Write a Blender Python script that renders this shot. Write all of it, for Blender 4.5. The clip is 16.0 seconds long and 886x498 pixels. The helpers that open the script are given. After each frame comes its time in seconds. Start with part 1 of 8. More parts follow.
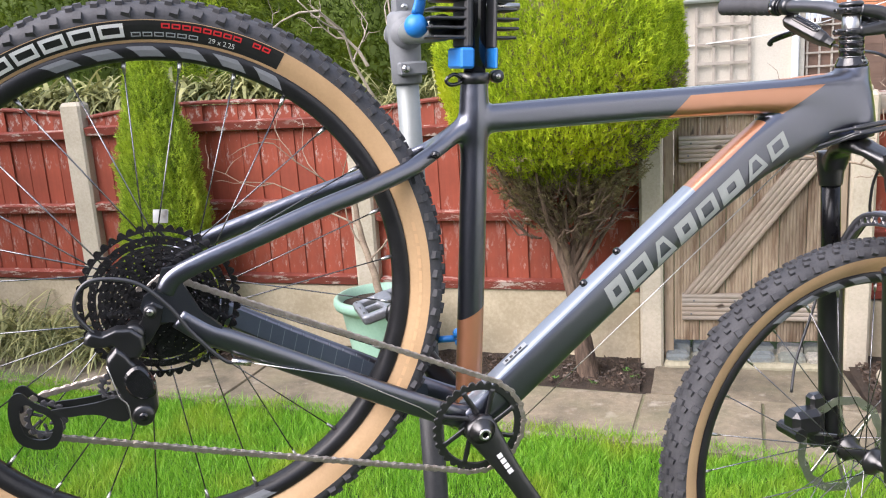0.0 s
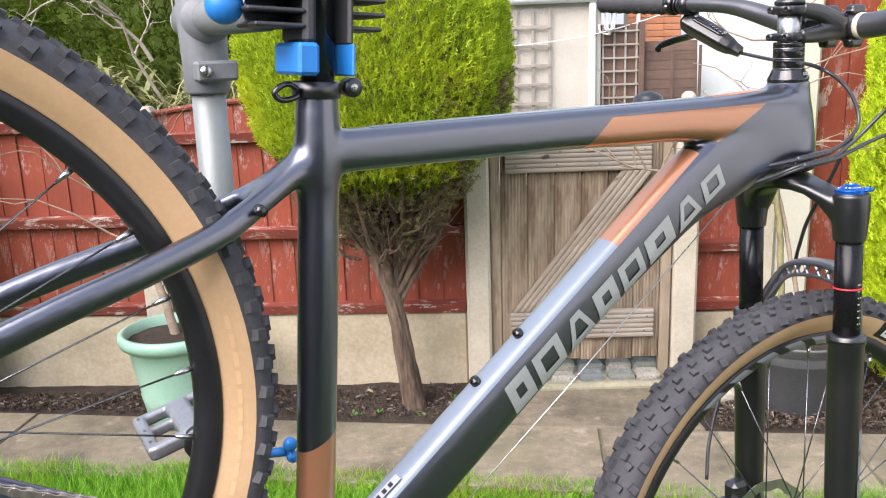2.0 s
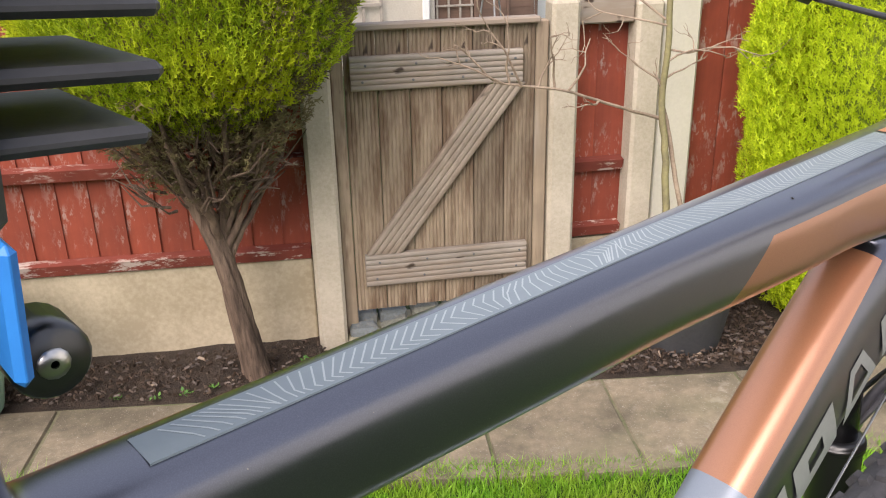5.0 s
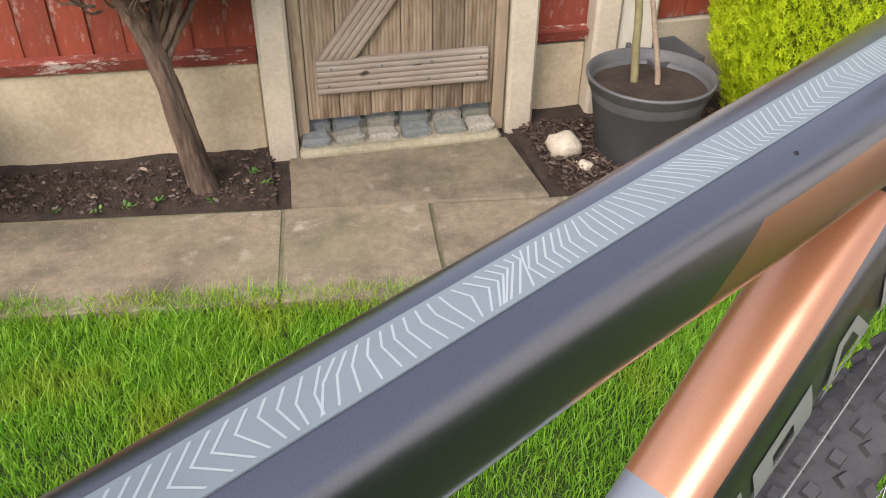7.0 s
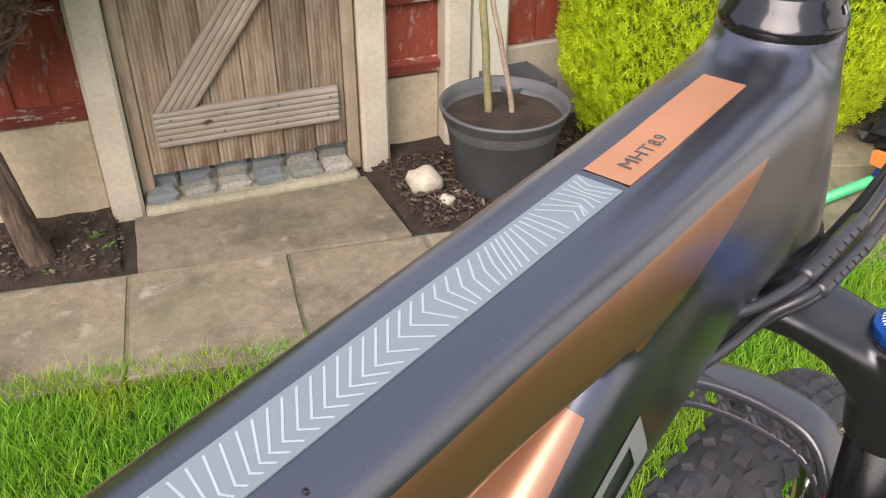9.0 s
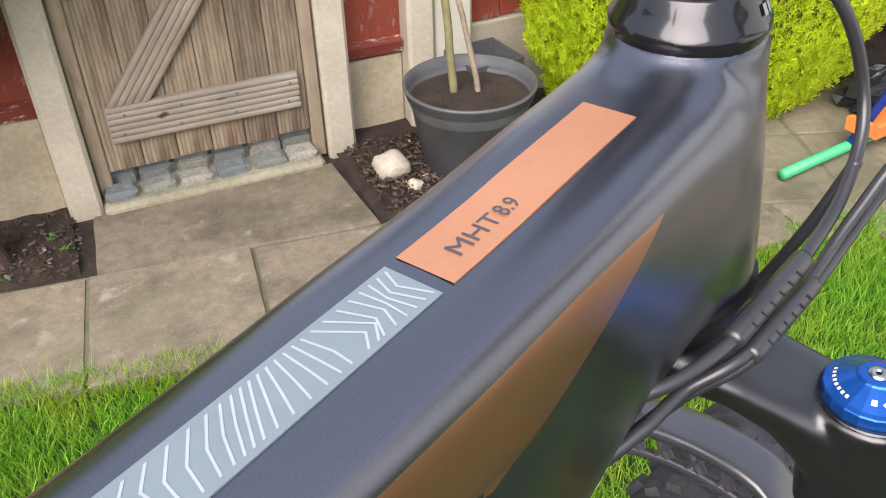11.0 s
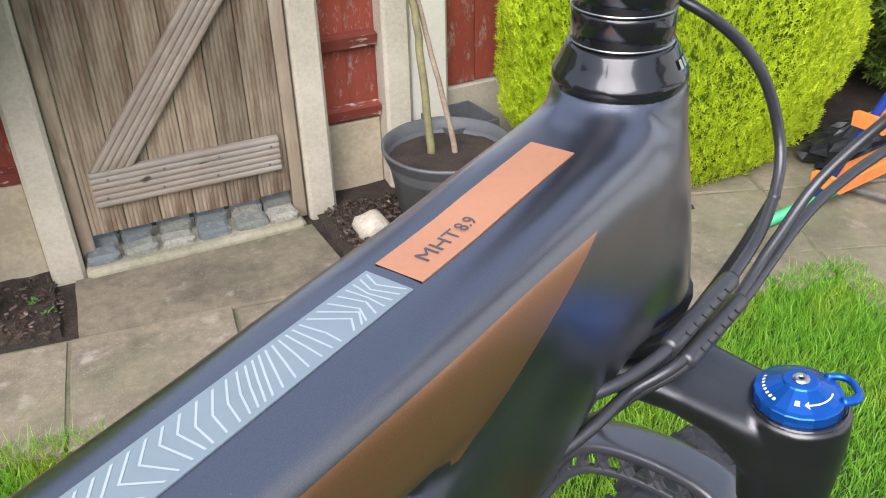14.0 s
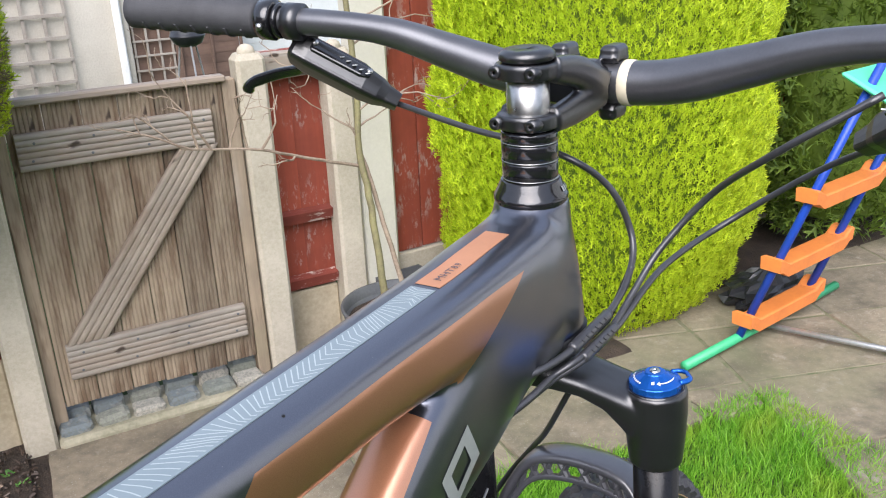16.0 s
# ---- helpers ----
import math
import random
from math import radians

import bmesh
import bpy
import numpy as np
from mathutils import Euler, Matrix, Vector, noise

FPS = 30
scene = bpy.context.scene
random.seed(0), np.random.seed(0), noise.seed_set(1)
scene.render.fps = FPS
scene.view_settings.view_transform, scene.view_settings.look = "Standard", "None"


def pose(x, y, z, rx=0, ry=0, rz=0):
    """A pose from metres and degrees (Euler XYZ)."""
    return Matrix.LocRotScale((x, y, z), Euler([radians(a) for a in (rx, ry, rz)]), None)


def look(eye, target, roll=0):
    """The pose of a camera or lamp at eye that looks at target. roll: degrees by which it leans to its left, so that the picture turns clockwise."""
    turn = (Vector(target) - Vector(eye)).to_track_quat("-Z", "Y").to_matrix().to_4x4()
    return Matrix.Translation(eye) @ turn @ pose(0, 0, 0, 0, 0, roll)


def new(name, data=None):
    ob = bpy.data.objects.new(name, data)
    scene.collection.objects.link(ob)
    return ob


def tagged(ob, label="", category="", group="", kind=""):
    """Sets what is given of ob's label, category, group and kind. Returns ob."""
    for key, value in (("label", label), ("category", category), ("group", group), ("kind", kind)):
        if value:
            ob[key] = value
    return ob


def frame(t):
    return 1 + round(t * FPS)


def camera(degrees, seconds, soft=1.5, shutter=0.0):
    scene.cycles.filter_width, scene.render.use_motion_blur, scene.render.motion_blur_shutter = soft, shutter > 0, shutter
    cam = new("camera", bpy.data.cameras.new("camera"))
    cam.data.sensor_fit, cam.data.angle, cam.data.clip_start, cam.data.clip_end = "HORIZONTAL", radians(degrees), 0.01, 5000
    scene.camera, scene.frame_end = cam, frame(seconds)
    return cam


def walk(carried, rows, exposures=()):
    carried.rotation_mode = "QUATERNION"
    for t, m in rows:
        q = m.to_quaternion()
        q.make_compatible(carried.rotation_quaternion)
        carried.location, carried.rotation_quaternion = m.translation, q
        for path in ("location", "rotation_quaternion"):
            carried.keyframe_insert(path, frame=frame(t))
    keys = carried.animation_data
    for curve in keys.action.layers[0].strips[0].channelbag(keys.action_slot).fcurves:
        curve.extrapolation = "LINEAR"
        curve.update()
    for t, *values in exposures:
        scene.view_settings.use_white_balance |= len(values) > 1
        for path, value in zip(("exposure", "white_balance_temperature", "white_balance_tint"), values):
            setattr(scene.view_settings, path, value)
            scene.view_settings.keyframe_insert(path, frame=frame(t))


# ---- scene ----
cam = camera(54.6, 16.0, soft=1.1)
PATH = [
    (0, (-0.045, 0.023, 1.504), (-0.538, 1.909, 1.057), -3.7),
    (0.5, (-0.09, 0.123, 1.509), (-0.446, 2.041, 1.07), -2.8),
    (1, (-0.117, 0.243, 1.521), (-0.358, 2.18, 1.083), -2.7),
    (1.5, (-0.129, 0.335, 1.514), (-0.278, 2.277, 1.061), -2.4),
    (2, (-0.175, 0.432, 1.506), (-0.209, 2.375, 1.032), -2.0),
    (2.5, (-0.228, 0.547, 1.525), (-0.117, 2.484, 1.038), -1.8),
    (3, (-0.23, 0.678, 1.536), (-0.022, 2.601, 1.028), -1.8),
    (5.3, (-0.202, 1.098, 1.56), (0.138, 2.878, 0.714), -1.0),
    (5.5, (-0.188, 1.122, 1.555), (0.139, 2.87, 0.64), -0.7),
    (6, (-0.179, 1.155, 1.551), (0.145, 2.815, 0.483), 0.3),
    (6.5, (-0.172, 1.17, 1.557), (0.151, 2.777, 0.412), 0.4),
    (7, (-0.143, 1.193, 1.56), (0.224, 2.77, 0.386), 0.7),
    (7.5, (-0.107, 1.218, 1.555), (0.322, 2.783, 0.386), 1.4),
    (8, (-0.068, 1.239, 1.557), (0.435, 2.795, 0.406), 1.6),
    (8.5, (-0.034, 1.259, 1.559), (0.539, 2.807, 0.429), 1.3),
    (9, (0.004, 1.288, 1.559), (0.604, 2.823, 0.427), 0.3),
    (9.5, (0.033, 1.308, 1.558), (0.649, 2.836, 0.424), -0.5),
    (12, (0.091, 1.362, 1.53), (0.705, 2.833, 0.322), -1.6),
    (12.5, (0.094, 1.37, 1.525), (0.713, 2.836, 0.313), -1.5),
    (13, (0.097, 1.362, 1.53), (0.734, 2.844, 0.347), -1.1),
    (13.5, (0.089, 1.339, 1.54), (0.744, 2.853, 0.41), -1.6),
    (13.8, (0.075, 1.318, 1.548), (0.76, 2.857, 0.469), -1.7),
    (14, (0.065, 1.3, 1.558), (0.76, 2.847, 0.498), -1.5),
    (14.5, (0.034, 1.25, 1.579), (0.776, 2.824, 0.593), -1.7),
    (15, (0.002, 1.192, 1.597), (0.79, 2.796, 0.7), -1.8),
    (15.2, (-0.011, 1.173, 1.603), (0.799, 2.785, 0.739), -2.1),
    (15.5, (-0.03, 1.143, 1.61), (0.811, 2.768, 0.802), -2.2),
    (16, (-0.069, 1.09, 1.617), (0.825, 2.733, 0.911), -2.6),
]
walk(cam, [(t, look(eye, target, roll)) for t, eye, target, roll in PATH],
     exposures=[(0, 1.26, 6400, 18), (3.0, 1.18, 6450, 17), (5.5, 0.87, 6950, 19), (9.5, 0.91, 6850, 17), (12.0, 0.98, 6400, 15), (16.0, 0.94, 6150, 14)])

# ---- world, sun, exposure ----
world = bpy.data.worlds.new("world")
scene.world = world
world.use_nodes = True
wn = world.node_tree.nodes
sky = wn.new("ShaderNodeTexSky")
sky.sky_type, sky.sun_disc = "NISHITA", False
SUN_EL, SUN_AZ = 43.0, 222.0          # degrees above the horizon; compass-like angle of the sun, 0 is +y, clockwise
sky.sun_elevation, sky.sun_rotation = radians(SUN_EL), radians(SUN_AZ)
sky.dust_density, sky.ozone_density, sky.air_density = 4.0, 1.0, 1.0
haze = wn.new("ShaderNodeMix")          # thin bright cloud over the whole sky
haze.data_type = "RGBA"
haze.inputs[0].default_value = 0.6
haze.inputs[7].default_value = (3.6, 4.0, 4.7, 1)
world.node_tree.links.new(sky.outputs[0], haze.inputs[6])
world.node_tree.links.new(haze.outputs[2], wn["Background"].inputs[0])
wn["Background"].inputs[1].default_value = 0.145
sun = new("sun", bpy.data.lights.new("sun", "SUN"))
sun.data.energy, sun.data.angle, sun.data.color = 2.8, radians(58), (1.0, 0.972, 0.945)
sun_to = Vector((math.sin(radians(SUN_AZ)) * math.cos(radians(SUN_EL)), math.cos(radians(SUN_AZ)) * math.cos(radians(SUN_EL)), math.sin(radians(SUN_EL))))
sun.matrix_world = look(sun_to * 20, (0, 0, 0))

rnd = random.Random(7)


# ---- materials ----
class Nodes:
    """A small builder for node materials."""

    def __init__(self, name):
        self.m = bpy.data.materials.new(name)
        self.m.use_nodes = True
        self.t = self.m.node_tree
        self.b = self.t.nodes["Principled BSDF"]
        self.co = self.t.nodes.new("ShaderNodeTexCoord")

    def add(self, kind, **inputs):
        n = self.t.nodes.new(kind)
        for k, v in inputs.items():
            self.put(n.inputs[int(k[1:]) if k[0] == "i" and k[1:].isdigit() else k], v)
        return n

    def put(self, socket, v):
        if isinstance(v, bpy.types.NodeSocket):
            self.t.links.new(v, socket)
        else:
            socket.default_value = v

    def math(self, op, a, b=0.0):
        n = self.t.nodes.new("ShaderNodeMath")
        n.operation = op
        self.put(n.inputs[0], a)
        self.put(n.inputs[1], b)
        return n.outputs[0]

    def mix(self, f, a, b):
        n = self.t.nodes.new("ShaderNodeMix")
        n.data_type = "RGBA"
        self.put(n.inputs[0], f)
        self.put(n.inputs[6], (*a, 1) if isinstance(a, tuple) else a)
        self.put(n.inputs[7], (*b, 1) if isinstance(b, tuple) else b)
        return n.outputs[2]

    def noise(self, scale, detail=4.0, rough=0.6, stretch=None, where="Object"):
        n = self.add("ShaderNodeTexNoise", Scale=scale, Detail=detail, Roughness=rough)
        src = self.co.outputs[where]
        if stretch:
            mp = self.add("ShaderNodeMapping")
            self.t.links.new(src, mp.inputs[0])
            mp.inputs["Scale"].default_value = stretch
            src = mp.outputs[0]
        self.t.links.new(src, n.inputs["Vector"])
        return n.outputs[0]

    def ramp(self, v, lo, hi):
        n = self.add("ShaderNodeMapRange")
        n.clamp = True
        self.put(n.inputs[0], v)
        n.inputs[1].default_value, n.inputs[2].default_value = lo, hi
        return n.outputs[0]

    def random(self):
        return self.add("ShaderNodeObjectInfo").outputs["Random"]

    def island(self):
        return self.add("ShaderNodeNewGeometry").outputs["Random Per Island"]

    def half(self, normal, d):
        """1 where the object's own coordinates lie beyond the plane normal . p = d."""
        n = self.t.nodes.new("ShaderNodeVectorMath")
        n.operation = "DOT_PRODUCT"
        self.t.links.new(self.co.outputs["Object"], n.inputs[0])
        n.inputs[1].default_value = normal
        return self.math("GREATER_THAN", n.outputs["Value"], d)

    def all_of(self, *masks):
        out = masks[0]
        for k in masks[1:]:
            out = self.math("MULTIPLY", out, k)
        return out

    def bump(self, height, strength, distance=0.002):
        n = self.add("ShaderNodeBump", Strength=strength, Distance=distance)
        self.t.links.new(height, n.inputs["Height"])
        self.t.links.new(n.outputs[0], self.b.inputs["Normal"])

    def done(self, colour, rough=0.6, metal=0.0, **more):
        self.put(self.b.inputs["Base Color"], (*colour, 1) if isinstance(colour, tuple) else colour)
        self.put(self.b.inputs["Roughness"], rough)
        self.put(self.b.inputs["Metallic"], metal)
        for k, v in more.items():
            self.put(self.b.inputs[k.replace("_", " ")], v)
        return self.m


def surf(name, c1, c2, coarse=6.0, fine=60.0, rough=(0.5, 0.7), bump=0.2, metal=0.0, vary=0.0, stretch=None, dist=0.002, **more):
    """A surface of two colours, mottled at two scales, with matching relief; vary: brightness from piece to piece."""
    n = Nodes(name)
    a, b = n.noise(coarse, 4, 0.6, stretch), n.noise(fine, 5, 0.65, stretch)
    mask = n.ramp(n.math("ADD", n.math("MULTIPLY", a, 0.6), n.math("MULTIPLY", b, 0.4)), 0.38, 0.62)
    colour = n.mix(mask, c1, c2)
    if vary:
        hsv = n.add("ShaderNodeHueSaturation")
        n.put(hsv.inputs["Value"], n.math("ADD", n.math("MULTIPLY", n.random(), vary), 1 - vary / 2))
        n.put(hsv.inputs["Color"], colour)
        colour = hsv.outputs[0]
    if bump:
        n.bump(b, bump, dist)
    r = n.math("ADD", n.math("MULTIPLY", a, rough[1] - rough[0]), rough[0])
    return n.done(colour, r, metal, **more)


def leafy(name, dark, light, spread=0.9, translucent=0.25, patch=None):
    """Foliage: each leaf or spray has its own tone, with broad lighter and browner patches."""
    n = Nodes(name)
    c = n.mix(n.ramp(n.island(), 0.0, spread), dark, light)
    c = n.mix(n.ramp(n.noise(3.0, 3), 0.48, 0.75), c, patch or tuple(0.5 * (p + q) for p, q in zip(dark, light)))
    n.done(c, 0.55, 0.0, Subsurface_Weight=0.0)
    tr = n.add("ShaderNodeBsdfTranslucent")
    n.t.links.new(c, tr.inputs[0])
    mx = n.add("ShaderNodeMixShader", Fac=translucent)
    n.t.links.new(n.b.outputs[0], mx.inputs[1])
    n.t.links.new(tr.outputs[0], mx.inputs[2])
    n.t.links.new(mx.outputs[0], n.t.nodes["Material Output"].inputs[0])
    return n.m


def wood(name, c1, c2, grain=(1, 1, 1), rough=(0.65, 0.85), bump=0.35, vary=0.25, moss=None, worn=None, stain=None, bare=0.45):
    """Weathered boards: fine streaks along the grain, blotches, and optional flaking to bare grey or green algae."""
    n = Nodes(name)
    streak = n.noise(55, 6, 0.7, grain)
    blotch = n.noise(4.0, 4, 0.6)
    c = n.mix(n.ramp(streak, 0.3, 0.7), c1, c2)
    c = n.mix(n.ramp(blotch, 0.35, 0.75), c, tuple(0.55 * v for v in c1))
    if worn:
        chip = n.math("MULTIPLY", n.ramp(n.noise(23, 8, 0.75, tuple(0.35 + 0.65 * g for g in grain)), 0.535, 0.58), n.ramp(n.noise(2.6, 3), bare, bare + 0.13))
        c = n.mix(chip, c, worn)
    if stain:
        soft = tuple(0.12 + 0.88 * g for g in grain)
        c = n.mix(n.math("MULTIPLY", n.ramp(n.noise(7.5, 5, 0.7, soft), 0.47, 0.57), 0.9), c, stain)
        c = n.mix(n.math("MULTIPLY", n.ramp(n.noise(5.0, 4, 0.6, soft), 0.56, 0.72), 0.7), c, (0.36, 0.33, 0.29))
        c = n.mix(n.ramp(n.noise(21, 2, 0.5, tuple(0.4 + 0.6 * g for g in grain)), 0.70, 0.75), c, (0.045, 0.03, 0.02))
    if moss:
        c = n.mix(n.math("MULTIPLY", n.ramp(n.noise(1.7, 3), 0.5, 0.7), 0.6), c, moss)
    hsv = n.add("ShaderNodeHueSaturation")
    n.put(hsv.inputs["Value"], n.math("ADD", n.math("MULTIPLY", n.random(), vary), 1 - vary / 2))
    n.put(hsv.inputs["Color"], c)
    n.bump(streak, bump, 0.003)
    return n.done(hsv.outputs[0], n.math("ADD", n.math("MULTIPLY", blotch, rough[1] - rough[0]), rough[0]))


def slab_material():
    """Old concrete paving: sandy body, grey lichen blotches, dark algae and fine grit."""
    n = Nodes("paving_slab_concrete")
    grit = n.noise(190, 4, 0.7)
    c = n.mix(n.ramp(n.noise(26, 6, 0.7), 0.35, 0.7), (0.245, 0.203, 0.142), (0.155, 0.130, 0.092))
    c = n.mix(n.ramp(n.noise(3.1, 5, 0.65), 0.46, 0.64), c, (0.105, 0.090, 0.062))
    c = n.mix(n.ramp(n.noise(9, 4, 0.6), 0.6, 0.74), c, (0.31, 0.275, 0.22))
    c = n.mix(n.math("MULTIPLY", n.ramp(grit, 0.6, 0.72), 0.7), c, (0.5, 0.47, 0.41))
    c = n.mix(n.math("MULTIPLY", n.ramp(n.noise(1.4, 3), 0.5, 0.7), 0.5), c, (0.17, 0.175, 0.09))
    hsv = n.add("ShaderNodeHueSaturation")
    n.put(hsv.inputs["Value"], n.math("ADD", n.math("MULTIPLY", n.random(), 0.22), 0.89))
    n.put(hsv.inputs["Color"], c)
    n.bump(grit, 0.5, 0.003)
    return n.done(hsv.outputs[0], 0.88)


Z_GRAIN, X_GRAIN = (1, 1, 0.04), (0.04, 1, 1)
RED_V = wood("red_fence_paint_upright", (0.320, 0.064, 0.031), (0.240, 0.048, 0.026), Z_GRAIN, vary=0.3, worn=(0.42, 0.36, 0.32))
RED_H = wood("red_fence_paint_level", (0.255, 0.052, 0.031), (0.190, 0.041, 0.028), X_GRAIN, vary=0.2, worn=(0.50, 0.42, 0.37), bare=0.38)
GATE_V = wood("weathered_gate_timber_upright", (0.335, 0.265, 0.188), (0.23, 0.175, 0.120), Z_GRAIN, vary=0.5, moss=(0.22, 0.20, 0.12), stain=(0.115, 0.072, 0.043))
GATE_H = wood("weathered_gate_timber_level", (0.385, 0.342, 0.29), (0.285, 0.25, 0.208), X_GRAIN, vary=0.15, stain=(0.27, 0.215, 0.165))
GATE_D = wood("weathered_gate_timber_brace", (0.38, 0.32, 0.255), (0.27, 0.225, 0.175), (1, 1, 0.2), vary=0.1, stain=(0.22, 0.17, 0.125))
CONCRETE = surf("weathered_concrete", (0.52, 0.470, 0.380), (0.37, 0.330, 0.250), 3.0, 90, (0.8, 0.95), 0.5, vary=0.12, dist=0.003)
GRAVELBOARD = surf("stained_gravel_board_concrete", (0.50, 0.43, 0.31), (0.33, 0.28, 0.19), 2.6, 60, (0.8, 0.95), 0.4, vary=0.1)
SLAB = slab_material()
def sett_material():
    """Granite setts: blue-grey, green-grey and sandy ones side by side, dirty in the hollows."""
    n = Nodes("granite_sett")
    pick = n.random()
    c = n.mix(n.ramp(pick, 0.42, 0.50), (0.14, 0.165, 0.175), (0.19, 0.20, 0.16))
    c = n.mix(n.ramp(pick, 0.70, 0.76), c, (0.33, 0.31, 0.26))
    grit = n.noise(95, 5, 0.7)
    c = n.mix(n.ramp(grit, 0.42, 0.72), c, (0.12, 0.125, 0.105))
    c = n.mix(n.math("MULTIPLY", n.ramp(n.noise(17, 4), 0.5, 0.7), 0.6), c, (0.40, 0.38, 0.32))
    n.bump(grit, 0.6, 0.004)
    return n.done(c, 0.8)


SETT = sett_material()
SOIL = surf("bare_garden_soil", (0.075, 0.052, 0.036), (0.032, 0.023, 0.017), 12, 130, (0.85, 1.0), 1.0, dist=0.02)
MULCH = leafy("bark_mulch", (0.026, 0.016, 0.011), (0.085, 0.056, 0.038), 1.0, 0.0)
TURF = surf("turf_base", (0.050, 0.105, 0.015), (0.030, 0.066, 0.010), 5, 160, (0.8, 0.95), 1.0, dist=0.02)
GRASS = leafy("grass_blade", (0.09, 0.28, 0.012), (0.34, 0.64, 0.06), 1.0, 0.45, (0.40, 0.50, 0.05))
GOLD = leafy("golden_conifer_foliage", (0.30, 0.44, 0.012), (0.82, 0.93, 0.045), 0.95, 0.45)
GOLDGREEN = leafy("green_gold_conifer_foliage", (0.17, 0.29, 0.012), (0.64, 0.76, 0.045), 0.9, 0.45, (0.66, 0.70, 0.025))
DARKLEAF = leafy("dark_foliage_and_core_shade", (0.040, 0.085, 0.012), (0.20, 0.29, 0.035), 0.9, 0.25)
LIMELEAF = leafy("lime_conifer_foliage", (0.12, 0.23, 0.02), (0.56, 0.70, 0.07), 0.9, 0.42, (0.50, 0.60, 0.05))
# also fills the golden and columnar conifers' cores, as shade between their sprays
HEDGELEAF = leafy("hedge_foliage_and_core_shade", (0.032, 0.066, 0.010), (0.175, 0.255, 0.030), 0.9, 0.3, (0.25, 0.32, 0.03))
DRYLEAF = leafy("dry_conifer_foliage", (0.11, 0.085, 0.045), (0.25, 0.22, 0.10), 0.9, 0.1)
STRAPLEAF = leafy("variegated_strap_leaf", (0.06, 0.085, 0.025), (0.46, 0.45, 0.19), 1.0, 0.25)
SPROUT = leafy("small_weed_leaf", (0.06, 0.17, 0.03), (0.16, 0.36, 0.07), 1.0, 0.3)
BARK = surf("stringy_conifer_bark", (0.215, 0.150, 0.108), (0.055, 0.036, 0.026), 14, 70, (0.8, 0.95), 1.0, stretch=(1, 1, 0.12), dist=0.01)
DEADTWIG = surf("bleached_dead_wood", (0.44, 0.38, 0.31), (0.26, 0.22, 0.17), 14, 90, (0.75, 0.9), 0.4)
PALEBOARD = surf("weathered_white_boards", (0.62, 0.645, 0.63), (0.54, 0.565, 0.55), 3, 40, (0.5, 0.65), 0.06)
TWIG = surf("bare_twig_bark", (0.33, 0.26, 0.19), (0.19, 0.14, 0.10), 20, 120, (0.7, 0.9), 0.4)
GREENTWIG = surf("sapling_bark", (0.24, 0.22, 0.10), (0.15, 0.13, 0.07), 20, 120, (0.6, 0.8), 0.4)
TUB = surf("sage_green_plastic", (0.30, 0.48, 0.38), (0.24, 0.41, 0.32), 5, 80, (0.35, 0.5), 0.05)
POT = surf("black_plastic_pot", (0.070, 0.074, 0.080), (0.105, 0.110, 0.116), 6, 90, (0.4, 0.6), 0.05)
STONE = surf("pale_stone", (0.52, 0.47, 0.38), (0.32, 0.285, 0.22), 9, 70, (0.7, 0.9), 0.6)
RENDER = surf("pebbledash_render", (0.62, 0.58, 0.50), (0.50, 0.46, 0.39), 1.5, 55, (0.85, 1.0), 0.8, dist=0.01)
TRELLIS = surf("trellis_timber", (0.40, 0.36, 0.31), (0.30, 0.26, 0.22), 6, 60, (0.7, 0.9), 0.2)
BROWNWOOD = wood("brown_shed_boards", (0.17, 0.105, 0.075), (0.12, 0.075, 0.055), X_GRAIN, vary=0.25)
WHITEPAINT = surf("white_plastic", (0.82, 0.82, 0.80), (0.74, 0.74, 0.72), 4, 60, (0.35, 0.5), 0.03)
BRICKORANGE = surf("orange_brick", (0.50, 0.21, 0.10), (0.40, 0.16, 0.08), 8, 60, (0.8, 0.95), 0.4, vary=0.3)
CORRUGATED = surf("corrugated_sheet", (0.50, 0.51, 0.50), (0.36, 0.37, 0.36), 3, 40, (0.6, 0.8), 0.2)
CREAM = surf("cream_render", (0.60, 0.58, 0.49), (0.52, 0.50, 0.42), 2, 80, (0.8, 0.95), 0.2)
BLACKSHEET = surf("black_polythene", (0.012, 0.013, 0.015), (0.03, 0.032, 0.036), 7, 50, (0.2, 0.4), 0.4)
TOYBLUE = surf("toy_blue_paint", (0.012, 0.06, 0.42), (0.01, 0.05, 0.34), 8, 60, (0.3, 0.5), 0.05)
TOYORANGE = surf("toy_orange_plastic", (0.75, 0.24, 0.055), (0.66, 0.20, 0.05), 8, 60, (0.4, 0.55), 0.05)
TOYGREEN = surf("toy_green_paint", (0.05, 0.42, 0.19), (0.045, 0.36, 0.16), 8, 60, (0.35, 0.5), 0.05)
GALV = surf("galvanised_tube", (0.55, 0.56, 0.57), (0.42, 0.43, 0.44), 8, 60, (0.35, 0.5), 0.05, 0.7)


# ---- mesh helpers ----
def mesh_of(name, verts, faces, material=None, smooth=False):
    me = bpy.data.meshes.new(name)
    me.from_pydata([tuple(v) for v in verts], [], faces)
    if material:
        me.materials.append(material)
    if smooth:
        me.polygons.foreach_set("use_smooth", [True] * len(me.polygons))
    me.update()
    return me


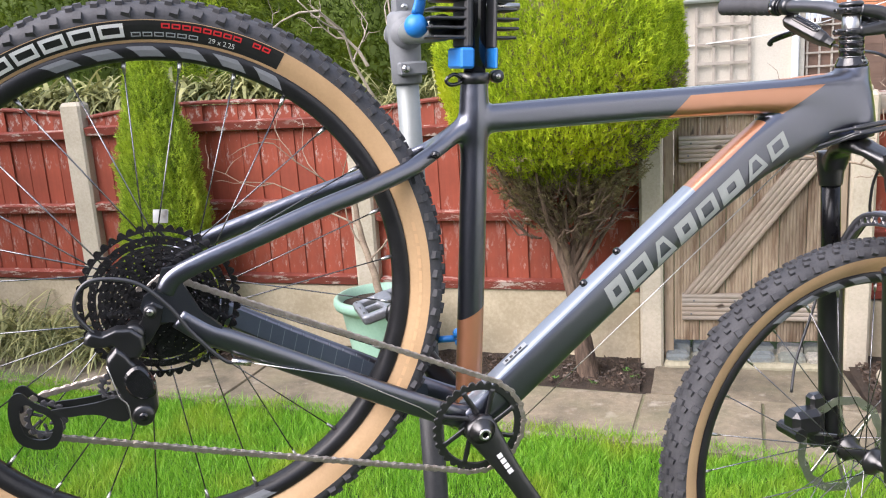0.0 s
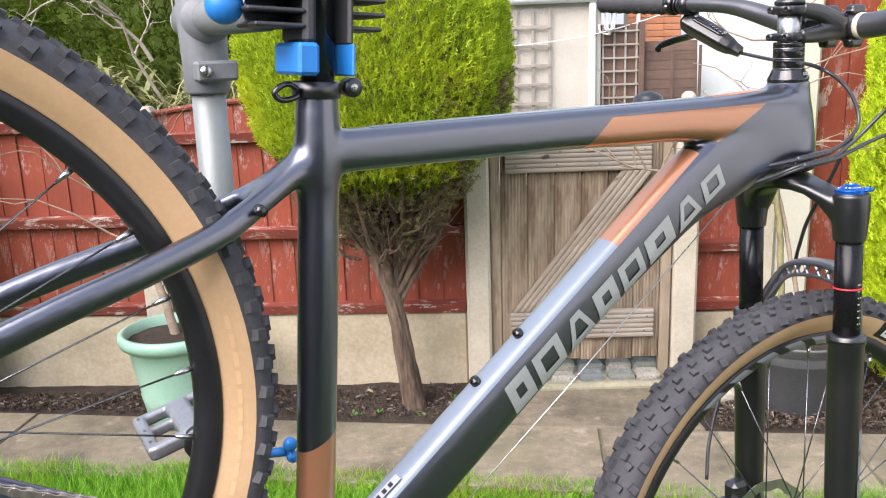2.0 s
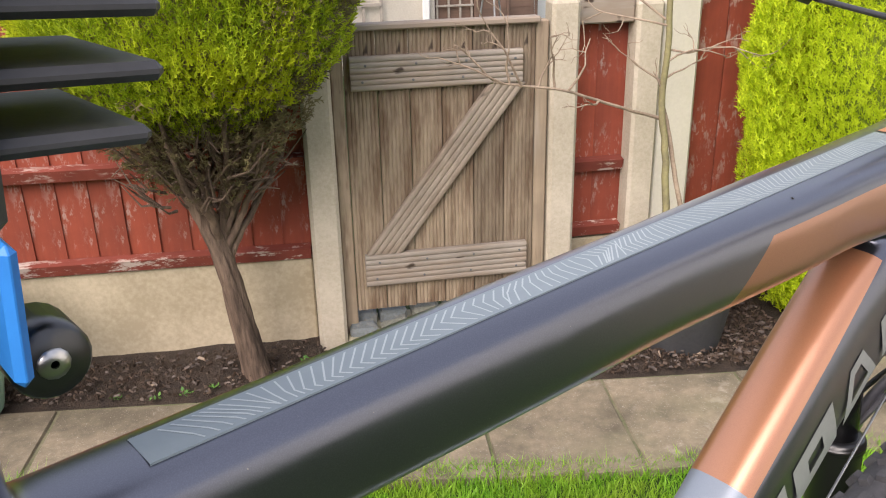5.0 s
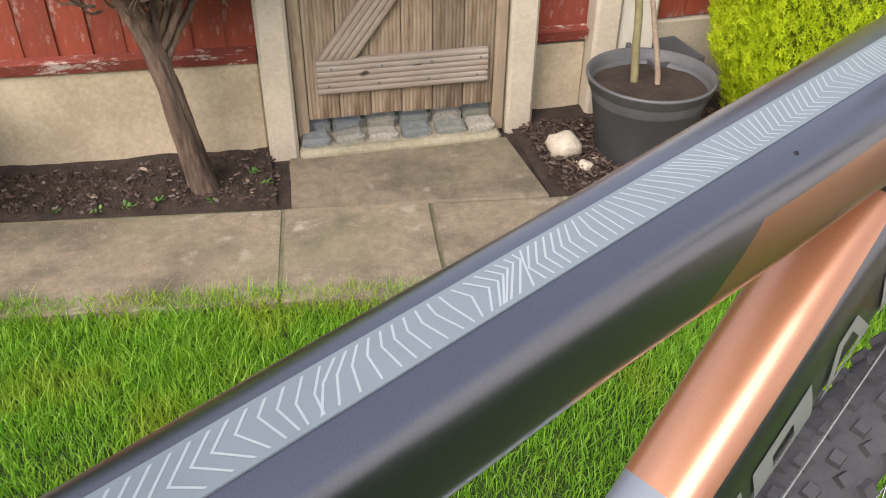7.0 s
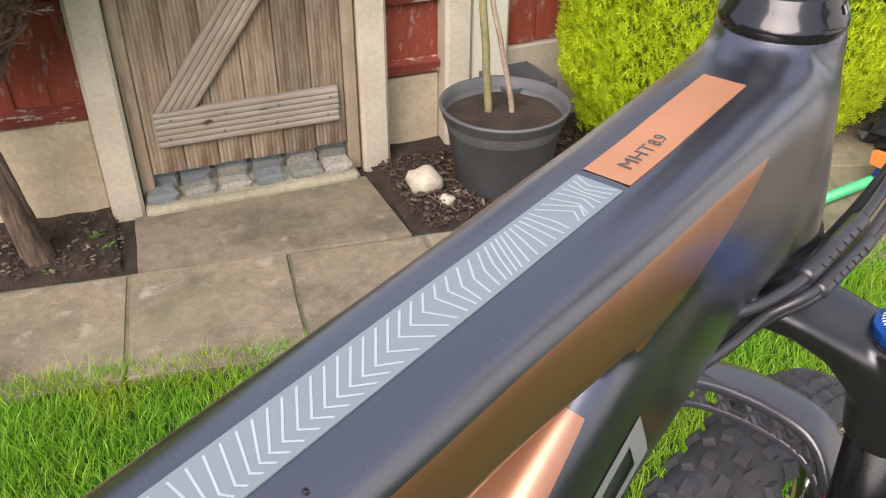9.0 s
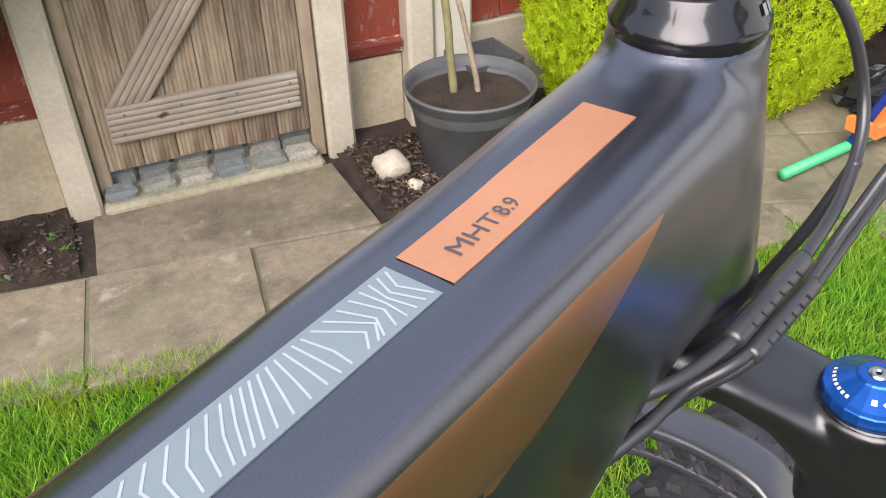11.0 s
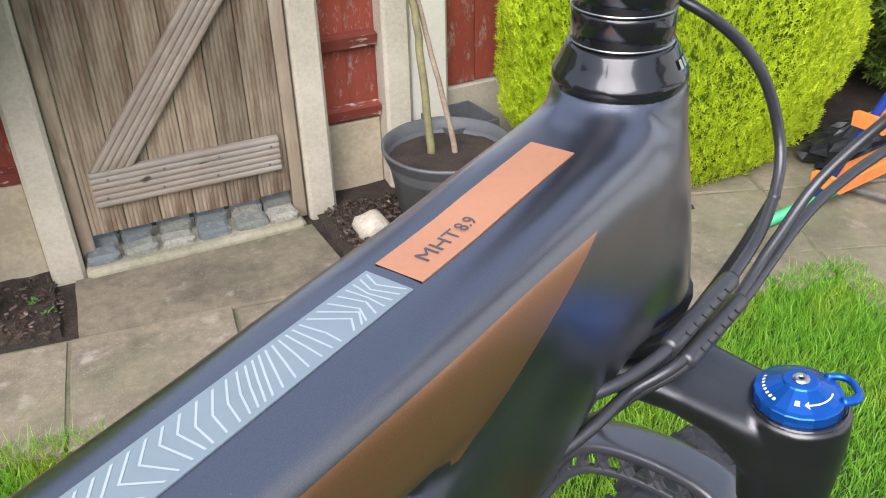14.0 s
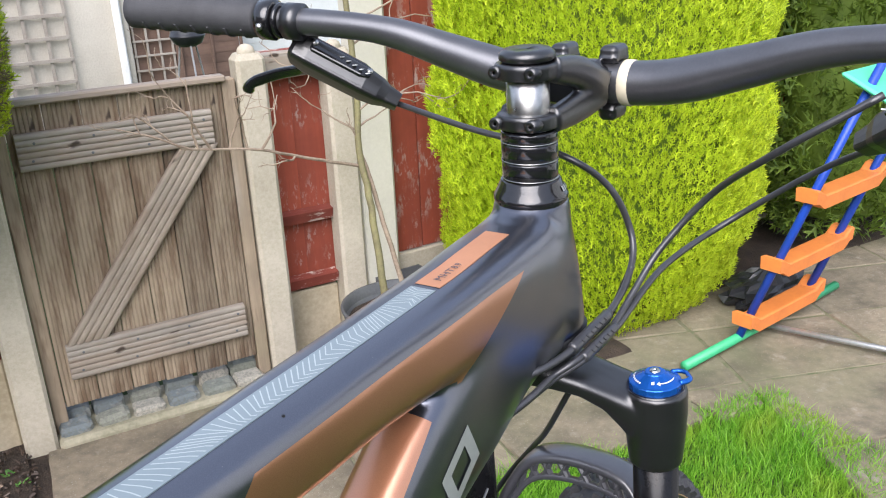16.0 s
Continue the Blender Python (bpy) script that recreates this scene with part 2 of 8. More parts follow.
def part(name, me, material, parent, label="", at=None, smooth=None):
    """Links a mesh (or (verts, faces)) as one object under a thing or a part; with no parent it is a thing."""
    if isinstance(me, tuple):
        me = mesh_of(name, me[0], me[1], material, bool(smooth))
    elif material and not me.materials:
        me.materials.append(material)
    ob = new(name, me)
    if parent is not None:
        ob.parent = parent
    if at is not None:
        ob.matrix_basis = at
    if label:
        ob["label"] = label
    return ob


def thing(name, label, category, group="", kind="", at=None):
    e = new(name)
    e.empty_display_size = 0.05
    if at is not None:
        e.matrix_basis = at
    return tagged(e, label, category, group, kind)


def join(*shapes):
    verts, faces = [], []
    for v, f in shapes:
        k = len(verts)
        verts += [tuple(p) for p in v]
        faces += [tuple(i + k for i in g) for g in f]
    return verts, faces


def moved(shape, m):
    return [tuple(m @ Vector(v)) for v in shape[0]], shape[1]


def box(x0, y0, z0, x1, y1, z1, bevel=0.004):
    """A box with chamfered edges: 24 corners."""
    b = min(bevel, 0.45 * min(abs(x1 - x0), abs(y1 - y0), abs(z1 - z0)))
    cx, cy, cz = (x0 + x1) / 2, (y0 + y1) / 2, (z0 + z1) / 2
    hx, hy, hz = abs(x1 - x0) / 2, abs(y1 - y0) / 2, abs(z1 - z0) / 2
    verts, idx = [], {}
    for sx in (-1, 1):
        for sy in (-1, 1):
            for sz in (-1, 1):
                for axis in range(3):
                    h = [hx - b, hy - b, hz - b]
                    h[axis] += b
                    idx[sx, sy, sz, axis] = len(verts)
                    verts.append((cx + sx * h[0], cy + sy * h[1], cz + sz * h[2]))
    faces = []
    for axis in range(3):
        o = [a for a in range(3) if a != axis]
        for s in (-1, 1):
            ring = []
            for p, q in ((-1, -1), (1, -1), (1, 1), (-1, 1)):
                key = [0, 0, 0]
                key[axis], key[o[0]], key[o[1]] = s, p, q
                ring.append(idx[(*key, axis)])
            faces.append(tuple(ring))
    for a in range(3):
        o = [k for k in range(3) if k != a]
        for p in (-1, 1):
            for q in (-1, 1):
                ring = []
                for s in (-1, 1):
                    key = [0, 0, 0]
                    key[a], key[o[0]], key[o[1]] = s, p, q
                    pair = [idx[(*key, o[0])], idx[(*key, o[1])]]
                    ring += pair if s < 0 else pair[::-1]
                faces.append(tuple(ring))
    for sx in (-1, 1):
        for sy in (-1, 1):
            for sz in (-1, 1):
                faces.append(tuple(idx[sx, sy, sz, a] for a in range(3)))
    return verts, faces


def lathe(profile, n=32, axis="z", closed=False):
    """Turns (radius, height) points round an axis."""
    verts, faces = [], []
    for r, h in profile:
        for i in range(n):
            a = 2 * math.pi * i / n
            c, s = r * math.cos(a), r * math.sin(a)
            verts.append((c, s, h) if axis == "z" else (c, h, s) if axis == "y" else (h, c, s))
    rows = len(profile)
    for j in range(rows if closed else rows - 1):
        k = (j + 1) % rows
        for i in range(n):
            i2 = (i + 1) % n
            faces.append((j * n + i, j * n + i2, k * n + i2, k * n + i))
    return verts, faces


def sweep(path, radii, n=16, power=2.0, side=None, caps=True):
    """A tube along a path. radii: one (a, b) per point: half-width along `side`, half-height across it; power > 2 squares it off."""
    pts = [Vector(p) for p in path]
    if not isinstance(radii, list):
        radii = [radii] * len(pts)
    radii = [r if isinstance(r, tuple) else (r, r) for r in radii]
    verts, faces = [], []
    prev = Vector(side) if side else None
    for i, p in enumerate(pts):
        t = (pts[min(i + 1, len(pts) - 1)] - pts[max(i - 1, 0)]).normalized()
        if side:
            s = Vector(side)
        elif prev is None:
            s = t.orthogonal()
        else:
            s = prev
        s = (s - t * s.dot(t)).normalized()
        prev = s
        up = t.cross(s)
        a, b = radii[i]
        for k in range(n):
            th = 2 * math.pi * k / n
            c, q = math.cos(th), math.sin(th)
            e = 2.0 / power
            verts.append(p + s * (a * math.copysign(abs(c) ** e, c)) + up * (b * math.copysign(abs(q) ** e, q)))
    for i in range(len(pts) - 1):
        for k in range(n):
            k2 = (k + 1) % n
            faces.append((i * n + k, i * n + k2, (i + 1) * n + k2, (i + 1) * n + k))
    if caps:
        faces.append(tuple(range(n))[::-1])
        faces.append(tuple(range((len(pts) - 1) * n, len(pts) * n)))
    return verts, faces


def smooth_path(pts, steps=6):
    """Catmull-Rom points through pts."""
    p = [Vector(q) for q in pts]
    p = [p[0] * 2 - p[1], *p, p[-1] * 2 - p[-2]]
    out = []
    for i in range(1, len(p) - 2):
        for s in range(steps):
            t = s / steps
            out.append(0.5 * (2 * p[i] + (p[i + 1] - p[i - 1]) * t + (2 * p[i - 1] - 5 * p[i] + 4 * p[i + 1] - p[i + 2]) * t * t + (3 * p[i] - p[i - 1] - 3 * p[i + 1] + p[i + 2]) * t ** 3))
    return out + [p[-2]]


def lerp_table(table, x):
    """Values between the rows (x, v, ...) of a table."""
    for a, b in zip(table, table[1:]):
        if x <= b[0]:
            t = max(0.0, (x - a[0]) / (b[0] - a[0]))
            t = t * t * (3 - 2 * t)
            return [p + (q - p) * t for p, q in zip(a[1:], b[1:])]
    return list(table[-1][1:])


def ball(r, centre=(0, 0, 0), n=20, squash=1.0):
    rows = n // 2
    prof = [(r * math.sin(math.pi * j / rows), -r * squash * math.cos(math.pi * j / rows)) for j in range(rows + 1)]
    v, f = lathe([(max(q, 1e-4), h) for q, h in prof], n)
    return [(x + centre[0], y + centre[1], z + centre[2]) for x, y, z in v], f


def rod(a, b, r, n=12):
    return sweep([a, b], r, n)


def text_mesh(body, size, depth=0.0003, shear=0.0):
    cu = bpy.data.curves.new("lettering", "FONT")
    cu.body, cu.size, cu.extrude, cu.shear = body, size, depth, shear
    ob = bpy.data.objects.new("lettering", cu)
    scene.collection.objects.link(ob)
    me = bpy.data.meshes.new_from_object(ob.evaluated_get(bpy.context.evaluated_depsgraph_get()))
    bpy.data.objects.remove(ob)
    bpy.data.curves.remove(cu)
    me.materials.clear()
    return me


# ---- ground ----
EDGE = lambda x: 3.165 - 0.12 * x - 0.02 * math.sin(2.1 * x)      # lawn's edge along the path
BACK = lambda x: 3.60 - 0.12 * x                                  # path's edge along the beds
PATIO_X = 2.27                                                    # lawn's edge along the patio


def build_ground():
    n = 90
    xs = [-60 + 120 * (i / n) for i in range(n + 1)]
    xs = sorted(xs + [-4 + 0.1 * i for i in range(80)])
    ys = sorted([-40 + 90 * (i / 60) for i in range(61)] + [0.2 + 0.1 * i for i in range(60)])
    verts = [(x, y, -0.035 + 0.006 * noise.noise((x * 1.3, y * 1.3, 0)) - (0.06 if y > 4.4 else 0)) for y in ys for x in xs]
    w = len(xs)
    faces = [(j * w + i, j * w + i + 1, (j + 1) * w + i + 1, (j + 1) * w + i) for j in range(len(ys) - 1) for i in range(w - 1)]
    ob = part("ground", (verts, faces), TURF, None, smooth=True)
    tagged(ob, "green turf sheet under the lawn and beyond", "ground", kind="structure")


def bed(name, outline, label, h=0.03):
    """A bed of soil with clods, over an outline given as (x, front y, back y) rows."""
    verts, faces, w = [], [], 14
    for x, y0, y1 in outline:
        for j in range(w):
            y = y0 + (y1 - y0) * j / (w - 1)
            z = -0.012 + h * (0.5 + 0.5 * noise.noise((x * 3, y * 3, 5))) + 0.012 * noise.noise((x * 17, y * 17, 1)) + 0.006 * noise.noise((x * 50, y * 50, 2))
            verts.append((x, y, z if 0 < j < w - 1 else -0.04))
    for i in range(len(outline) - 1):
        for j in range(w - 1):
            faces.append((i * w + j, (i + 1) * w + j, (i + 1) * w + j + 1, i * w + j + 1))
    ob = part(name, (verts, faces), SOIL, None, smooth=True)
    tagged(ob, label, "soil bed", kind="structure")
    return ob


def chips(name, regions, count, label, seed, size=(0.012, 0.04), material=None):
    """Loose bark chips and crumbs, as stuff."""
    r = random.Random(seed)
    verts, faces = [], []
    for _ in range(count):
        x0, x1, y0f, y1f = r.choice(regions)
        x = r.uniform(x0, x1)
        y = r.uniform(y0f(x), y1f(x))
        s, t, a = r.uniform(*size), r.uniform(0.003, 0.009), r.uniform(0, 6.3)
        m = pose(x, y, r.uniform(0.005, 0.028), r.uniform(-25, 25), r.uniform(-25, 25), math.degrees(a))
        k = len(verts)
        for v in ((-s, -s * 0.3, 0), (s, -s * 0.2, 0), (s * 0.8, s * 0.3, 0), (-s * 0.9, s * 0.25, 0), (-s * 0.7, 0, t), (s * 0.7, 0, t)):
            verts.append(m @ Vector(v) * 1)
        faces += [(k, k + 1, k + 5, k + 4), (k + 1, k + 2, k + 5), (k + 2, k + 3, k + 4, k + 5), (k + 3, k, k + 4)]
    ob = part(name, (verts, faces), material or MULCH, None)
    tagged(ob, label, "mulch", kind="stuff")


def grow_grass():
    r = random.Random(3)
    verts, faces = [], []

    def blade(x, y, h, w):
        a = r.uniform(0, 6.283)
        lean, b = r.uniform(0.1, 0.9) * h, r.uniform(0, 6.283)
        dx, dy = math.cos(a) * w, math.sin(a) * w
        lx, ly = math.cos(b) * lean, math.sin(b) * lean
        k, z = len(verts), -0.035
        verts.extend(((x - dx, y - dy, z), (x + dx, y + dy, z), (x + dx * .8 + lx * .35, y + dy * .8 + ly * .35, z + h * .6), (x - dx * .8 + lx * .35, y - dy * .8 + ly * .35, z + h * .6), (x + lx, y + ly, z + h)))
        faces.extend(((k, k + 1, k + 2, k + 3), (k + 3, k + 2, k + 4)))

    n = 0
    while n < 170000:
        x = r.uniform(-4.2, PATIO_X)
        e = EDGE(x)
        y = e - abs(r.gauss(0, 0.75))
        if y < 0.9 or (x > PATIO_X - 0.02 + 0.03 * math.sin(y * 9)):
            continue
        d = noise.noise((x * 2.2, y * 2.2, 9))
        h = (0.046 + 0.03 * d) * r.uniform(0.5, 1.45)
        if e - y < 0.08:
            h *= 1.25
        blade(x, y, h, r.uniform(0.0009, 0.0020))
        n += 1
    ob = part("lawn_grass", (verts, faces), GRASS, None)
    tagged(ob, "bright green lawn grass, unevenly grown", "grass", kind="stuff")


def slab_mesh(points, top, thick=0.05, seed=0):
    """A paving slab from its corners, with chamfered, slightly worn edges."""
    r = random.Random(seed)
    c = Vector((sum(p[0] for p in points) / len(points), sum(p[1] for p in points) / len(points), 0))
    dense = []
    for a, b in zip(points, points[1:] + points[:1]):
        for k in range(6):
            t = k / 6
            dense.append(Vector((a[0] + (b[0] - a[0]) * t, a[1] + (b[1] - a[1]) * t, 0)))
    rings = []
    for inset, z in ((0.0, top - thick), (0.0, top - 0.008), (0.007, top)):
        rings.append([tuple((p - (p - c).normalized() * (inset + (r.uniform(0, 0.005) if inset == 0 else 0))) + Vector((0, 0, z))) for p in dense])
    verts = [v for g in rings for v in g]
    n = len(dense)
    faces = [(j * n + i, j * n + (i + 1) % n, (j + 1) * n + (i + 1) % n, (j + 1) * n + i) for j in range(2) for i in range(n)]
    k = len(verts)
    verts.append((c.x, c.y, top))
    faces += [(2 * n + i, 2 * n + (i + 1) % n, k) for i in range(n)]
    return verts, faces


def build_paving():
    path = thing("path", "worn concrete slab path with mossy joints", "path", kind="structure")
    g = 0.0022
    k = 0
    # the long run beside the lawn
    xs = [-5.0, -4.35, -3.6, -2.9, -2.0, -1.03, -0.12, 0.36, 0.80, 1.27, 1.95]
    for a, b in zip(xs, xs[1:]):
        pts = [(a + g - 0.045, EDGE(a) - 0.05), (b - g - 0.045, EDGE(b) - 0.05), (b - g, BACK(b)), (a + g, BACK(a))]
        part("slab", slab_mesh(pts, 0.0 + 0.004 * math.sin(k * 2.3), seed=k), SLAB, path)
        k += 1
    # the apron before the gate
    for pts in ([(-0.10 + g, BACK(-.1) + g), (0.77, BACK(.77) + g), (0.74, 3.94), (-0.08 + g, 3.94)],):
        part("slab", slab_mesh(pts, 0.004, seed=k), SLAB, path)
        k += 1
    fill = surf("mossy_joint_sand", (0.20, 0.18, 0.12), (0.10, 0.115, 0.05), 14, 120, (0.9, 1.0), 0.8, dist=0.006)
    v, f = [], []
    for i, x in enumerate(xs):
        v += [(x, EDGE(x) - 0.04, -0.008), (x, BACK(x) + 0.01, -0.008)]
        if i:
            f.append((2 * i - 2, 2 * i, 2 * i + 1, 2 * i - 1))
    part("joint_filling", (v, f), fill, path)
    part("bed_base", ([(-5.0, BACK(-5.0) - 0.01, -0.013), (1.95, BACK(1.95) - 0.01, -0.013), (1.95, 4.02, -0.013), (-5.0, 4.3, -0.013)], [(0, 1, 2, 3)]), SOIL, path)
    part("joint_filling", ([(-0.09, BACK(-.09), -0.0075), (0.76, BACK(.76), -0.0075), (0.73, 3.93, -0.0075), (-0.07, 3.93, -0.0075)], [(0, 1, 2, 3)]), fill, path)
    patio = thing("patio", "large pale concrete patio slabs with dark joints", "patio", kind="structure")
    part("joint_filling", ([(1.93, 3.02, -0.0105), (4.6, 2.2, -0.0105), (4.6, 3.8, -0.0105), (1.93, 3.6, -0.0105)], [(0, 1, 2, 3)]), fill, patio)
    part("slab", slab_mesh([(1.958, 2.86), (2.155, 2.86), (2.205, 2.994), (1.962, 3.076)], -0.003, seed=77), SLAB, patio)
    part("slab", slab_mesh([(1.954, 3.562), (2.346, 3.426), (2.40, 3.60), (1.958, 3.70)], -0.004, seed=78), SLAB, patio)
    ang = radians(-19)
    for i in range(-2, 5):
        for j in range(-4, 3):
            if j >= 1 and i < 0:
                continue
            def at(p, q):
                return (2.21 + p * math.cos(ang) - q * math.sin(ang), 3.0 + p * math.sin(ang) + q * math.cos(ang))
            a, b = i * 0.62, j * 0.44
            pts = [at(a + 2 * g, b + 2 * g), at(a + 0.62 - 2 * g, b + 2 * g), at(a + 0.62 - 2 * g, b + 0.44 - 2 * g), at(a + 2 * g, b + 0.44 - 2 * g)]
            cx, cy = sum(p[0] for p in pts) / 4, sum(p[1] for p in pts) / 4
            if cx < 2.2 and cy < EDGE(cx) + 0.05 or cx < 1.85 or cy > 3.78:
                continue
            part("slab", slab_mesh(pts, -0.004 + 0.004 * math.sin(k * 1.7), seed=k), SLAB, patio)
            k += 1


def sett_mesh(w, d, h, seed):
    r = random.Random(seed)
    v, f = box(-w / 2, -d / 2, 0, w / 2, d / 2, h, 0.012)
    return [(x + r.uniform(-.004, .004), y + r.uniform(-.004, .004), z + (r.uniform(-.004, .004) if z > h / 2 else 0)) for x, y, z in v], f


def build_step():
    step = thing("step", "gate step of two rows of granite setts behind a rough concrete lip", "step", kind="structure")
    v, f = box(-0.035, 3.925, -0.03, 0.715, 4.16, 0.028, 0.014)
    part("step_base", (v, f), surf("rough_concrete_lip", (0.36, 0.33, 0.24), (0.22, 0.21, 0.14), 6, 60, (0.85, 1), 0.8, dist=0.006), step)
    shapes = [mesh_of("sett", *sett_mesh(0.108, 0.075, 0.06, i), SETT) for i in range(5)]
    for row in range(2):
        for i in range(6):
            m = pose(0.03 + 0.124 * i + rnd.uniform(-.006, .006), 3.995 + 0.086 * row, 0.0 + 0.018 * row + rnd.uniform(-.004, .004), rnd.uniform(-3, 3), rnd.uniform(-3, 3), rnd.uniform(-4, 4))
            part("sett", shapes[(i * 2 + row * 3) % 5], SETT, step, at=m)


build_ground()
build_step()
build_paving()
bed("soil_bed", [(-5 + 0.06 * i, BACK(-5 + 0.06 * i) + 0.005, FY) for i in range(82) for FY in (4.25,) if -5 + .06 * i < -0.1], "dark soil bed with bark scraps below the fence")
bed("soil_bed", [(0.77 + 0.06 * i, BACK(0.77 + 0.06 * i) + 0.005, 4.2) for i in range(22)], "dark soil bed round the potted sapling")
bed("soil_bed", [(2.2 + 0.1 * i, 3.62, 4.3) for i in range(26)], "dark soil strip at the foot of the conifers")
chips("bark_scraps", [(-3.4, -0.12, lambda x: BACK(x) + 0.02, lambda x: 4.0), (0.8, 1.6, lambda x: BACK(x) + 0.02, lambda x: 4.0)], 5200, "brown bark scraps and crumbs on the soil", 5, (0.003, 0.014))
chips("pale_straw_bits", [(-1.3, -0.12, lambda x: BACK(x) + 0.03, lambda x: 3.95), (0.8, 1.6, lambda x: BACK(x) + 0.02, lambda x: 3.95)], 26, "pale dry stalks on the soil", 6, (0.008, 0.024), TWIG)
grow_grass()


# ---- fence and gate ----
FENCE_Y = lambda x: 4.02 - 0.055 * (x + 0.14)


def concrete_post(x0, x1, y0, top, label, depth=0.1, turn=0.0, lean=0.0, knob=False):
    """A concrete fence post with chamfered corners, a weathered foot and a shallow sloped top."""
    cx = (x0 + x1) / 2
    e = thing("concrete_post", label, "fence post", "fence posts", at=pose(cx, y0 + depth / 2, 0, 0, lean, turn))
    w = (x1 - x0) / 2
    rings = [(-0.1, w, depth / 2), (top - 0.02, w, depth / 2), (top, w - 0.012, depth / 2 - 0.012)]
    verts, faces = [], []
    for z, a, b in rings:
        c = 0.012
        verts += [(-a + c, -b, z), (a - c, -b, z), (a, -b + c, z), (a, b - c, z), (a - c, b, z), (-a + c, b, z), (-a, b - c, z), (-a, -b + c, z)]
    for j in range(2):
        faces += [(j * 8 + i, j * 8 + (i + 1) % 8, j * 8 + 8 + (i + 1) % 8, j * 8 + 8 + i) for i in range(8)]
    faces.append(tuple(range(16, 24)))
    part("post", (verts, faces), CONCRETE, e)
    if knob:
        part("post_knob", moved(lathe([(0.030, 0.0), (0.031, 0.008), (0.026, 0.020), (0.015, 0.029), (0.001, 0.032)], 14), Matrix.Translation((0.0, 0.0, top - 0.001))), CONCRETE, e, "rounded concrete knob", smooth=True)
    return e


def fence_panel(x0, x1, rails, top, label, y_of, thick=0.012, bow=0.05, gravel=0.34, board=0.105, tilt=0.0):
    """A feather-board panel over a concrete gravel board: overlapping uprights and three capped rails."""
    a, b = Vector((x0, y_of(x0), 0)), Vector((x1, y_of(x1), 0))
    length = (b - a).length
    ang = math.degrees(math.atan2(b.y - a.y, b.x - a.x))
    e = thing("fence_panel", label, "fence panel", "fence panels", at=Matrix.Translation(a) @ pose(0, 0, 0, 0, 0, ang))
    part("gravel_board", box(0, 0.012, -0.05, length, 0.06, gravel, 0.006), GRAVELBOARD, e, "stained concrete gravel board")
    n = max(2, round(length / board))
    bw = length / n
    boards = {}
    for i in range(n):
        u = (i + 0.5) / n
        h = top + bow * (1 - (2 * u - 1) ** 2) - gravel
        key = round(h, 2)
        if key not in boards:
            w, t = bw / 2 + 0.008, thick
            prof = [(-w, 0.0), (w, -0.008), (w, t - 0.008 - 0.006), (-w, t)]
            v = [(x, y, z) for z in (0.0, h - 0.003, h) for x, y in ([(p, q) for p, q in prof] if z < h else [(p * 0.985, q * 0.9) for p, q in prof])]
            f = [(j * 4 + k, j * 4 + (k + 1) % 4, j * 4 + 4 + (k + 1) % 4, j * 4 + 4 + k) for j in range(2) for k in range(4)] + [(8, 9, 10, 11), (3, 2, 1, 0)]
            boards[key] = mesh_of("board", v, f, RED_V)
        part("board", boards[key], RED_V, e, at=pose((i + 0.5) * bw, 0.045 + rnd.uniform(-.002, .002), gravel, rnd.uniform(-.3, .3), 0, 0))
    for z in rails:
        rail = [(0.002, 0.034, z - 0.056), (0.002, 0.0, z - 0.05), (0.002, -0.012, z - 0.008), (0.002, 0.034, z)]
        v = rail + [(length - 0.002, q, r) for _, q, r in rail]
        part("rail", (v, [(0, 1, 5, 4), (1, 2, 6, 5), (2, 3, 7, 6), (3, 0, 4, 7), (3, 2, 1, 0), (4, 5, 6, 7)]), RED_H, e)
    k = 12
    v, f = sweep([(length * i / k, 0.045, top + bow * (1 - (2 * i / k - 1) ** 2) + 0.008) for i in range(k + 1)], (0.022, 0.011), 8, 4.0, side=(0, 1, 0))
    part("capping", (v, f), RED_H, e)
    return e


def reeded(w, t, length, grooves, along="z", deep=0.0012):
    """A deck board with rounded reeds on its front (towards -y), lying along z or x."""
    prof = []
    m = grooves * 6
    for i in range(m + 1):
        u = i / m
        d = abs(math.sin(math.pi * grooves * u)) ** 0.5
        prof.append((-w / 2 + w * u, -t / 2 - 0.0 + deep * (1 - d)))
    prof += [(w / 2, t / 2), (-w / 2, t / 2)]
    n = len(prof)
    v = [((x, y, z) if along == "z" else (z, y, -x)) for z in (0, length) for x, y in prof]
    f = [(i, (i + 1) % n, n + (i + 1) % n, n + i) for i in range(n)] + [tuple(range(n))[::-1], tuple(range(n, 2 * n))]
    return v, f


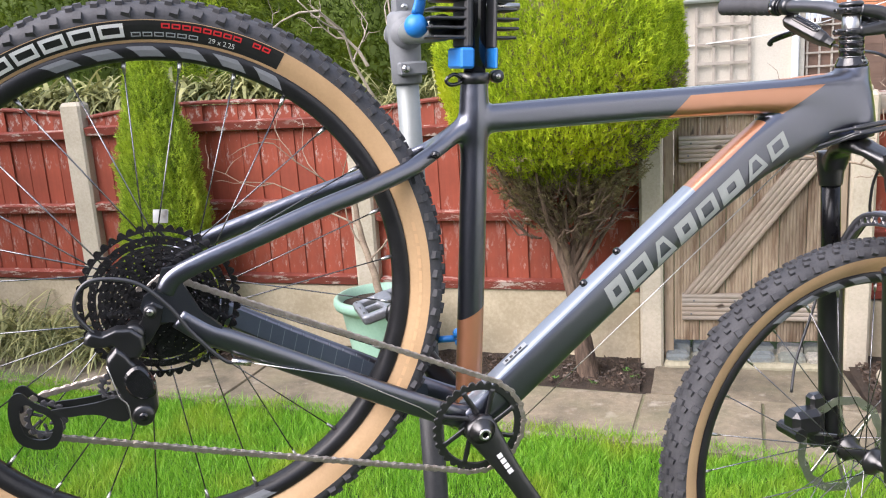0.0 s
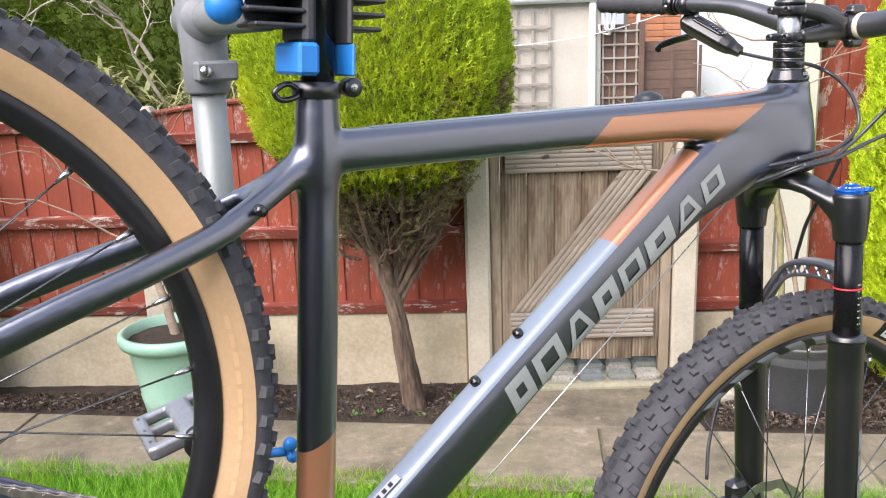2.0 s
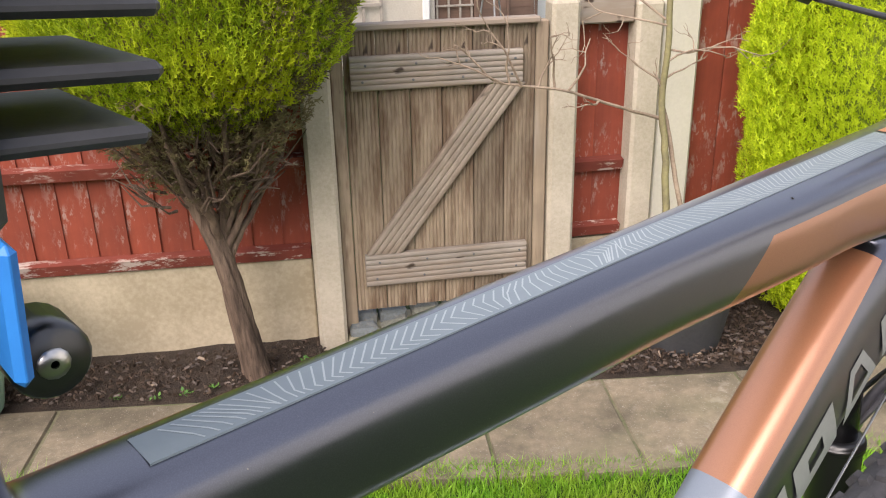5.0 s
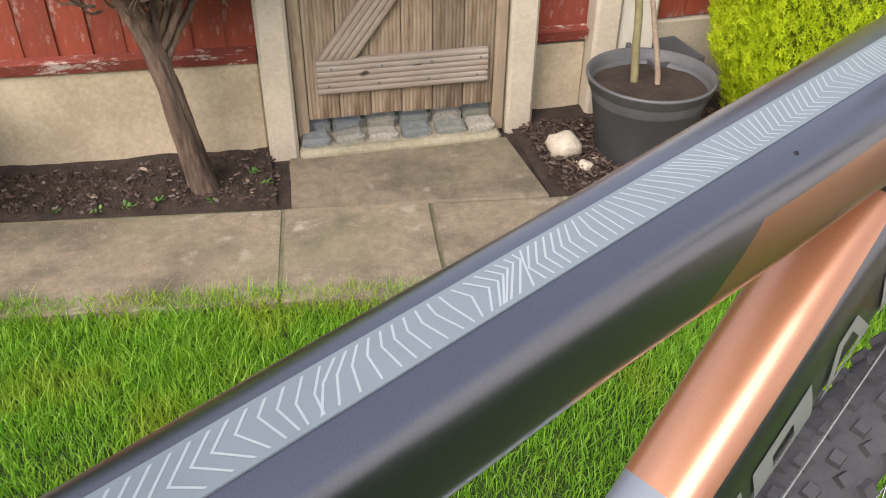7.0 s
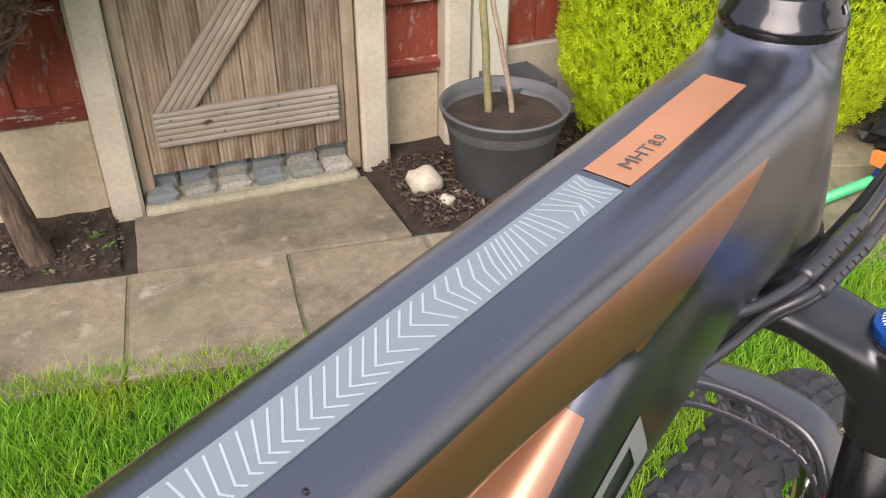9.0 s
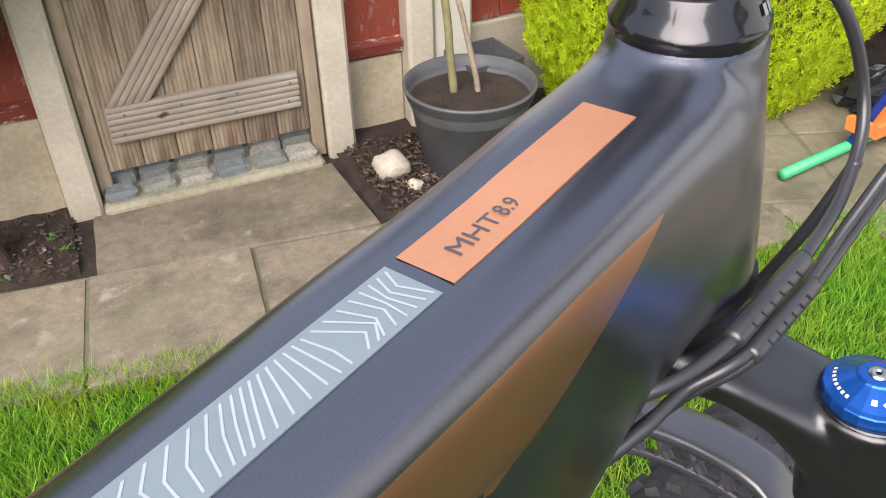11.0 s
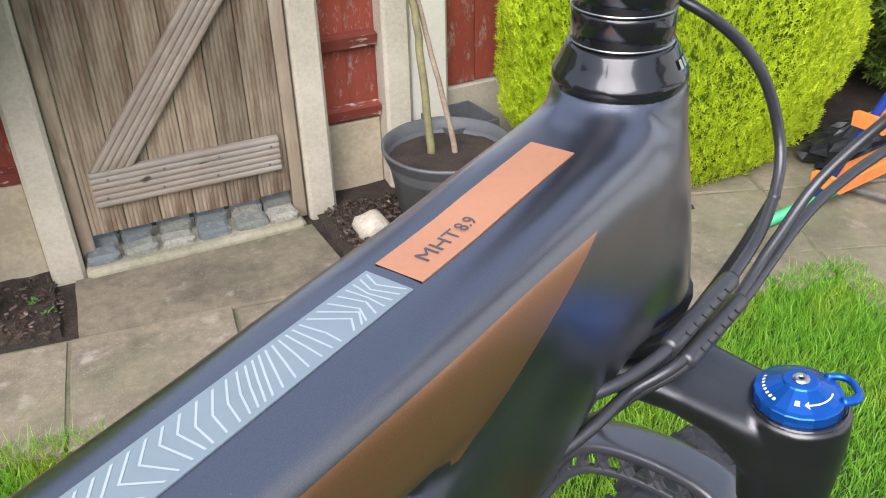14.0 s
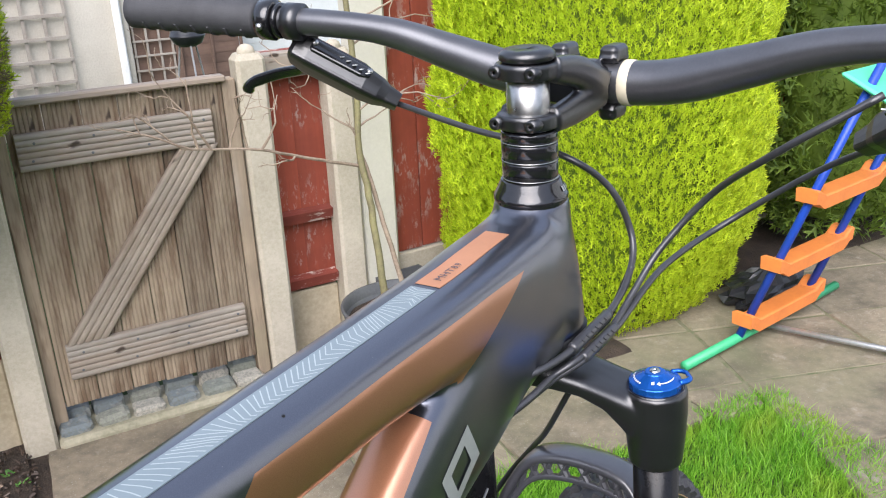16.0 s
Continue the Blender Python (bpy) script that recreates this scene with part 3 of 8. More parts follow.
def build_gate():
    e = thing("garden_gate", "closed grey weathered reeded timber gate with ledges and a diagonal brace", "gate", at=pose(0.0, 4.0, 0, 0, 0, 0))
    n, x0, x1, z0, z1 = 6, 0.012, 0.694, 0.115, 1.155
    bw = (x1 - x0) / n
    me = mesh_of("plank", *reeded(bw - 0.0030, 0.02, z1 - z0, 8, deep=0.0032), GATE_V)
    for i in range(n):
        part("plank", me, GATE_V, e, at=pose(x0 + (i + 0.5) * bw, 0.018 + 0.0012 * (i % 2), z0 + rnd.uniform(-.004, .004), 0, 0, 0))
    part("top_cap", box(x0 - 0.012, -0.02, z1, x1 + 0.01, 0.04, z1 + 0.022, 0.005), GATE_H, e, "pale timber capping strip")
    for xa, xb, za, zb in ((0.033, 0.640, 0.953, 1.070), (0.048, 0.664, 0.218, 0.344)):
        v, f = reeded(zb - za, 0.024, xb - xa, 6, "x", 0.0050)
        part("ledge", mesh_of("ledge", v, f, GATE_H), GATE_H, e, at=pose(xa, -0.0065, (za + zb) / 2, 0, 0, 0))
        for k in range(8):
            v, f = lathe([(0.0001, -0.0015), (0.0045, -0.001), (0.0045, 0.0)], 8, "y")
            part("nail_head", (v, f), POT, e, at=pose(xa + 0.04 + (xb - xa - 0.08) * (k // 2) / 3 + 0.012 * (k % 2), -0.0187, za + 0.031 + (zb - za - 0.062) * (k % 2), 0, 0, 0))
    a, b = Vector((0.122, 0, 0.346)), Vector((0.585, 0, 0.951))
    d = b - a
    v, f = reeded(0.105, 0.024, d.length + 0.02, 5, deep=0.0048)
    # the brace's ends are cut level against the ledges
    ang = math.atan2(d.x, d.z)
    cut = []
    for x, y, z in v:
        cut.append((x, y, z + (math.tan(ang) * -x) * -1 if z < 0.01 else z - 0.02 + math.tan(ang) * x))
    part("brace", mesh_of("brace", cut, f, GATE_D), GATE_D, e, at=pose(a.x, -0.0065, a.z, 0, math.degrees(ang), 0))
    for x, w, lab in ((-0.034, 0.0445, "grey timber slam post"), (0.6955, 0.0465, "grey timber hanging post")):
        part("gate_jamb", box(x, 0.01, 0.0, x + w, 0.065, 1.16, 0.004), GATE_V, e, lab)


concrete_post(-0.142, -0.037, 3.955, 1.30, "weathered concrete gate post with a mossy foot")
concrete_post(0.748, 0.852, 3.99, 1.235, "weathered concrete gate post with pitted faces", knob=True)
concrete_post(1.10, 1.205, 4.07, 1.21, "weathered concrete post behind the potted sapling", knob=True)
concrete_post(-1.575, -1.455, FENCE_Y(-1.5) - 0.02, 1.27, "weathered concrete fence post between red panels")
concrete_post(-3.27, -3.14, FENCE_Y(-3.2) - 0.02, 1.36, "weathered concrete fence post beside the clump of long grass")
fence_panel(-1.45, -0.145, (0.392, 0.738, 1.16), 1.235, "red-painted feather-board fence panel, paint flaking", FENCE_Y)
fence_panel(-3.135, -1.58, (0.40, 0.803, 1.225), 1.265, "red-painted feather-board fence panel, paint flaking and faded", FENCE_Y)
fence_panel(-4.9, -3.275, (0.40, 0.79, 1.21), 1.29, "red-painted feather-board fence panel behind long grass", FENCE_Y)
narrow = fence_panel(0.855, 1.098, (0.335, 0.605, 1.20), 1.20, "narrow red fence infill with worn bare patches", lambda x: 4.13, bow=0.0, gravel=0.27)
part("cap_rail", box(0.001, -0.035, 1.125, 0.242, 0.015, 1.217, 0.006), GATE_H, narrow, "bare weathered timber top rail")
build_gate()


# ---- tall side fence and pillar ----
def build_side_fence():
    e = thing("tall_fence", "tall dark red vertical-board fence, weathered and flaking", "fence", at=pose(1.37, 4.17, 0, 0, 0, 1.5))
    me = mesh_of("board", *box(-0.068, -0.009, 0, 0.068, 0.009, 1.95, 0.004), RED_V)
    for i in range(24):
        part("board", me, RED_V, e, at=pose(0.07 + i * 0.14, 0.006 * (i % 2), 0.33, 0, 0, 0))
    part("gravel_board", box(0.0, -0.02, -0.05, 3.4, 0.04, 0.325, 0.006), CONCRETE, e, "grey concrete gravel board")
    part("back_rail", box(0, 0.018, 1.2, 3.4, 0.06, 1.28, 0.004), RED_H, e)


concrete_post(1.208, 1.362, 4.09, 2.3, "tall smooth cream-painted concrete post", depth=0.09).children[0].data.materials[0] = CREAM
build_side_fence()


# ---- plants ----
def spray(verts, faces, p, d, size, r, rough=0.5):
    """A flat fern-like conifer spray at p along d: a stem blade with side leaflets."""
    d = d.normalized()
    s = d.cross(Vector((r.uniform(-1, 1), r.uniform(-1, 1), r.uniform(-1, 1)))).normalized()
    k = len(verts)
    w = size * 0.09
    verts.extend((p - s * w, p + s * w, p + d * size))
    faces.append((k, k + 1, k + 2))
    for i, t in enumerate((0.15, 0.35, 0.55, 0.3, 0.6)):
        side = s if i % 2 else -s
        q = p + d * (size * t)
        tip = q + (d * 0.75 + side * 0.8) * (size * (0.62 - 0.45 * t))
        n = len(verts)
        verts.extend((q - d * w * 0.9, q + d * w * 1.1, tip))
        faces.append((n, n + 1, n + 2))


def crown_mesh(radius_of, z0, z1, sx, sy, count, size, seed, up=0.9, bump=0.10, freq=3.5, depth=0.22, z_bias=1.0):
    """Sprays in the outer shell of a body of revolution (radius_of(height 0..1)), stretched by sx and sy; front and back alike."""
    r = random.Random(seed)
    verts, faces = [], []
    while len(faces) < count * 6:
        h = r.random() ** z_bias
        a = r.uniform(0, 6.2832)
        rad = radius_of(h)
        if r.random() > 0.25 + rad / 0.9:
            continue
        z = z0 + (z1 - z0) * h
        dirv = Vector((math.cos(a) * sx, math.sin(a) * sy, 0))
        lump = 1 + bump * noise.noise((math.cos(a) * freq, math.sin(a) * freq, z * freq + seed)) + 0.5 * bump * noise.noise((math.cos(a) * 9, math.sin(a) * 9, z * 9 + seed))
        k = rad * lump * (1 - depth * r.random() ** 2.2)
        p = Vector((dirv.x * k, dirv.y * k, z + r.uniform(-.03, .03)))
        out = Vector((dirv.x, dirv.y, 0)).normalized()
        slope = (radius_of(min(1, h + .02)) - radius_of(max(0, h - .02))) / (0.04 * (z1 - z0))
        d = out * r.uniform(0.35, 1.0) + Vector((0, 0, up * r.uniform(0.5, 1.3) - 0.35 * max(-1.2, min(1.2, slope)))) + Vector((r.uniform(-.5, .5), r.uniform(-.5, .5), r.uniform(-.4, .4)))
        spray(verts, faces, p, d, size * r.uniform(0.6, 1.35), r)
    return verts, faces


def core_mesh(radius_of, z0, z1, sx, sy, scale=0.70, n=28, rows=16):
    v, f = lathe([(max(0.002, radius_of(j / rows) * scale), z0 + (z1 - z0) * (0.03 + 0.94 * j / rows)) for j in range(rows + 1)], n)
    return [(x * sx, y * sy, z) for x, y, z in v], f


def table_fn(rows):
    return lambda h: lerp_table(rows, h)[0]


def conifer(name, label, x, y, rows, z0, z1, sx, sy, count, size, material, core, seed, **more):
    e = thing(name, label, "conifer", at=pose(x, y, 0))
    fn = table_fn(rows)
    part("crown", crown_mesh(fn, z0, z1, sx, sy, count, size, seed, **more), material, e)
    # mostly a darker green than the crown: shade between the sprays, as colour
    part("inner_growth", core_mesh(fn, z0, z1, sx, sy), core, e, "solid inner core, mostly a darker green for the shade between sprays", smooth=True)
    return e


def limb(path, r0, r1, n=10, wobble=0.0, seed=0):
    r = random.Random(seed)
    pts = smooth_path(path, 5)
    m = len(pts) - 1
    pts = [p + Vector((r.uniform(-1, 1), r.uniform(-1, 1), 0)) * wobble for p in pts]
    return sweep(pts, [r0 + (r1 - r0) * i / m for i in range(m + 1)], n)


def build_lollipop():
    fn_rows = [(0, 0.06), (0.06, 0.22), (0.14, 0.38), (0.26, 0.475), (0.45, 0.515), (0.65, 0.50), (0.85, 0.38), (1, 0.08)]
    e = thing("lollipop_conifer", "clipped golden-green conifer with a bare twisted trunk in the soil bed", "tree", at=pose(-0.465, 3.80, 0))
    fn = table_fn(fn_rows)
    part("crown", crown_mesh(fn, 0.90, 2.02, 1, 1, 56000, 0.031, 11, up=1.5, bump=0.07), GOLDGREEN, e)
    part("inner_growth", core_mesh(fn, 0.98, 1.98, 1, 1, 0.78), DRYLEAF, e, "brown shaded inner growth", smooth=True)
    # dry underside
    r = random.Random(4)
    v, f = [], []
    for _ in range(2600):
        a, h = r.uniform(0, 6.283), r.uniform(0.0, 0.20)
        k = fn(h) * r.uniform(0.55, 1.0)
        spray(v, f, Vector((math.cos(a) * k, math.sin(a) * k, 0.90 + 1.12 * h + r.uniform(-.02, .03))), Vector((math.cos(a), math.sin(a), r.uniform(-.6, .6))), r.uniform(0.03, 0.06), r)
    for _ in range(2000):
        a, h = r.uniform(0, 6.283), r.random() ** 0.5
        k = (0.10 + 0.26 * h) * r.uniform(0.6, 1.05)
        spray(v, f, Vector((math.cos(a) * k, 0.02 + math.sin(a) * k, 0.66 + 0.30 * h + r.uniform(-.02, .03))), Vector((math.cos(a), math.sin(a), r.uniform(-.2, 1.4))), r.uniform(0.02, 0.045), r)
    for _ in range(1800):
        a, h = r.uniform(-1.1, 0.5), r.uniform(0.08, 0.42)
        k = fn(h) * r.uniform(0.93, 1.02)
        spray(v, f, Vector((math.cos(a) * k, math.sin(a) * k, 0.90 + 1.12 * h + r.uniform(-.02, .03))), Vector((math.cos(a), math.sin(a), r.uniform(-.3, .9))), r.uniform(0.015, 0.035), r)
    part("dry_fringe", (v, f), DRYLEAF, e, "olive-brown dry lower sprays")
    def stem(pts, r0, r1, twist, seed):
        path = smooth_path(pts, 8)
        m, last = 36, len(path) - 1
        v, f = sweep(path, [r0 + (r1 - r0) * i / last + 0.016 * max(0.0, 1 - i / 5) * (pts[0][2] < 0) for i in range(last + 1)], m)
        for i, c in enumerate(path):
            for k in range(m):
                th = 2 * math.pi * k / m + twist * c.z
                g = 0.13 * math.sin(3 * th + seed) + 0.14 * abs(math.sin(4.5 * th + 2 * c.z)) + 0.15 * noise.noise((3.2 * math.cos(th), 3.2 * math.sin(th), c.z * 2.6 + seed)) + 0.12 * noise.noise((9 * math.cos(th), 9 * math.sin(th), c.z * 6 + seed))
                v[i * m + k] = c + (Vector(v[i * m + k]) - c) * (0.90 + g)
        return v, f
    part("trunk", stem([(0.105, -0.02, -0.06), (0.090, -0.012, 0.05), (0.060, 0, 0.22), (0.030, 0.01, 0.40), (-0.010, 0.02, 0.55), (-0.070, 0.02, 0.72), (-0.13, 0.03, 0.90), (-0.16, 0.03, 1.10)], 0.044, 0.020, 1.6, 1), BARK, e, "stringy furrowed brown trunk", smooth=True)
    part("trunk", stem([(0.075, 0.03, -0.06), (0.062, 0.03, 0.08), (0.036, 0.03, 0.28), (0.026, 0.04, 0.46), (0.045, 0.05, 0.64), (0.085, 0.04, 0.80), (0.13, 0.03, 1.05)], 0.036, 0.016, -1.3, 5), BARK, e, "second twisted brown stem", smooth=True)
    for k in range(18):
        a = 2 * math.pi * k / 18 + r.uniform(-.2, .2)
        q = r.uniform(0.16, 0.36)
        z0 = r.uniform(0.44, 0.66)
        bx = 0.03 - 0.10 * (z0 - 0.40) if math.cos(a) < 0 else 0.03 + 0.06 * (z0 - 0.40)
        part("limb", limb([(bx, 0.03, z0), (bx + q * 0.25 * math.cos(a), 0.03 + q * 0.25 * math.sin(a), z0 + 0.13), (q * 0.7 * math.cos(a), q * 0.7 * math.sin(a), z0 + 0.30), (q * math.cos(a), q * math.sin(a), z0 + 0.50)], r.uniform(0.010, 0.017), 0.006, 8, 0.005, k), BARK, e, smooth=True)
    fine = []
    for k in range(280):
        a, q, z = r.uniform(0, 6.283), r.uniform(0.03, 0.2), r.uniform(0.66, 0.92)
        b = a + r.uniform(-.7, .7)
        l = r.uniform(0.05, 0.16)
        p = Vector((q * math.cos(a), 0.02 + q * math.sin(a), z))
        fine.append(sweep([p, p + Vector((l * .5 * math.cos(b), l * .5 * math.sin(b), l * r.uniform(-.1, .6))), p + Vector((l * math.cos(b), l * math.sin(b), l * r.uniform(0.2, 1.0)))], [0.0055, 0.0038, 0.0015], 5))
    part("twig_mass", join(*fine), BARK, e, "fine dead twigs under the crown")


def strap_clump(name, label, spots, count, length, seed, material, width=0.006, category="shrub"):
    """Long arching strap leaves rising from spots (x, y, z)."""
    r = random.Random(seed)
    verts, faces = [], []
    for _ in range(count):
        x, y, z, spread = r.choice(spots)
        p = Vector((x + r.gauss(0, spread), y + r.gauss(0, spread * 0.6), z + r.uniform(-.1, .1)))
        a, l = r.uniform(0, 6.283), length * r.uniform(0.5, 1.2)
        d = Vector((math.cos(a), math.sin(a), 0))
        s = Vector((-d.y, d.x, 0)) * width * r.uniform(0.6, 1.3)
        rise, droop = r.uniform(0.3, 1.1), r.uniform(0.5, 1.5)
        prev = None
        for i in range(5):
            t = i / 4
            c = p + d * (l * t * 0.8) + Vector((0, 0, l * (rise * t - droop * t * t)))
            w = s * (1 - t ** 2)
            k = len(verts)
            verts.extend((c - w, c + w))
            if prev is not None:
                faces.append((prev, prev + 1, k + 1, k))
            prev = k
    ob = part(name, (verts, faces), material, None)
    return tagged(ob, label, category, kind="stuff" if category == "grass" else "")


def twig_tree(e, name, start, direction, length, r0, depth, material, seed, kink=0.35, split=3, shapes=None, top=True):
    """Crooked bare branches, as one part."""
    r = random.Random(seed)
    shapes = [] if shapes is None else shapes

    def grow(p, d, l, rad, k):
        pts = [p]
        for i in range(4):
            d = (d + Vector((r.uniform(-kink, kink), r.uniform(-kink, kink), r.uniform(-kink, kink * 1.2)))).normalized()
            p = p + d * (l / 4)
            pts.append(p)
            if k > 0 and i > 0 and r.random() < split / 4:
                side = (d + Vector((r.uniform(-1, 1), r.uniform(-1, 1), r.uniform(-.4, .9)))).normalized()
                grow(p, side, l * r.uniform(0.35, 0.6), rad * 0.55, k - 1)
        m = len(pts) - 1
        shapes.append(sweep(pts, [max(0.0008, rad * (1 - 0.65 * i / m)) for i in range(m + 1)], 6 if rad < 0.006 else 8))

    grow(Vector(start), Vector(direction).normalized(), length, r0, depth)
    if top:
        part(name, join(*shapes), material, e)
    return shapes


def pot_shape(rows, n=40, inner=0.012):
    """A round pot: outside profile (radius, height) rows from foot to rim, then back down inside."""
    prof = [(0.001, rows[0][1])] + rows + [(rows[-1][0] - inner, rows[-1][1])] + [(rows[-1][0] - inner - 0.006, rows[-1][1] - 0.05), (rows[0][0] * 0.9, rows[0][1] + 0.05), (0.001, rows[0][1] + 0.05)]
    return lathe(prof, n)


def soil_disc(radius, z, seed):
    v, f = lathe([(0.001, z + 0.006), (radius * 0.3, z + 0.008), (radius * 0.6, z + 0.002), (radius, z - 0.004)], 30)
    return [(x, y, q + 0.006 * noise.noise((x * 40, y * 40, seed))) for x, y, q in v], f


def build_pots():
    tub = thing("green_tub", "sage-green plastic planter tub with a thick rolled rim, on the soil", "plant pot", at=pose(-1.345, 3.76, 0))
    part("body", pot_shape([(0.125, 0.0), (0.135, 0.012), (0.150, 0.10), (0.158, 0.13), (0.155, 0.14), (0.188, 0.33), (0.196, 0.345), (0.218, 0.352), (0.225, 0.372), (0.222, 0.392), (0.212, 0.40)], 44), TUB, tub, smooth=True)
    part("soil", soil_disc(0.196, 0.36, 1), SOIL, tub, "dark potting soil", smooth=True)
    shrub = thing("bare_shrub", "leafless twiggy shrub growing in the green tub", "shrub", at=pose(-1.345, 3.76, 0.36))
    part("stem", limb([(0.0, 0.02, -0.02), (-0.03, 0.03, 0.12), (-0.09, 0.06, 0.30), (-0.13, 0.09, 0.52)], 0.022, 0.012, 8, 0.003, 3), TWIG, shrub, smooth=True)
    sh = []
    for k, (p, d, l) in enumerate((((-0.06, 0.05, 0.22), (-1, 0, 0.6), 0.42), ((-0.1, 0.07, 0.36), (-1, -0.1, 0.4), 0.62), ((-0.12, 0.08, 0.45), (-0.8, 0.1, 0.9), 0.5), ((-0.05, 0.04, 0.2), (0.7, 0, 0.6), 0.35), ((-0.13, 0.09, 0.5), (-0.1, 0, 1), 0.4))):
        twig_tree(shrub, "twigs", p, d, l, 0.0055, 2, TWIG, 20 + k, shapes=sh, top=False)
    part("twig_mass", join(*sh), TWIG, shrub, "thin bare reddish-brown twigs")

    pot = thing("black_pot", "round black plastic nursery pot standing on the soil", "plant pot", at=pose(1.185, 3.735, 0))
    part("body", pot_shape([(0.155, 0.0), (0.160, 0.006), (0.205, 0.265), (0.210, 0.268), (0.216, 0.272), (0.222, 0.30), (0.226, 0.303), (0.226, 0.312)], 44, 0.010), POT, pot, smooth=True)
    part("soil", soil_disc(0.202, 0.262, 2), SOIL, pot, "brown potting soil with bark", smooth=True)
    sq = thing("square_pot", "small grey square nursery pot behind the round one", "plant pot", at=pose(1.36, 4.00, 0, 0, 0, 6))
    rings = [(0.075, 0.0), (0.098, 0.235), (0.108, 0.238), (0.108, 0.275), (0.100, 0.275), (0.094, 0.20), (0.001, 0.20)]
    v = [(sx * a, sy * a, z) for a, z in rings for sx, sy in ((-1, -1), (1, -1), (1, 1), (-1, 1))]
    part("body", (v, [(4 * k + i, 4 * k + (i + 1) % 4, 4 * k + 4 + (i + 1) % 4, 4 * k + 4 + i) for k in range(len(rings) - 1) for i in range(4)]), POT, sq)
    sap = thing("potted_sapling", "leafless sapling with two green-brown stems and long side branch", "tree", at=pose(1.185, 3.735, 0.26))
    part("stem", limb([(-0.045, 0.03, -0.02), (-0.05, 0.06, 0.2), (-0.055, 0.10, 0.45), (-0.067, 0.13, 0.62), (-0.06, 0.13, 0.85), (-0.07, 0.14, 1.15), (-0.06, 0.15, 1.5)], 0.0145, 0.009, 10, 0.002, 1), GREENTWIG, sap, smooth=True)
    part("second_stem", limb([(0.035, 0.0, -0.02), (0.02, 0.03, 0.12), (-0.01, 0.09, 0.34), (-0.035, 0.12, 0.5), (-0.062, 0.13, 0.6)], 0.011, 0.008, 8, 0.002, 2), TWIG, sap, smooth=True)
    sh = [limb([(-0.065, 0.13, 0.555), (-0.26, 0.08, 0.625), (-0.46, 0.03, 0.70), (-0.64, 0.0, 0.735), (-0.72, -0.01, 0.75)], 0.0065, 0.003, 7, 0.004, 5)]
    spec = [((-0.62, 0, 0.73), (-0.6, 0, 0.9), 0.28), ((-0.66, 0, 0.74), (0.1, 0, 1), 0.22), ((-0.45, 0.03, 0.7), (0.3, 0, 0.9), 0.2), ((-0.07, 0.14, 0.9), (-0.7, 0, 0.5), 0.5), ((-0.08, 0.14, 1.05), (0.8, 0, 0.4), 0.45), ((-0.07, 0.14, 1.2), (-0.8, 0, 0.3), 0.45), ((-0.06, 0.15, 1.3), (0.9, -0.2, 0.5), 0.4), ((-0.06, 0.15, 1.42), (-0.2, 0, 1), 0.4), ((-0.07, 0.13, 0.75), (0.9, 0, 0.5), 0.22), ((-0.06, 0.13, 0.68), (-0.9, 0, 0.3), 0.2)]
    spec += [((-0.06, 0.13, 0.70), (0.7, -0.1, 0.5), 0.14), ((-0.06, 0.13, 0.64), (-0.6, 0, 0.8), 0.10), ((-0.33, 0.062, 0.652), (-0.5, 0, -0.5), 0.10), ((-0.50, 0.022, 0.708), (-0.2, 0, 1), 0.20), ((-0.56, 0.012, 0.720), (0.3, 0, 1), 0.14),
             ((-0.68, -0.005, 0.742), (-0.9, 0, 0.1), 0.22), ((-0.70, -0.008, 0.746), (-0.5, 0, 0.9), 0.18), ((-0.06, 0.13, 0.88), (-0.8, -0.1, -0.2), 0.32), ((-0.065, 0.14, 0.98), (0.9, -0.1, 0.2), 0.36), ((-0.06, 0.14, 0.80), (0.9, -0.2, 0.1), 0.30)]
    for k, (p, d, l) in enumerate(spec):
        twig_tree(sap, "twigs", p, d, l, 0.0046, 2, TWIG, 50 + k, kink=0.5, split=3.2, shapes=sh, top=False)
    part("twig_mass", join(*sh), TWIG, sap, "long bare side branch and knobbly twigs")


def rock(name, label, x, y, z, size, seed, squash=0.8):
    v, f = ball(1.0, n=18)
    out = []
    for p in v:
        q = Vector(p)
        k = 1 + 0.28 * noise.noise(q * 1.1 + Vector((seed, 0, 0))) + 0.1 * noise.noise(q * 3 + Vector((seed, 4, 0)))
        out.append((q.x * size * k, q.y * size * k, q.z * size * squash * k + size * squash * 0.75))
    ob = part(name, (out, f), STONE, None, at=pose(x, y, z), smooth=True)
    tagged(ob, label, "stone")


def weed(x, y, seed):
    r = random.Random(seed)
    v, f = [], []
    for k in range(14):
        a, l = r.uniform(0, 6.283), r.uniform(0.008, 0.019)
        d = Vector((math.cos(a), math.sin(a), r.uniform(0.2, 0.9)))
        s = d.cross(Vector((0, 0, 1))).normalized() * l * 0.35
        b = len(v)
        p = Vector((r.gauss(0, 0.008), r.gauss(0, 0.008), 0))
        v.extend((p, p + d * l * 0.5 + s, p + d * l, p + d * l * 0.5 - s))
        f.append((b, b + 1, b + 2, b + 3))
    ob = part("weed", (v, f), SPROUT, None, at=pose(x, y, 0.01))
    tagged(ob, "small green weed seedling in the soil", "weed", "weeds in the soil")


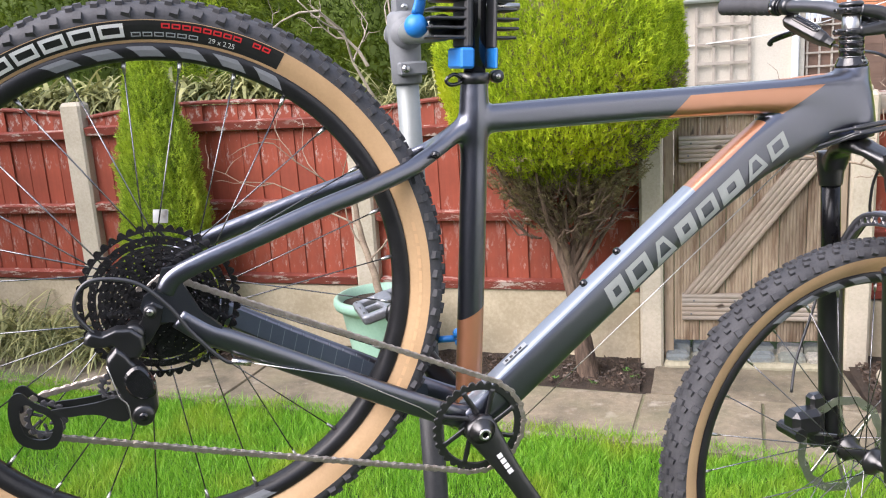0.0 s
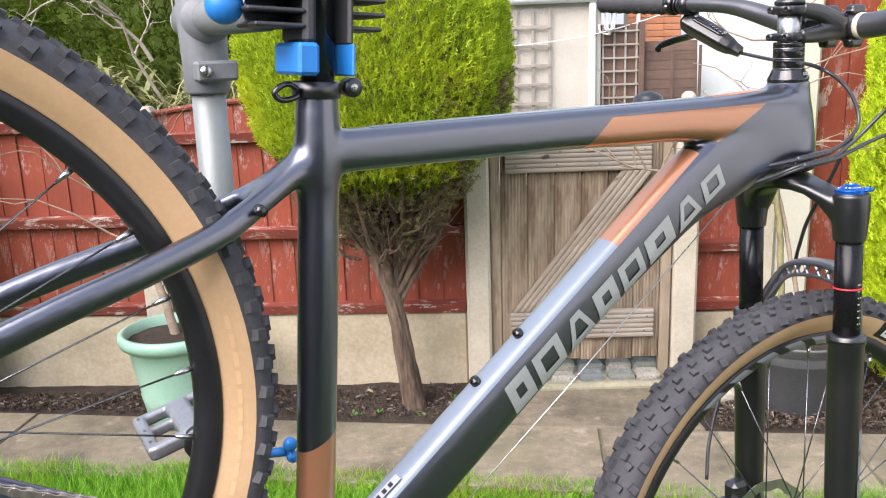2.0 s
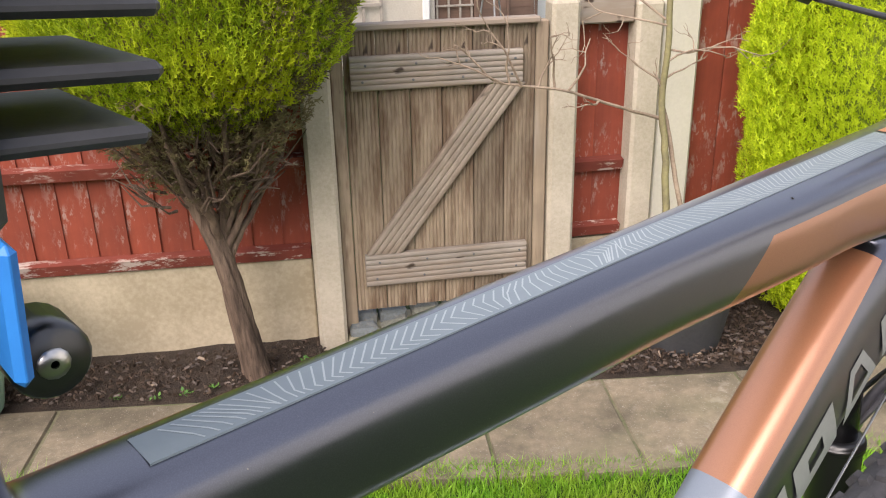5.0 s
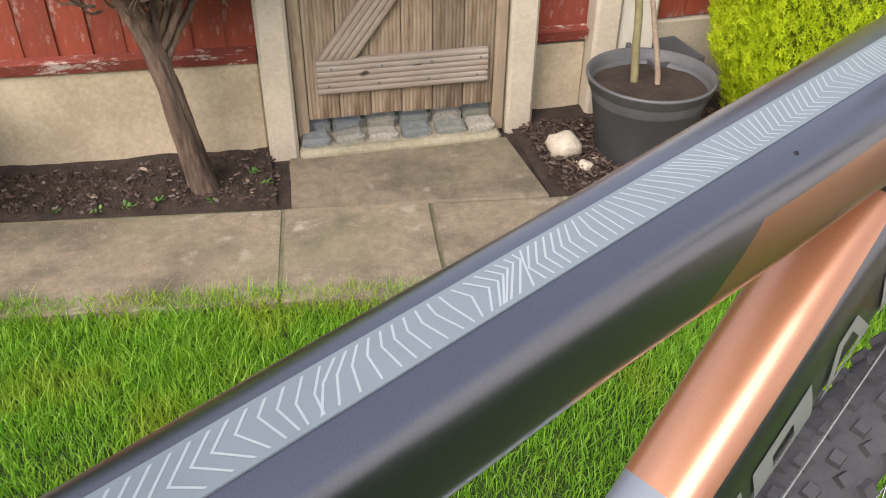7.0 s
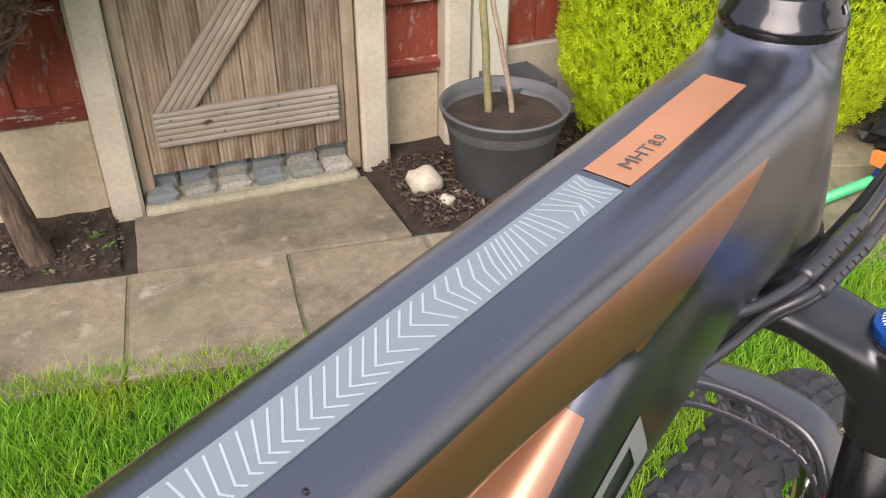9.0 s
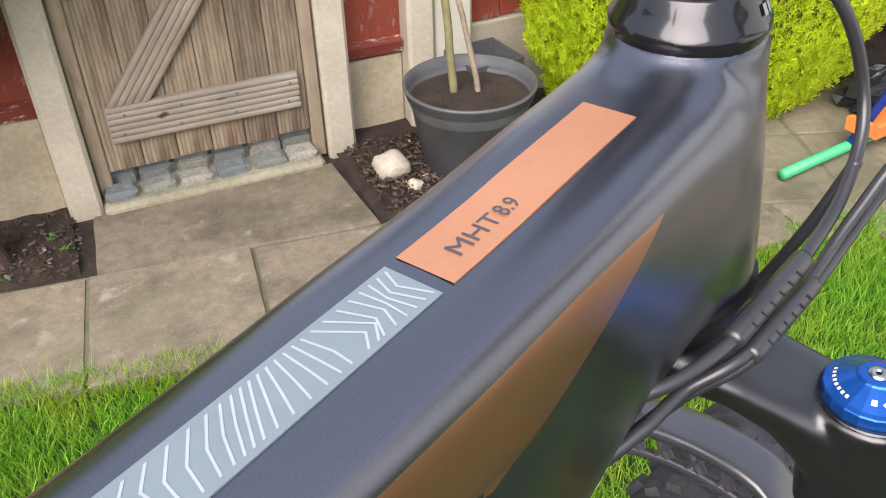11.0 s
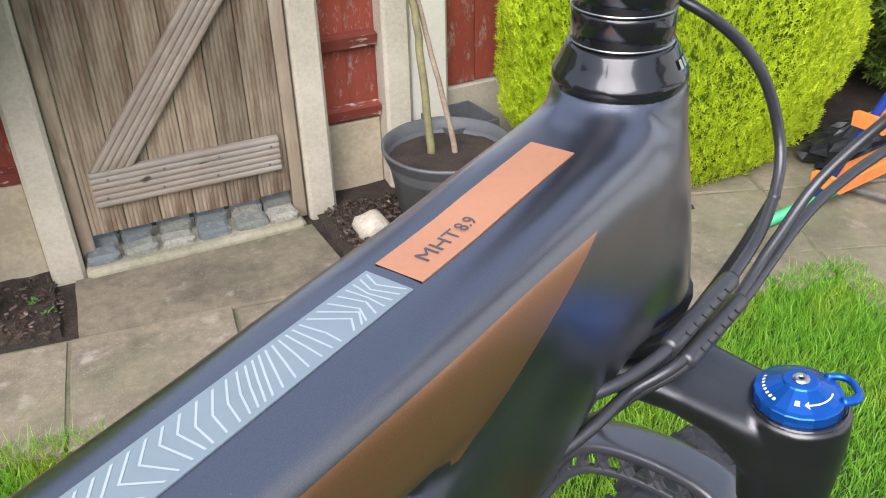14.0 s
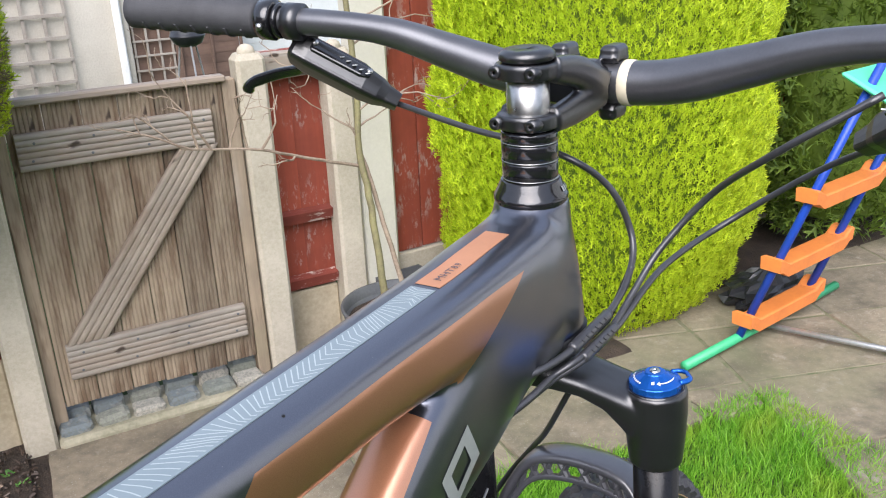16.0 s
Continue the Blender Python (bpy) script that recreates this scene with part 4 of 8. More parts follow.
build_lollipop()
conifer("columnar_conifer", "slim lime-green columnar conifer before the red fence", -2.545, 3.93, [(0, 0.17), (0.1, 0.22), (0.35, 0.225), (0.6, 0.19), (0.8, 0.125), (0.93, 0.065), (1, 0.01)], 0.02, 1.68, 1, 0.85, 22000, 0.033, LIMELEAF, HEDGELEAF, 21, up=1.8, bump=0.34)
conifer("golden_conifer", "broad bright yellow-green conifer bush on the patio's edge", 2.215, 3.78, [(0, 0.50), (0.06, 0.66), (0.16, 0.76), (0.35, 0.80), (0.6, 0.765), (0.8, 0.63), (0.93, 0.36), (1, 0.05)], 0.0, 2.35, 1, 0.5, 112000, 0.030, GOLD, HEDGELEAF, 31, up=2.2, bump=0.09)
conifer("dark_conifer", "dark green conifer bush before the red fence", 3.92, 3.85, [(0, 0.45), (0.08, 0.62), (0.25, 0.74), (0.6, 0.74), (0.85, 0.5), (1, 0.05)], 0.06, 2.2, 1, 0.5, 8000, 0.09, DARKLEAF, DARKLEAF, 41, up=0.6, bump=0.15)
# the garden conifers' cores take DARKLEAF, its dark tone put in for inner shade
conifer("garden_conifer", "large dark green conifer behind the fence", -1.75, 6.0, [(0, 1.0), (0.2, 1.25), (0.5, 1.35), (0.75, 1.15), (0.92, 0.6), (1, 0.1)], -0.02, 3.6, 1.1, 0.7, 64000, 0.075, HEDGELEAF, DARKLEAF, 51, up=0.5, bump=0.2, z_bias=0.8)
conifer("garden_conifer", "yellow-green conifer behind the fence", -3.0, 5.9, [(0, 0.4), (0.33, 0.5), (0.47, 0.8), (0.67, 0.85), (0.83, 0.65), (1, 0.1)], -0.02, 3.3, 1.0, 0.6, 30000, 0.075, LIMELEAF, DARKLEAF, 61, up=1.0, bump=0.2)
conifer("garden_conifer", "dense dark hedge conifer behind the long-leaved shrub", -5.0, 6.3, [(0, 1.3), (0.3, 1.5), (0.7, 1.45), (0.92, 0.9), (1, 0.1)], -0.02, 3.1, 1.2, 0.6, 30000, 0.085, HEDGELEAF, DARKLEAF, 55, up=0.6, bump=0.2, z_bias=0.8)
strap_clump("variegated_shrub", "cream-striped long-leaved shrub behind the fence", [(-4.2 + 0.22 * k, 4.80, 1.28, 0.15) for k in range(11)], 3600, 0.36, 71, STRAPLEAF, 0.013)
strap_clump("variegated_shrub", "cream-striped long-leaved shrub behind the fence post", [(-1.25, 4.55, 1.25, 0.14), (-0.95, 4.6, 1.2, 0.12)], 600, 0.34, 72, STRAPLEAF, 0.007)
strap_clump("long_grass_clump", "clump of long yellowing grass in the bed", [(-3.55, 3.95, 0.05, 0.13), (-3.3, 3.9, 0.02, 0.1), (-3.85, 4.0, 0.05, 0.14), (-4.15, 3.9, 0.05, 0.15), (-2.95, 3.85, 0.0, 0.08)], 1500, 0.5, 73, STRAPLEAF, 0.005)
build_pots()
rock("rock", "pale cream stone beside the black pot", 0.905, 3.775, 0.0, 0.062, 3)
rock("rock", "small grey-brown stone beside the pale one", 0.945, 3.66, -0.005, 0.030, 9, 0.7)
for k, (x, y) in enumerate(((-0.62, 3.72), (-0.72, 3.71), (-0.85, 3.74), (-0.52, 3.74), (-0.17, 3.78), (-0.2, 3.86), (-0.34, 3.70), (-2.0, 3.93))):
    weed(x, y, 80 + k)
dead = thing("dead_branch", "bleached bare branches against the dark conifer", "branch", at=pose(-1.55, 4.75, 1.15))
dead_shapes = []
for k, (p, d, l) in enumerate((((0, 0, 0), (-0.3, 0, 1), 0.75), ((0.1, 0, 0.05), (0.5, 0, 1), 0.7), ((0.35, 0, 0), (0.1, 0, 1), 0.5), ((-0.1, 0, 0.3), (-0.8, 0, 0.6), 0.4))):
    twig_tree(dead, "twigs", p, d, l, 0.0115, 3, DEADTWIG, 90 + k, kink=0.5, split=3.2, shapes=dead_shapes, top=False)
part("twig_mass", join(*dead_shapes), DEADTWIG, dead, "crooked pale grey twigs")


# ---- neighbour's side ----
def build_beyond():
    h = thing("neighbour_building", "cream pebble-dashed outbuilding with corrugated roof beyond the gate", "building", at=pose(0, 9.85, 0))
    part("wall", box(-4.5, 0, -0.6, 1.42, 0.2, 1.86, 0.01), RENDER, h)
    v, f = [], []
    n = 160
    for i in range(n + 1):
        x = -4.6 + 6.2 * i / n
        z = 0.025 * math.sin(i * 2 * math.pi / 4)
        for y, dz in ((-0.12, 1.90), (1.6, 2.35)):
            v.append((x, y, dz + z))
    f = [(2 * i, 2 * i + 2, 2 * i + 3, 2 * i + 1) for i in range(n)]
    part("roof", (v, f), CORRUGATED, h, "grey corrugated roof sheet")
    part("gutter", sweep([(-4.5, -0.07, 1.86), (1.5, -0.07, 1.88)], (0.045, 0.035), 10, 3.0), WHITEPAINT, h, "white plastic gutter", smooth=True)
    part("downpipe", box(1.285, -0.075, -0.5, 1.355, -0.01, 1.86, 0.012), WHITEPAINT, h, "white square downpipe")
    for x0, x1, z1 in ((0.33, 0.87, 1.78), (-0.5, 0.2, 1.78)):
        tr = thing("trellis", "pale square timber trellis fixed to the rendered wall", "trellis", "trellises on the wall", at=pose(x0, 9.82, 0))
        k = 0
        x = 0.0
        while x <= x1 - x0 + 0.01:
            part("lath", box(x - 0.016, -0.012, -0.3, x + 0.016, 0.0, z1, 0.002), TRELLIS, tr)
            x += (x1 - x0) / 3
        z = -0.2
        while z < z1:
            part("lath", box(0, -0.026, z - 0.016, x1 - x0, -0.0125, z + 0.016, 0.002), TRELLIS, tr)
            z += 0.2
    b = thing("brown_fence", "brown overlap fence panel with lattice beyond the gate", "fence", at=pose(1.43, 9.9, 0))
    z = -0.5
    while z < 1.33:
        part("board", box(0.42, -0.02, z, 1.05, 0.0, z + 0.115, 0.004), BROWNWOOD, b, at=pose(0, 0, 0, -4, 0, 0))
        z += 0.1
    part("back_panel", box(0.0, 0.02, -0.5, 0.40, 0.04, 1.6, 0.004), BROWNWOOD, b)
    for k in range(4):
        part("lath", box(0.01 + 0.12 * k, -0.01, -0.4, 0.03 + 0.12 * k, 0.018, 1.6, 0.002), TRELLIS, b)
    for k in range(14):
        part("lath", box(0, -0.02, -0.3 + 0.14 * k, 0.40, -0.011, -0.28 + 0.14 * k, 0.002), TRELLIS, b)
    part("post", box(0.40, -0.03, -0.5, 0.46, 0.05, 1.62, 0.004), BROWNWOOD, b)
    for k in (0.74, 1.04):
        part("batten", box(k, -0.045, -0.5, k + 0.03, -0.022, 1.36, 0.004), BROWNWOOD, b)
    w = thing("white_annexe", "white-clad building with pale boards beyond the gate", "building", at=pose(2.42, 10.4, 0))
    part("wall", box(0.1, 0, -0.6, 1.6, 0.2, 2.6, 0.01), PALEBOARD, w)
    for k in range(9):
        part("cladding_board", box(0.2, -0.02, 0.5 + 0.11 * k, 0.85, -0.002, 0.6 + 0.11 * k, 0.003), PALEBOARD, w, at=pose(0, 0, 0, -2, 0, 0))
    bk = thing("brick_wall", "orange brick wall behind the brown fence", "wall", at=pose(1.84, 10.6, 0))
    part("wall", box(0.0, 0.012, -0.6, 0.62, 0.2, 2.6, 0.004), surf("pale_mortar", (0.45, 0.4, 0.33), (0.38, 0.33, 0.27), 8, 60), bk)
    me = mesh_of("brick", *box(-0.105, 0, -0.0325, 0.105, 0.03, 0.0325, 0.004), BRICKORANGE)
    for j in range(20):
        for i in range(3):
            x = 0.108 + 0.217 * i + (0.0 if j % 2 else -0.0)
            part("brick", me, BRICKORANGE, bk, at=pose(min(x, 0.515), 0, 1.2 + 0.072 * j))
    part("white_post", box(0.10, -0.06, 0.6, 0.14, -0.01, 2.0, 0.004), WHITEPAINT, bk)
    q = thing("kettle_barbecue", "black round kettle barbecue on thin metal legs", "barbecue", at=pose(1.34, 7.2, 0.33) @ Matrix.Scale(0.62, 4))
    part("bowl", lathe([(0.001, 0.93), (0.08, 0.935), (0.15, 0.97), (0.19, 1.04), (0.195, 1.06), (0.19, 1.062), (0.17, 1.12), (0.1, 1.17), (0.001, 1.185)], 28), BLACKSHEET, q, "black enamelled bowl and lid", smooth=True)
    for k in range(3):
        a = 2.1 * k + 0.5
        part("leg", rod((0.1 * math.cos(a), 0.1 * math.sin(a), 0.95), (0.38 * math.cos(a), 0.38 * math.sin(a), -0.66), 0.010), GALV, q)
    lt = thing("wall_lantern", "small white glazed wall lantern on a bracket beside the downpipe", "lantern", at=pose(1.50, 9.80, 1.55))
    part("cage", join(*[rod((0.045 * math.cos(a), 0.045 * math.sin(a), 0.0), (0.075 * math.cos(a), 0.075 * math.sin(a), 0.20), 0.007, 6) for a in [math.pi * k / 3 for k in range(6)]]), WHITEPAINT, lt, "white six-bar lantern cage")
    part("roof", lathe([(0.090, 0.20), (0.085, 0.215), (0.040, 0.27), (0.014, 0.29), (0.010, 0.33), (0.001, 0.335)], 12), WHITEPAINT, lt, smooth=True)
    part("base", lathe([(0.001, -0.06), (0.016, -0.05), (0.020, -0.02), (0.052, -0.005), (0.052, 0.006), (0.001, 0.007)], 12), WHITEPAINT, lt, smooth=True)
    part("bracket", sweep(smooth_path([(-0.11, 0.04, 0.05), (-0.10, 0.0, -0.02), (-0.05, 0.0, -0.045), (0.0, 0.0, -0.05)], 5), 0.010, 8), WHITEPAINT, lt, smooth=True)
    line = part("washing_line", sweep(smooth_path([(0.10, 9.845, 1.38), (1.3, 9.75, 1.50), (2.56, 10.405, 1.80)], 8), 0.006, 6), WHITEPAINT, None, smooth=True)
    tagged(line, "white washing line strung between the buildings", "line")


build_beyond()


# ---- toy climbing ladder and bags ----
def build_toy():
    e = thing("climbing_frame", "toy climbing ladder: blue rails, orange plastic treads, green foot bar", "climbing frame", at=pose(2.078, 3.175, 0))
    foot_dir = Vector((1.09, 0.18, 0))
    part("foot_bar", rod((0, 0, 0.022), tuple(foot_dir + Vector((0, 0, 0.022))), 0.019, 16), TOYGREEN, e, "green painted tube lying on the patio", smooth=True)
    lean = Vector((0.36, -0.19, 1.0))
    bases = [foot_dir * 0.315 + Vector((0, 0, 0.02)), foot_dir * 0.73 + Vector((0, 0, 0.02))]
    for b in bases:
        part("rail", rod(tuple(b), tuple(b + lean * 1.25), 0.0165, 16), TOYBLUE, e, smooth=True)
    for z in (0.085, 0.315, 0.585):
        p = bases[0] + lean * z
        q = bases[1] + lean * z
        d = (q - p)
        a = math.degrees(math.atan2(d.y, d.x))
        l = d.length
        prof = [(-0.045, 0.0), (-0.042, -0.050), (0.042, -0.050), (0.045, 0.0), (0.036, 0.004), (-0.036, 0.004)]
        rows = [(-0.046, 0.030), (-0.024, 0.028), (0.020, 0.0), (l - 0.020, 0.0), (l + 0.024, 0.028), (l + 0.046, 0.030)]
        v = [(x, y, h + dz) for x, dz in rows for y, h in prof]
        f = [(i * 6 + k, i * 6 + (k + 1) % 6, i * 6 + 6 + (k + 1) % 6, i * 6 + 6 + k) for i in range(5) for k in range(6)] + [tuple(range(6))[::-1], tuple(range(30, 36))]
        part("tread", (v, f), TOYORANGE, e, at=Matrix.Translation(p) @ pose(0, 0, 0, 0, 0, a))
    p = bases[0] + lean * 0.98
    part("top_plate", box(-0.05, -0.1, 0, 0.5, 0.1, 0.02, 0.008), surf("toy_mint_plastic", (0.10, 0.62, 0.36), (0.09, 0.55, 0.32), 6, 50, (0.4, 0.5), 0.03), e, "mint-green plastic plate", at=Matrix.Translation(p) @ pose(0, 0, 0, 25, 0, 9))
    st = part("metal_pole", rod((2.60, 3.25, 0.022), (3.05, 2.36, 0.022), 0.012, 12), GALV, None, smooth=True)
    tagged(st, "thin grey metal pole lying on the patio", "pole")
    v, f = ball(1.0, n=26)
    out = []
    for q in v:
        q = Vector(q)
        k = 0.95 + 0.30 * noise.noise(q * 1.8) + 0.42 * abs(noise.noise(q * 3.7)) + 0.20 * abs(noise.noise(q * 8.5))
        out.append((q.x * 0.20 * k, q.y * 0.12 * k, max(0.0, q.z * 0.085 * k + 0.055)))
    bag = part("rubbish_bag", (out, f), BLACKSHEET, None, at=pose(2.86, 3.47, 0.0), smooth=False)
    tagged(bag, "crumpled black polythene bag at the bush's foot", "bag")


build_toy()


# plain dark wall behind, unseen: added to darken what the bike's paint reflects
wall_south = part("wall_south", box(-6.0, -2.85, 0, 2.9, -2.60, 1.9, 0.01), surf("dull_brown_unseen_wall", (0.075, 0.06, 0.05), (0.05, 0.042, 0.036), 3, 60, (0.8, 0.95), 0.4), None)
tagged(wall_south, "plain dull brown unseen wall, added to darken the bike's reflections", "wall", kind="structure")
# unseen wall, added so that its shadow darkens the left end of the fence
wall_west = part("wall_west", box(-5.75, -2.85, 0, -5.5, 3.95, 3.3, 0.01), surf("dull_brown_shading_wall", (0.075, 0.06, 0.05), (0.05, 0.042, 0.036), 3, 60, (0.8, 0.95), 0.4), None)
tagged(wall_west, "plain dull brown unseen wall, added to shade the left of the fence", "wall", kind="structure")
# unseen white wall, added to give the bike's paint something bright to reflect
wall_east = part("wall_east", box(5.6, -5.0, 0, 5.85, 1.9, 4.6, 0.01), WHITEPAINT, None)
tagged(wall_east, "plain white unseen wall past the patio, added as a bright reflection", "wall", kind="structure")


# ---- bicycle materials ----
def frame_paint(name, masks=()):
    """Satin graphite frame paint; masks: lists of (normal, distance) half-spaces that bound a copper or pale panel."""
    n = Nodes(name)
    fleck = n.noise(2600, 1)
    c = n.mix(n.ramp(fleck, 0.4, 0.7), (0.074, 0.081, 0.112), (0.090, 0.098, 0.132))
    metal, rough, coat = 0.95, 0.31, 1.0
    for colour, dark, m, r, planes in masks:
        f = n.all_of(*[n.half(p, d) for p, d in planes])
        c = n.mix(f, c, n.mix(n.ramp(fleck, 0.4, 0.7), colour, dark))
        metal = n.math("ADD", n.math("MULTIPLY", f, m - 0.95), metal)
        rough = n.math("ADD", n.math("MULTIPLY", f, r - 0.31), rough)
        coat = n.math("SUBTRACT", coat, n.math("MULTIPLY", f, 0.75 if m < 0.4 else 0.3))
    dust = n.ramp(n.noise(420, 3, 0.7), 0.74, 0.76)
    c = n.mix(n.math("MULTIPLY", dust, 0.5), c, (0.35, 0.33, 0.30))
    return n.done(c, rough, metal, Coat_Weight=coat, Coat_Roughness=0.27, Coat_IOR=1.9)


COPPER, COPPER2 = (0.50, 0.225, 0.115), (0.44, 0.19, 0.095)
ICE, ICE2 = (0.23, 0.27, 0.32), (0.20, 0.24, 0.285)
BAND = [((0.0, 0, -1.0), -1.4172), ((0.667, 0, -0.745), 0.667 * 0.308 - 0.745 * 1.3845), ((-0.48, 0, 0.877), -0.48 * 0.580 + 0.877 * 1.4172)]
TT_PAINT = frame_paint("top_tube_paint", [(COPPER, COPPER2, 0.85, 0.32, BAND)])
DT_S, DT_E = Vector((0.0205, 0, 0.9998)), Vector((0.4853, 0, 1.3396))
DT_D = (DT_E - DT_S).normalized()
DT_N = Vector((-DT_D.z, 0, DT_D.x))
dt_at = lambda u, z: DT_D.dot(Vector((u, 0, z)))
DT_UP = (tuple(DT_N), DT_N.dot(DT_S) + 0.0245)
DT_PAINT = frame_paint("down_tube_paint", [
    (ICE, ICE2, 0.25, 0.46, [DT_UP, (tuple(-DT_D), -dt_at(0.350, 1.271))]),
    (COPPER, COPPER2, 0.55, 0.34, [DT_UP, (tuple(DT_D), dt_at(0.350, 1.271)), (tuple(-DT_D), -dt_at(0.483, 1.3585))])])
GUSSET_PAINT = frame_paint("gusset_paint", [
    (COPPER, COPPER2, 0.85, 0.32, BAND + [((0.0, 0, 1.0), 1.386)]),
    (COPPER, COPPER2, 0.55, 0.34, [DT_UP, (tuple(-DT_N), -DT_N.dot(DT_S) - 0.041), (tuple(-DT_D), -dt_at(0.483, 1.3585))])])
ST_PAINT = frame_paint("seat_tube_paint", [(COPPER, COPPER2, 0.55, 0.34, [((0.45, 0, -0.893), 0.45 * -0.02 - 0.893 * 1.122)])])
PAINT = frame_paint("frame_paint")
GLOSSBLACK = surf("gloss_black_anodised", (0.009, 0.009, 0.010), (0.015, 0.015, 0.017), 30, 300, (0.12, 0.22), 0.0, 0.2, Coat_Weight=0.6)
SATINBLACK = surf("satin_black_alloy", (0.006, 0.006, 0.007), (0.010, 0.010, 0.011), 30, 400, (0.27, 0.37), 0.05, 0.0, Specular_IOR_Level=1.0)
LOWERS = surf("satin_charcoal_casting", (0.048, 0.048, 0.056), (0.062, 0.062, 0.071), 30, 400, (0.26, 0.36), 0.05, 0.0, Specular_IOR_Level=1.0, Coat_Weight=0.6, Coat_Roughness=0.25)
BAR = surf("matt_graphite_bar", (0.115, 0.116, 0.124), (0.140, 0.141, 0.150), 20, 600, (0.30, 0.38), 0.05, 0.75)
STANCHION = surf("black_stanchion", (0.006, 0.006, 0.007), (0.009, 0.009, 0.010), 30, 300, (0.20, 0.28), 0.0, 0.0, Specular_IOR_Level=0.25)
RUBBER = surf("tyre_rubber", (0.036, 0.036, 0.040), (0.066, 0.066, 0.070), 18, 260, (0.6, 0.8), 0.25, dist=0.001)
TAN = surf("tan_sidewall", (0.56, 0.365, 0.195), (0.49, 0.315, 0.163), 12, 240, (0.6, 0.75), 0.15, dist=0.0006)
RIMBLACK = surf("black_rim_alloy", (0.016, 0.016, 0.017), (0.026, 0.026, 0.028), 20, 300, (0.3, 0.42), 0.03, 0.3)
STEEL = surf("bright_steel", (0.62, 0.61, 0.59), (0.45, 0.44, 0.42), 30, 300, (0.22, 0.35), 0.05, 1.0)
CHAINSTEEL = surf("dull_chain_steel", (0.52, 0.47, 0.42), (0.34, 0.29, 0.25), 60, 300, (0.35, 0.5), 0.1, 0.9)
GRIPRUBBER = surf("grip_rubber", (0.030, 0.030, 0.033), (0.050, 0.050, 0.054), 40, 900, (0.6, 0.75), 0.4, dist=0.0008)
BLUE = surf("blue_anodised", (0.012, 0.110, 0.46), (0.010, 0.092, 0.39), 30, 200, (0.2, 0.3), 0.0, 0.6)
STANDBLUE = surf("blue_stand_plastic", (0.018, 0.21, 0.60), (0.015, 0.18, 0.53), 12, 90, (0.4, 0.5), 0.04)
STANDGREY = surf("grey_stand_plastic", (0.19, 0.20, 0.21), (0.15, 0.16, 0.17), 12, 160, (0.5, 0.6), 0.08)
STANDTUBE = surf("silver_painted_tube", (0.23, 0.25, 0.246), (0.20, 0.22, 0.216), 9, 120, (0.4, 0.5), 0.04, 0.2)
STANDBLACK = surf("black_stand_plastic", (0.025, 0.026, 0.028), (0.04, 0.041, 0.044), 12, 160, (0.4, 0.55), 0.08)
SPROCKET = surf("worn_black_steel", (0.018, 0.018, 0.019), (0.050, 0.049, 0.050), 60, 300, (0.16, 0.30), 0.05, 0.6, Coat_Weight=0.5)
CHEVRON = surf("pale_line_print", (0.40, 0.45, 0.46), (0.36, 0.41, 0.42), 30, 300, (0.36, 0.42), 0.0, 0.1)
RIMMARK = surf("grey_rim_print", (0.20, 0.21, 0.22), (0.16, 0.17, 0.18), 30, 300, (0.4, 0.5), 0.0)
SPOKE = surf("dark_steel_spoke", (0.26, 0.26, 0.265), (0.17, 0.17, 0.175), 60, 300, (0.2, 0.3), 0.0, 0.9)
PALEMARK = surf("pale_grey_print", (0.42, 0.44, 0.45), (0.37, 0.39, 0.40), 30, 300, (0.4, 0.5), 0.0)
SILVERMARK = surf("silver_grey_print", (0.36, 0.38, 0.365), (0.32, 0.34, 0.325), 30, 300, (0.35, 0.45), 0.0, 0.3)
GREYMARK = surf("grey_print", (0.25, 0.26, 0.255), (0.22, 0.23, 0.225), 30, 300, (0.4, 0.5), 0.0)
WHITEMARK = surf("white_print", (0.78, 0.78, 0.76), (0.70, 0.70, 0.68), 30, 300, (0.4, 0.5), 0.0)
REDMARK = surf("red_print", (0.62, 0.03, 0.035), (0.52, 0.025, 0.03), 30, 300, (0.4, 0.5), 0.0)
BLACKMARK = surf("black_print", (0.014, 0.014, 0.015), (0.02, 0.02, 0.021), 30, 300, (0.4, 0.5), 0.0)
DARKPRINT = surf("slate_print", (0.060, 0.066, 0.085), (0.050, 0.055, 0.072), 30, 300, (0.4, 0.5), 0.0)
STRIP = surf("ice_grey_print", (0.200, 0.245, 0.265), (0.182, 0.226, 0.245), 30, 300, (0.36, 0.42), 0.0, 0.1)
ORANGE = surf("copper_print", (0.57, 0.265, 0.142), (0.52, 0.24, 0.128), 30, 500, (0.36, 0.42), 0.0, 0.4)
HOSE = surf("black_hose", (0.026, 0.026, 0.029), (0.036, 0.036, 0.040), 40, 300, (0.28, 0.38), 0.03, Specular_IOR_Level=0.8)

# ---- bicycle ----
# Its own axes: u forwards from the seat tube, w to its left, z up from the ground.
Z0 = 0.417
BB, REAR, FRONT = (-0.028, 0.964), (-0.436, 1.209), (0.6776, 0.7688)
bike = thing("mountain_bike", "graphite and copper mountain bike with tan-wall tyres, clamped nose down", "bicycle", at=pose(-0.310, 1.227, Z0, 0, 0, 30.1))
DOWN = Matrix.Translation((0, 0, -Z0))
BARS = DOWN @ Matrix.Translation((0.660, 0, 0)) @ pose(0, 0, 0, 0, 0, -3.3) @ Matrix.Translation((-0.660, 0, 0))      # bars turned slightly right
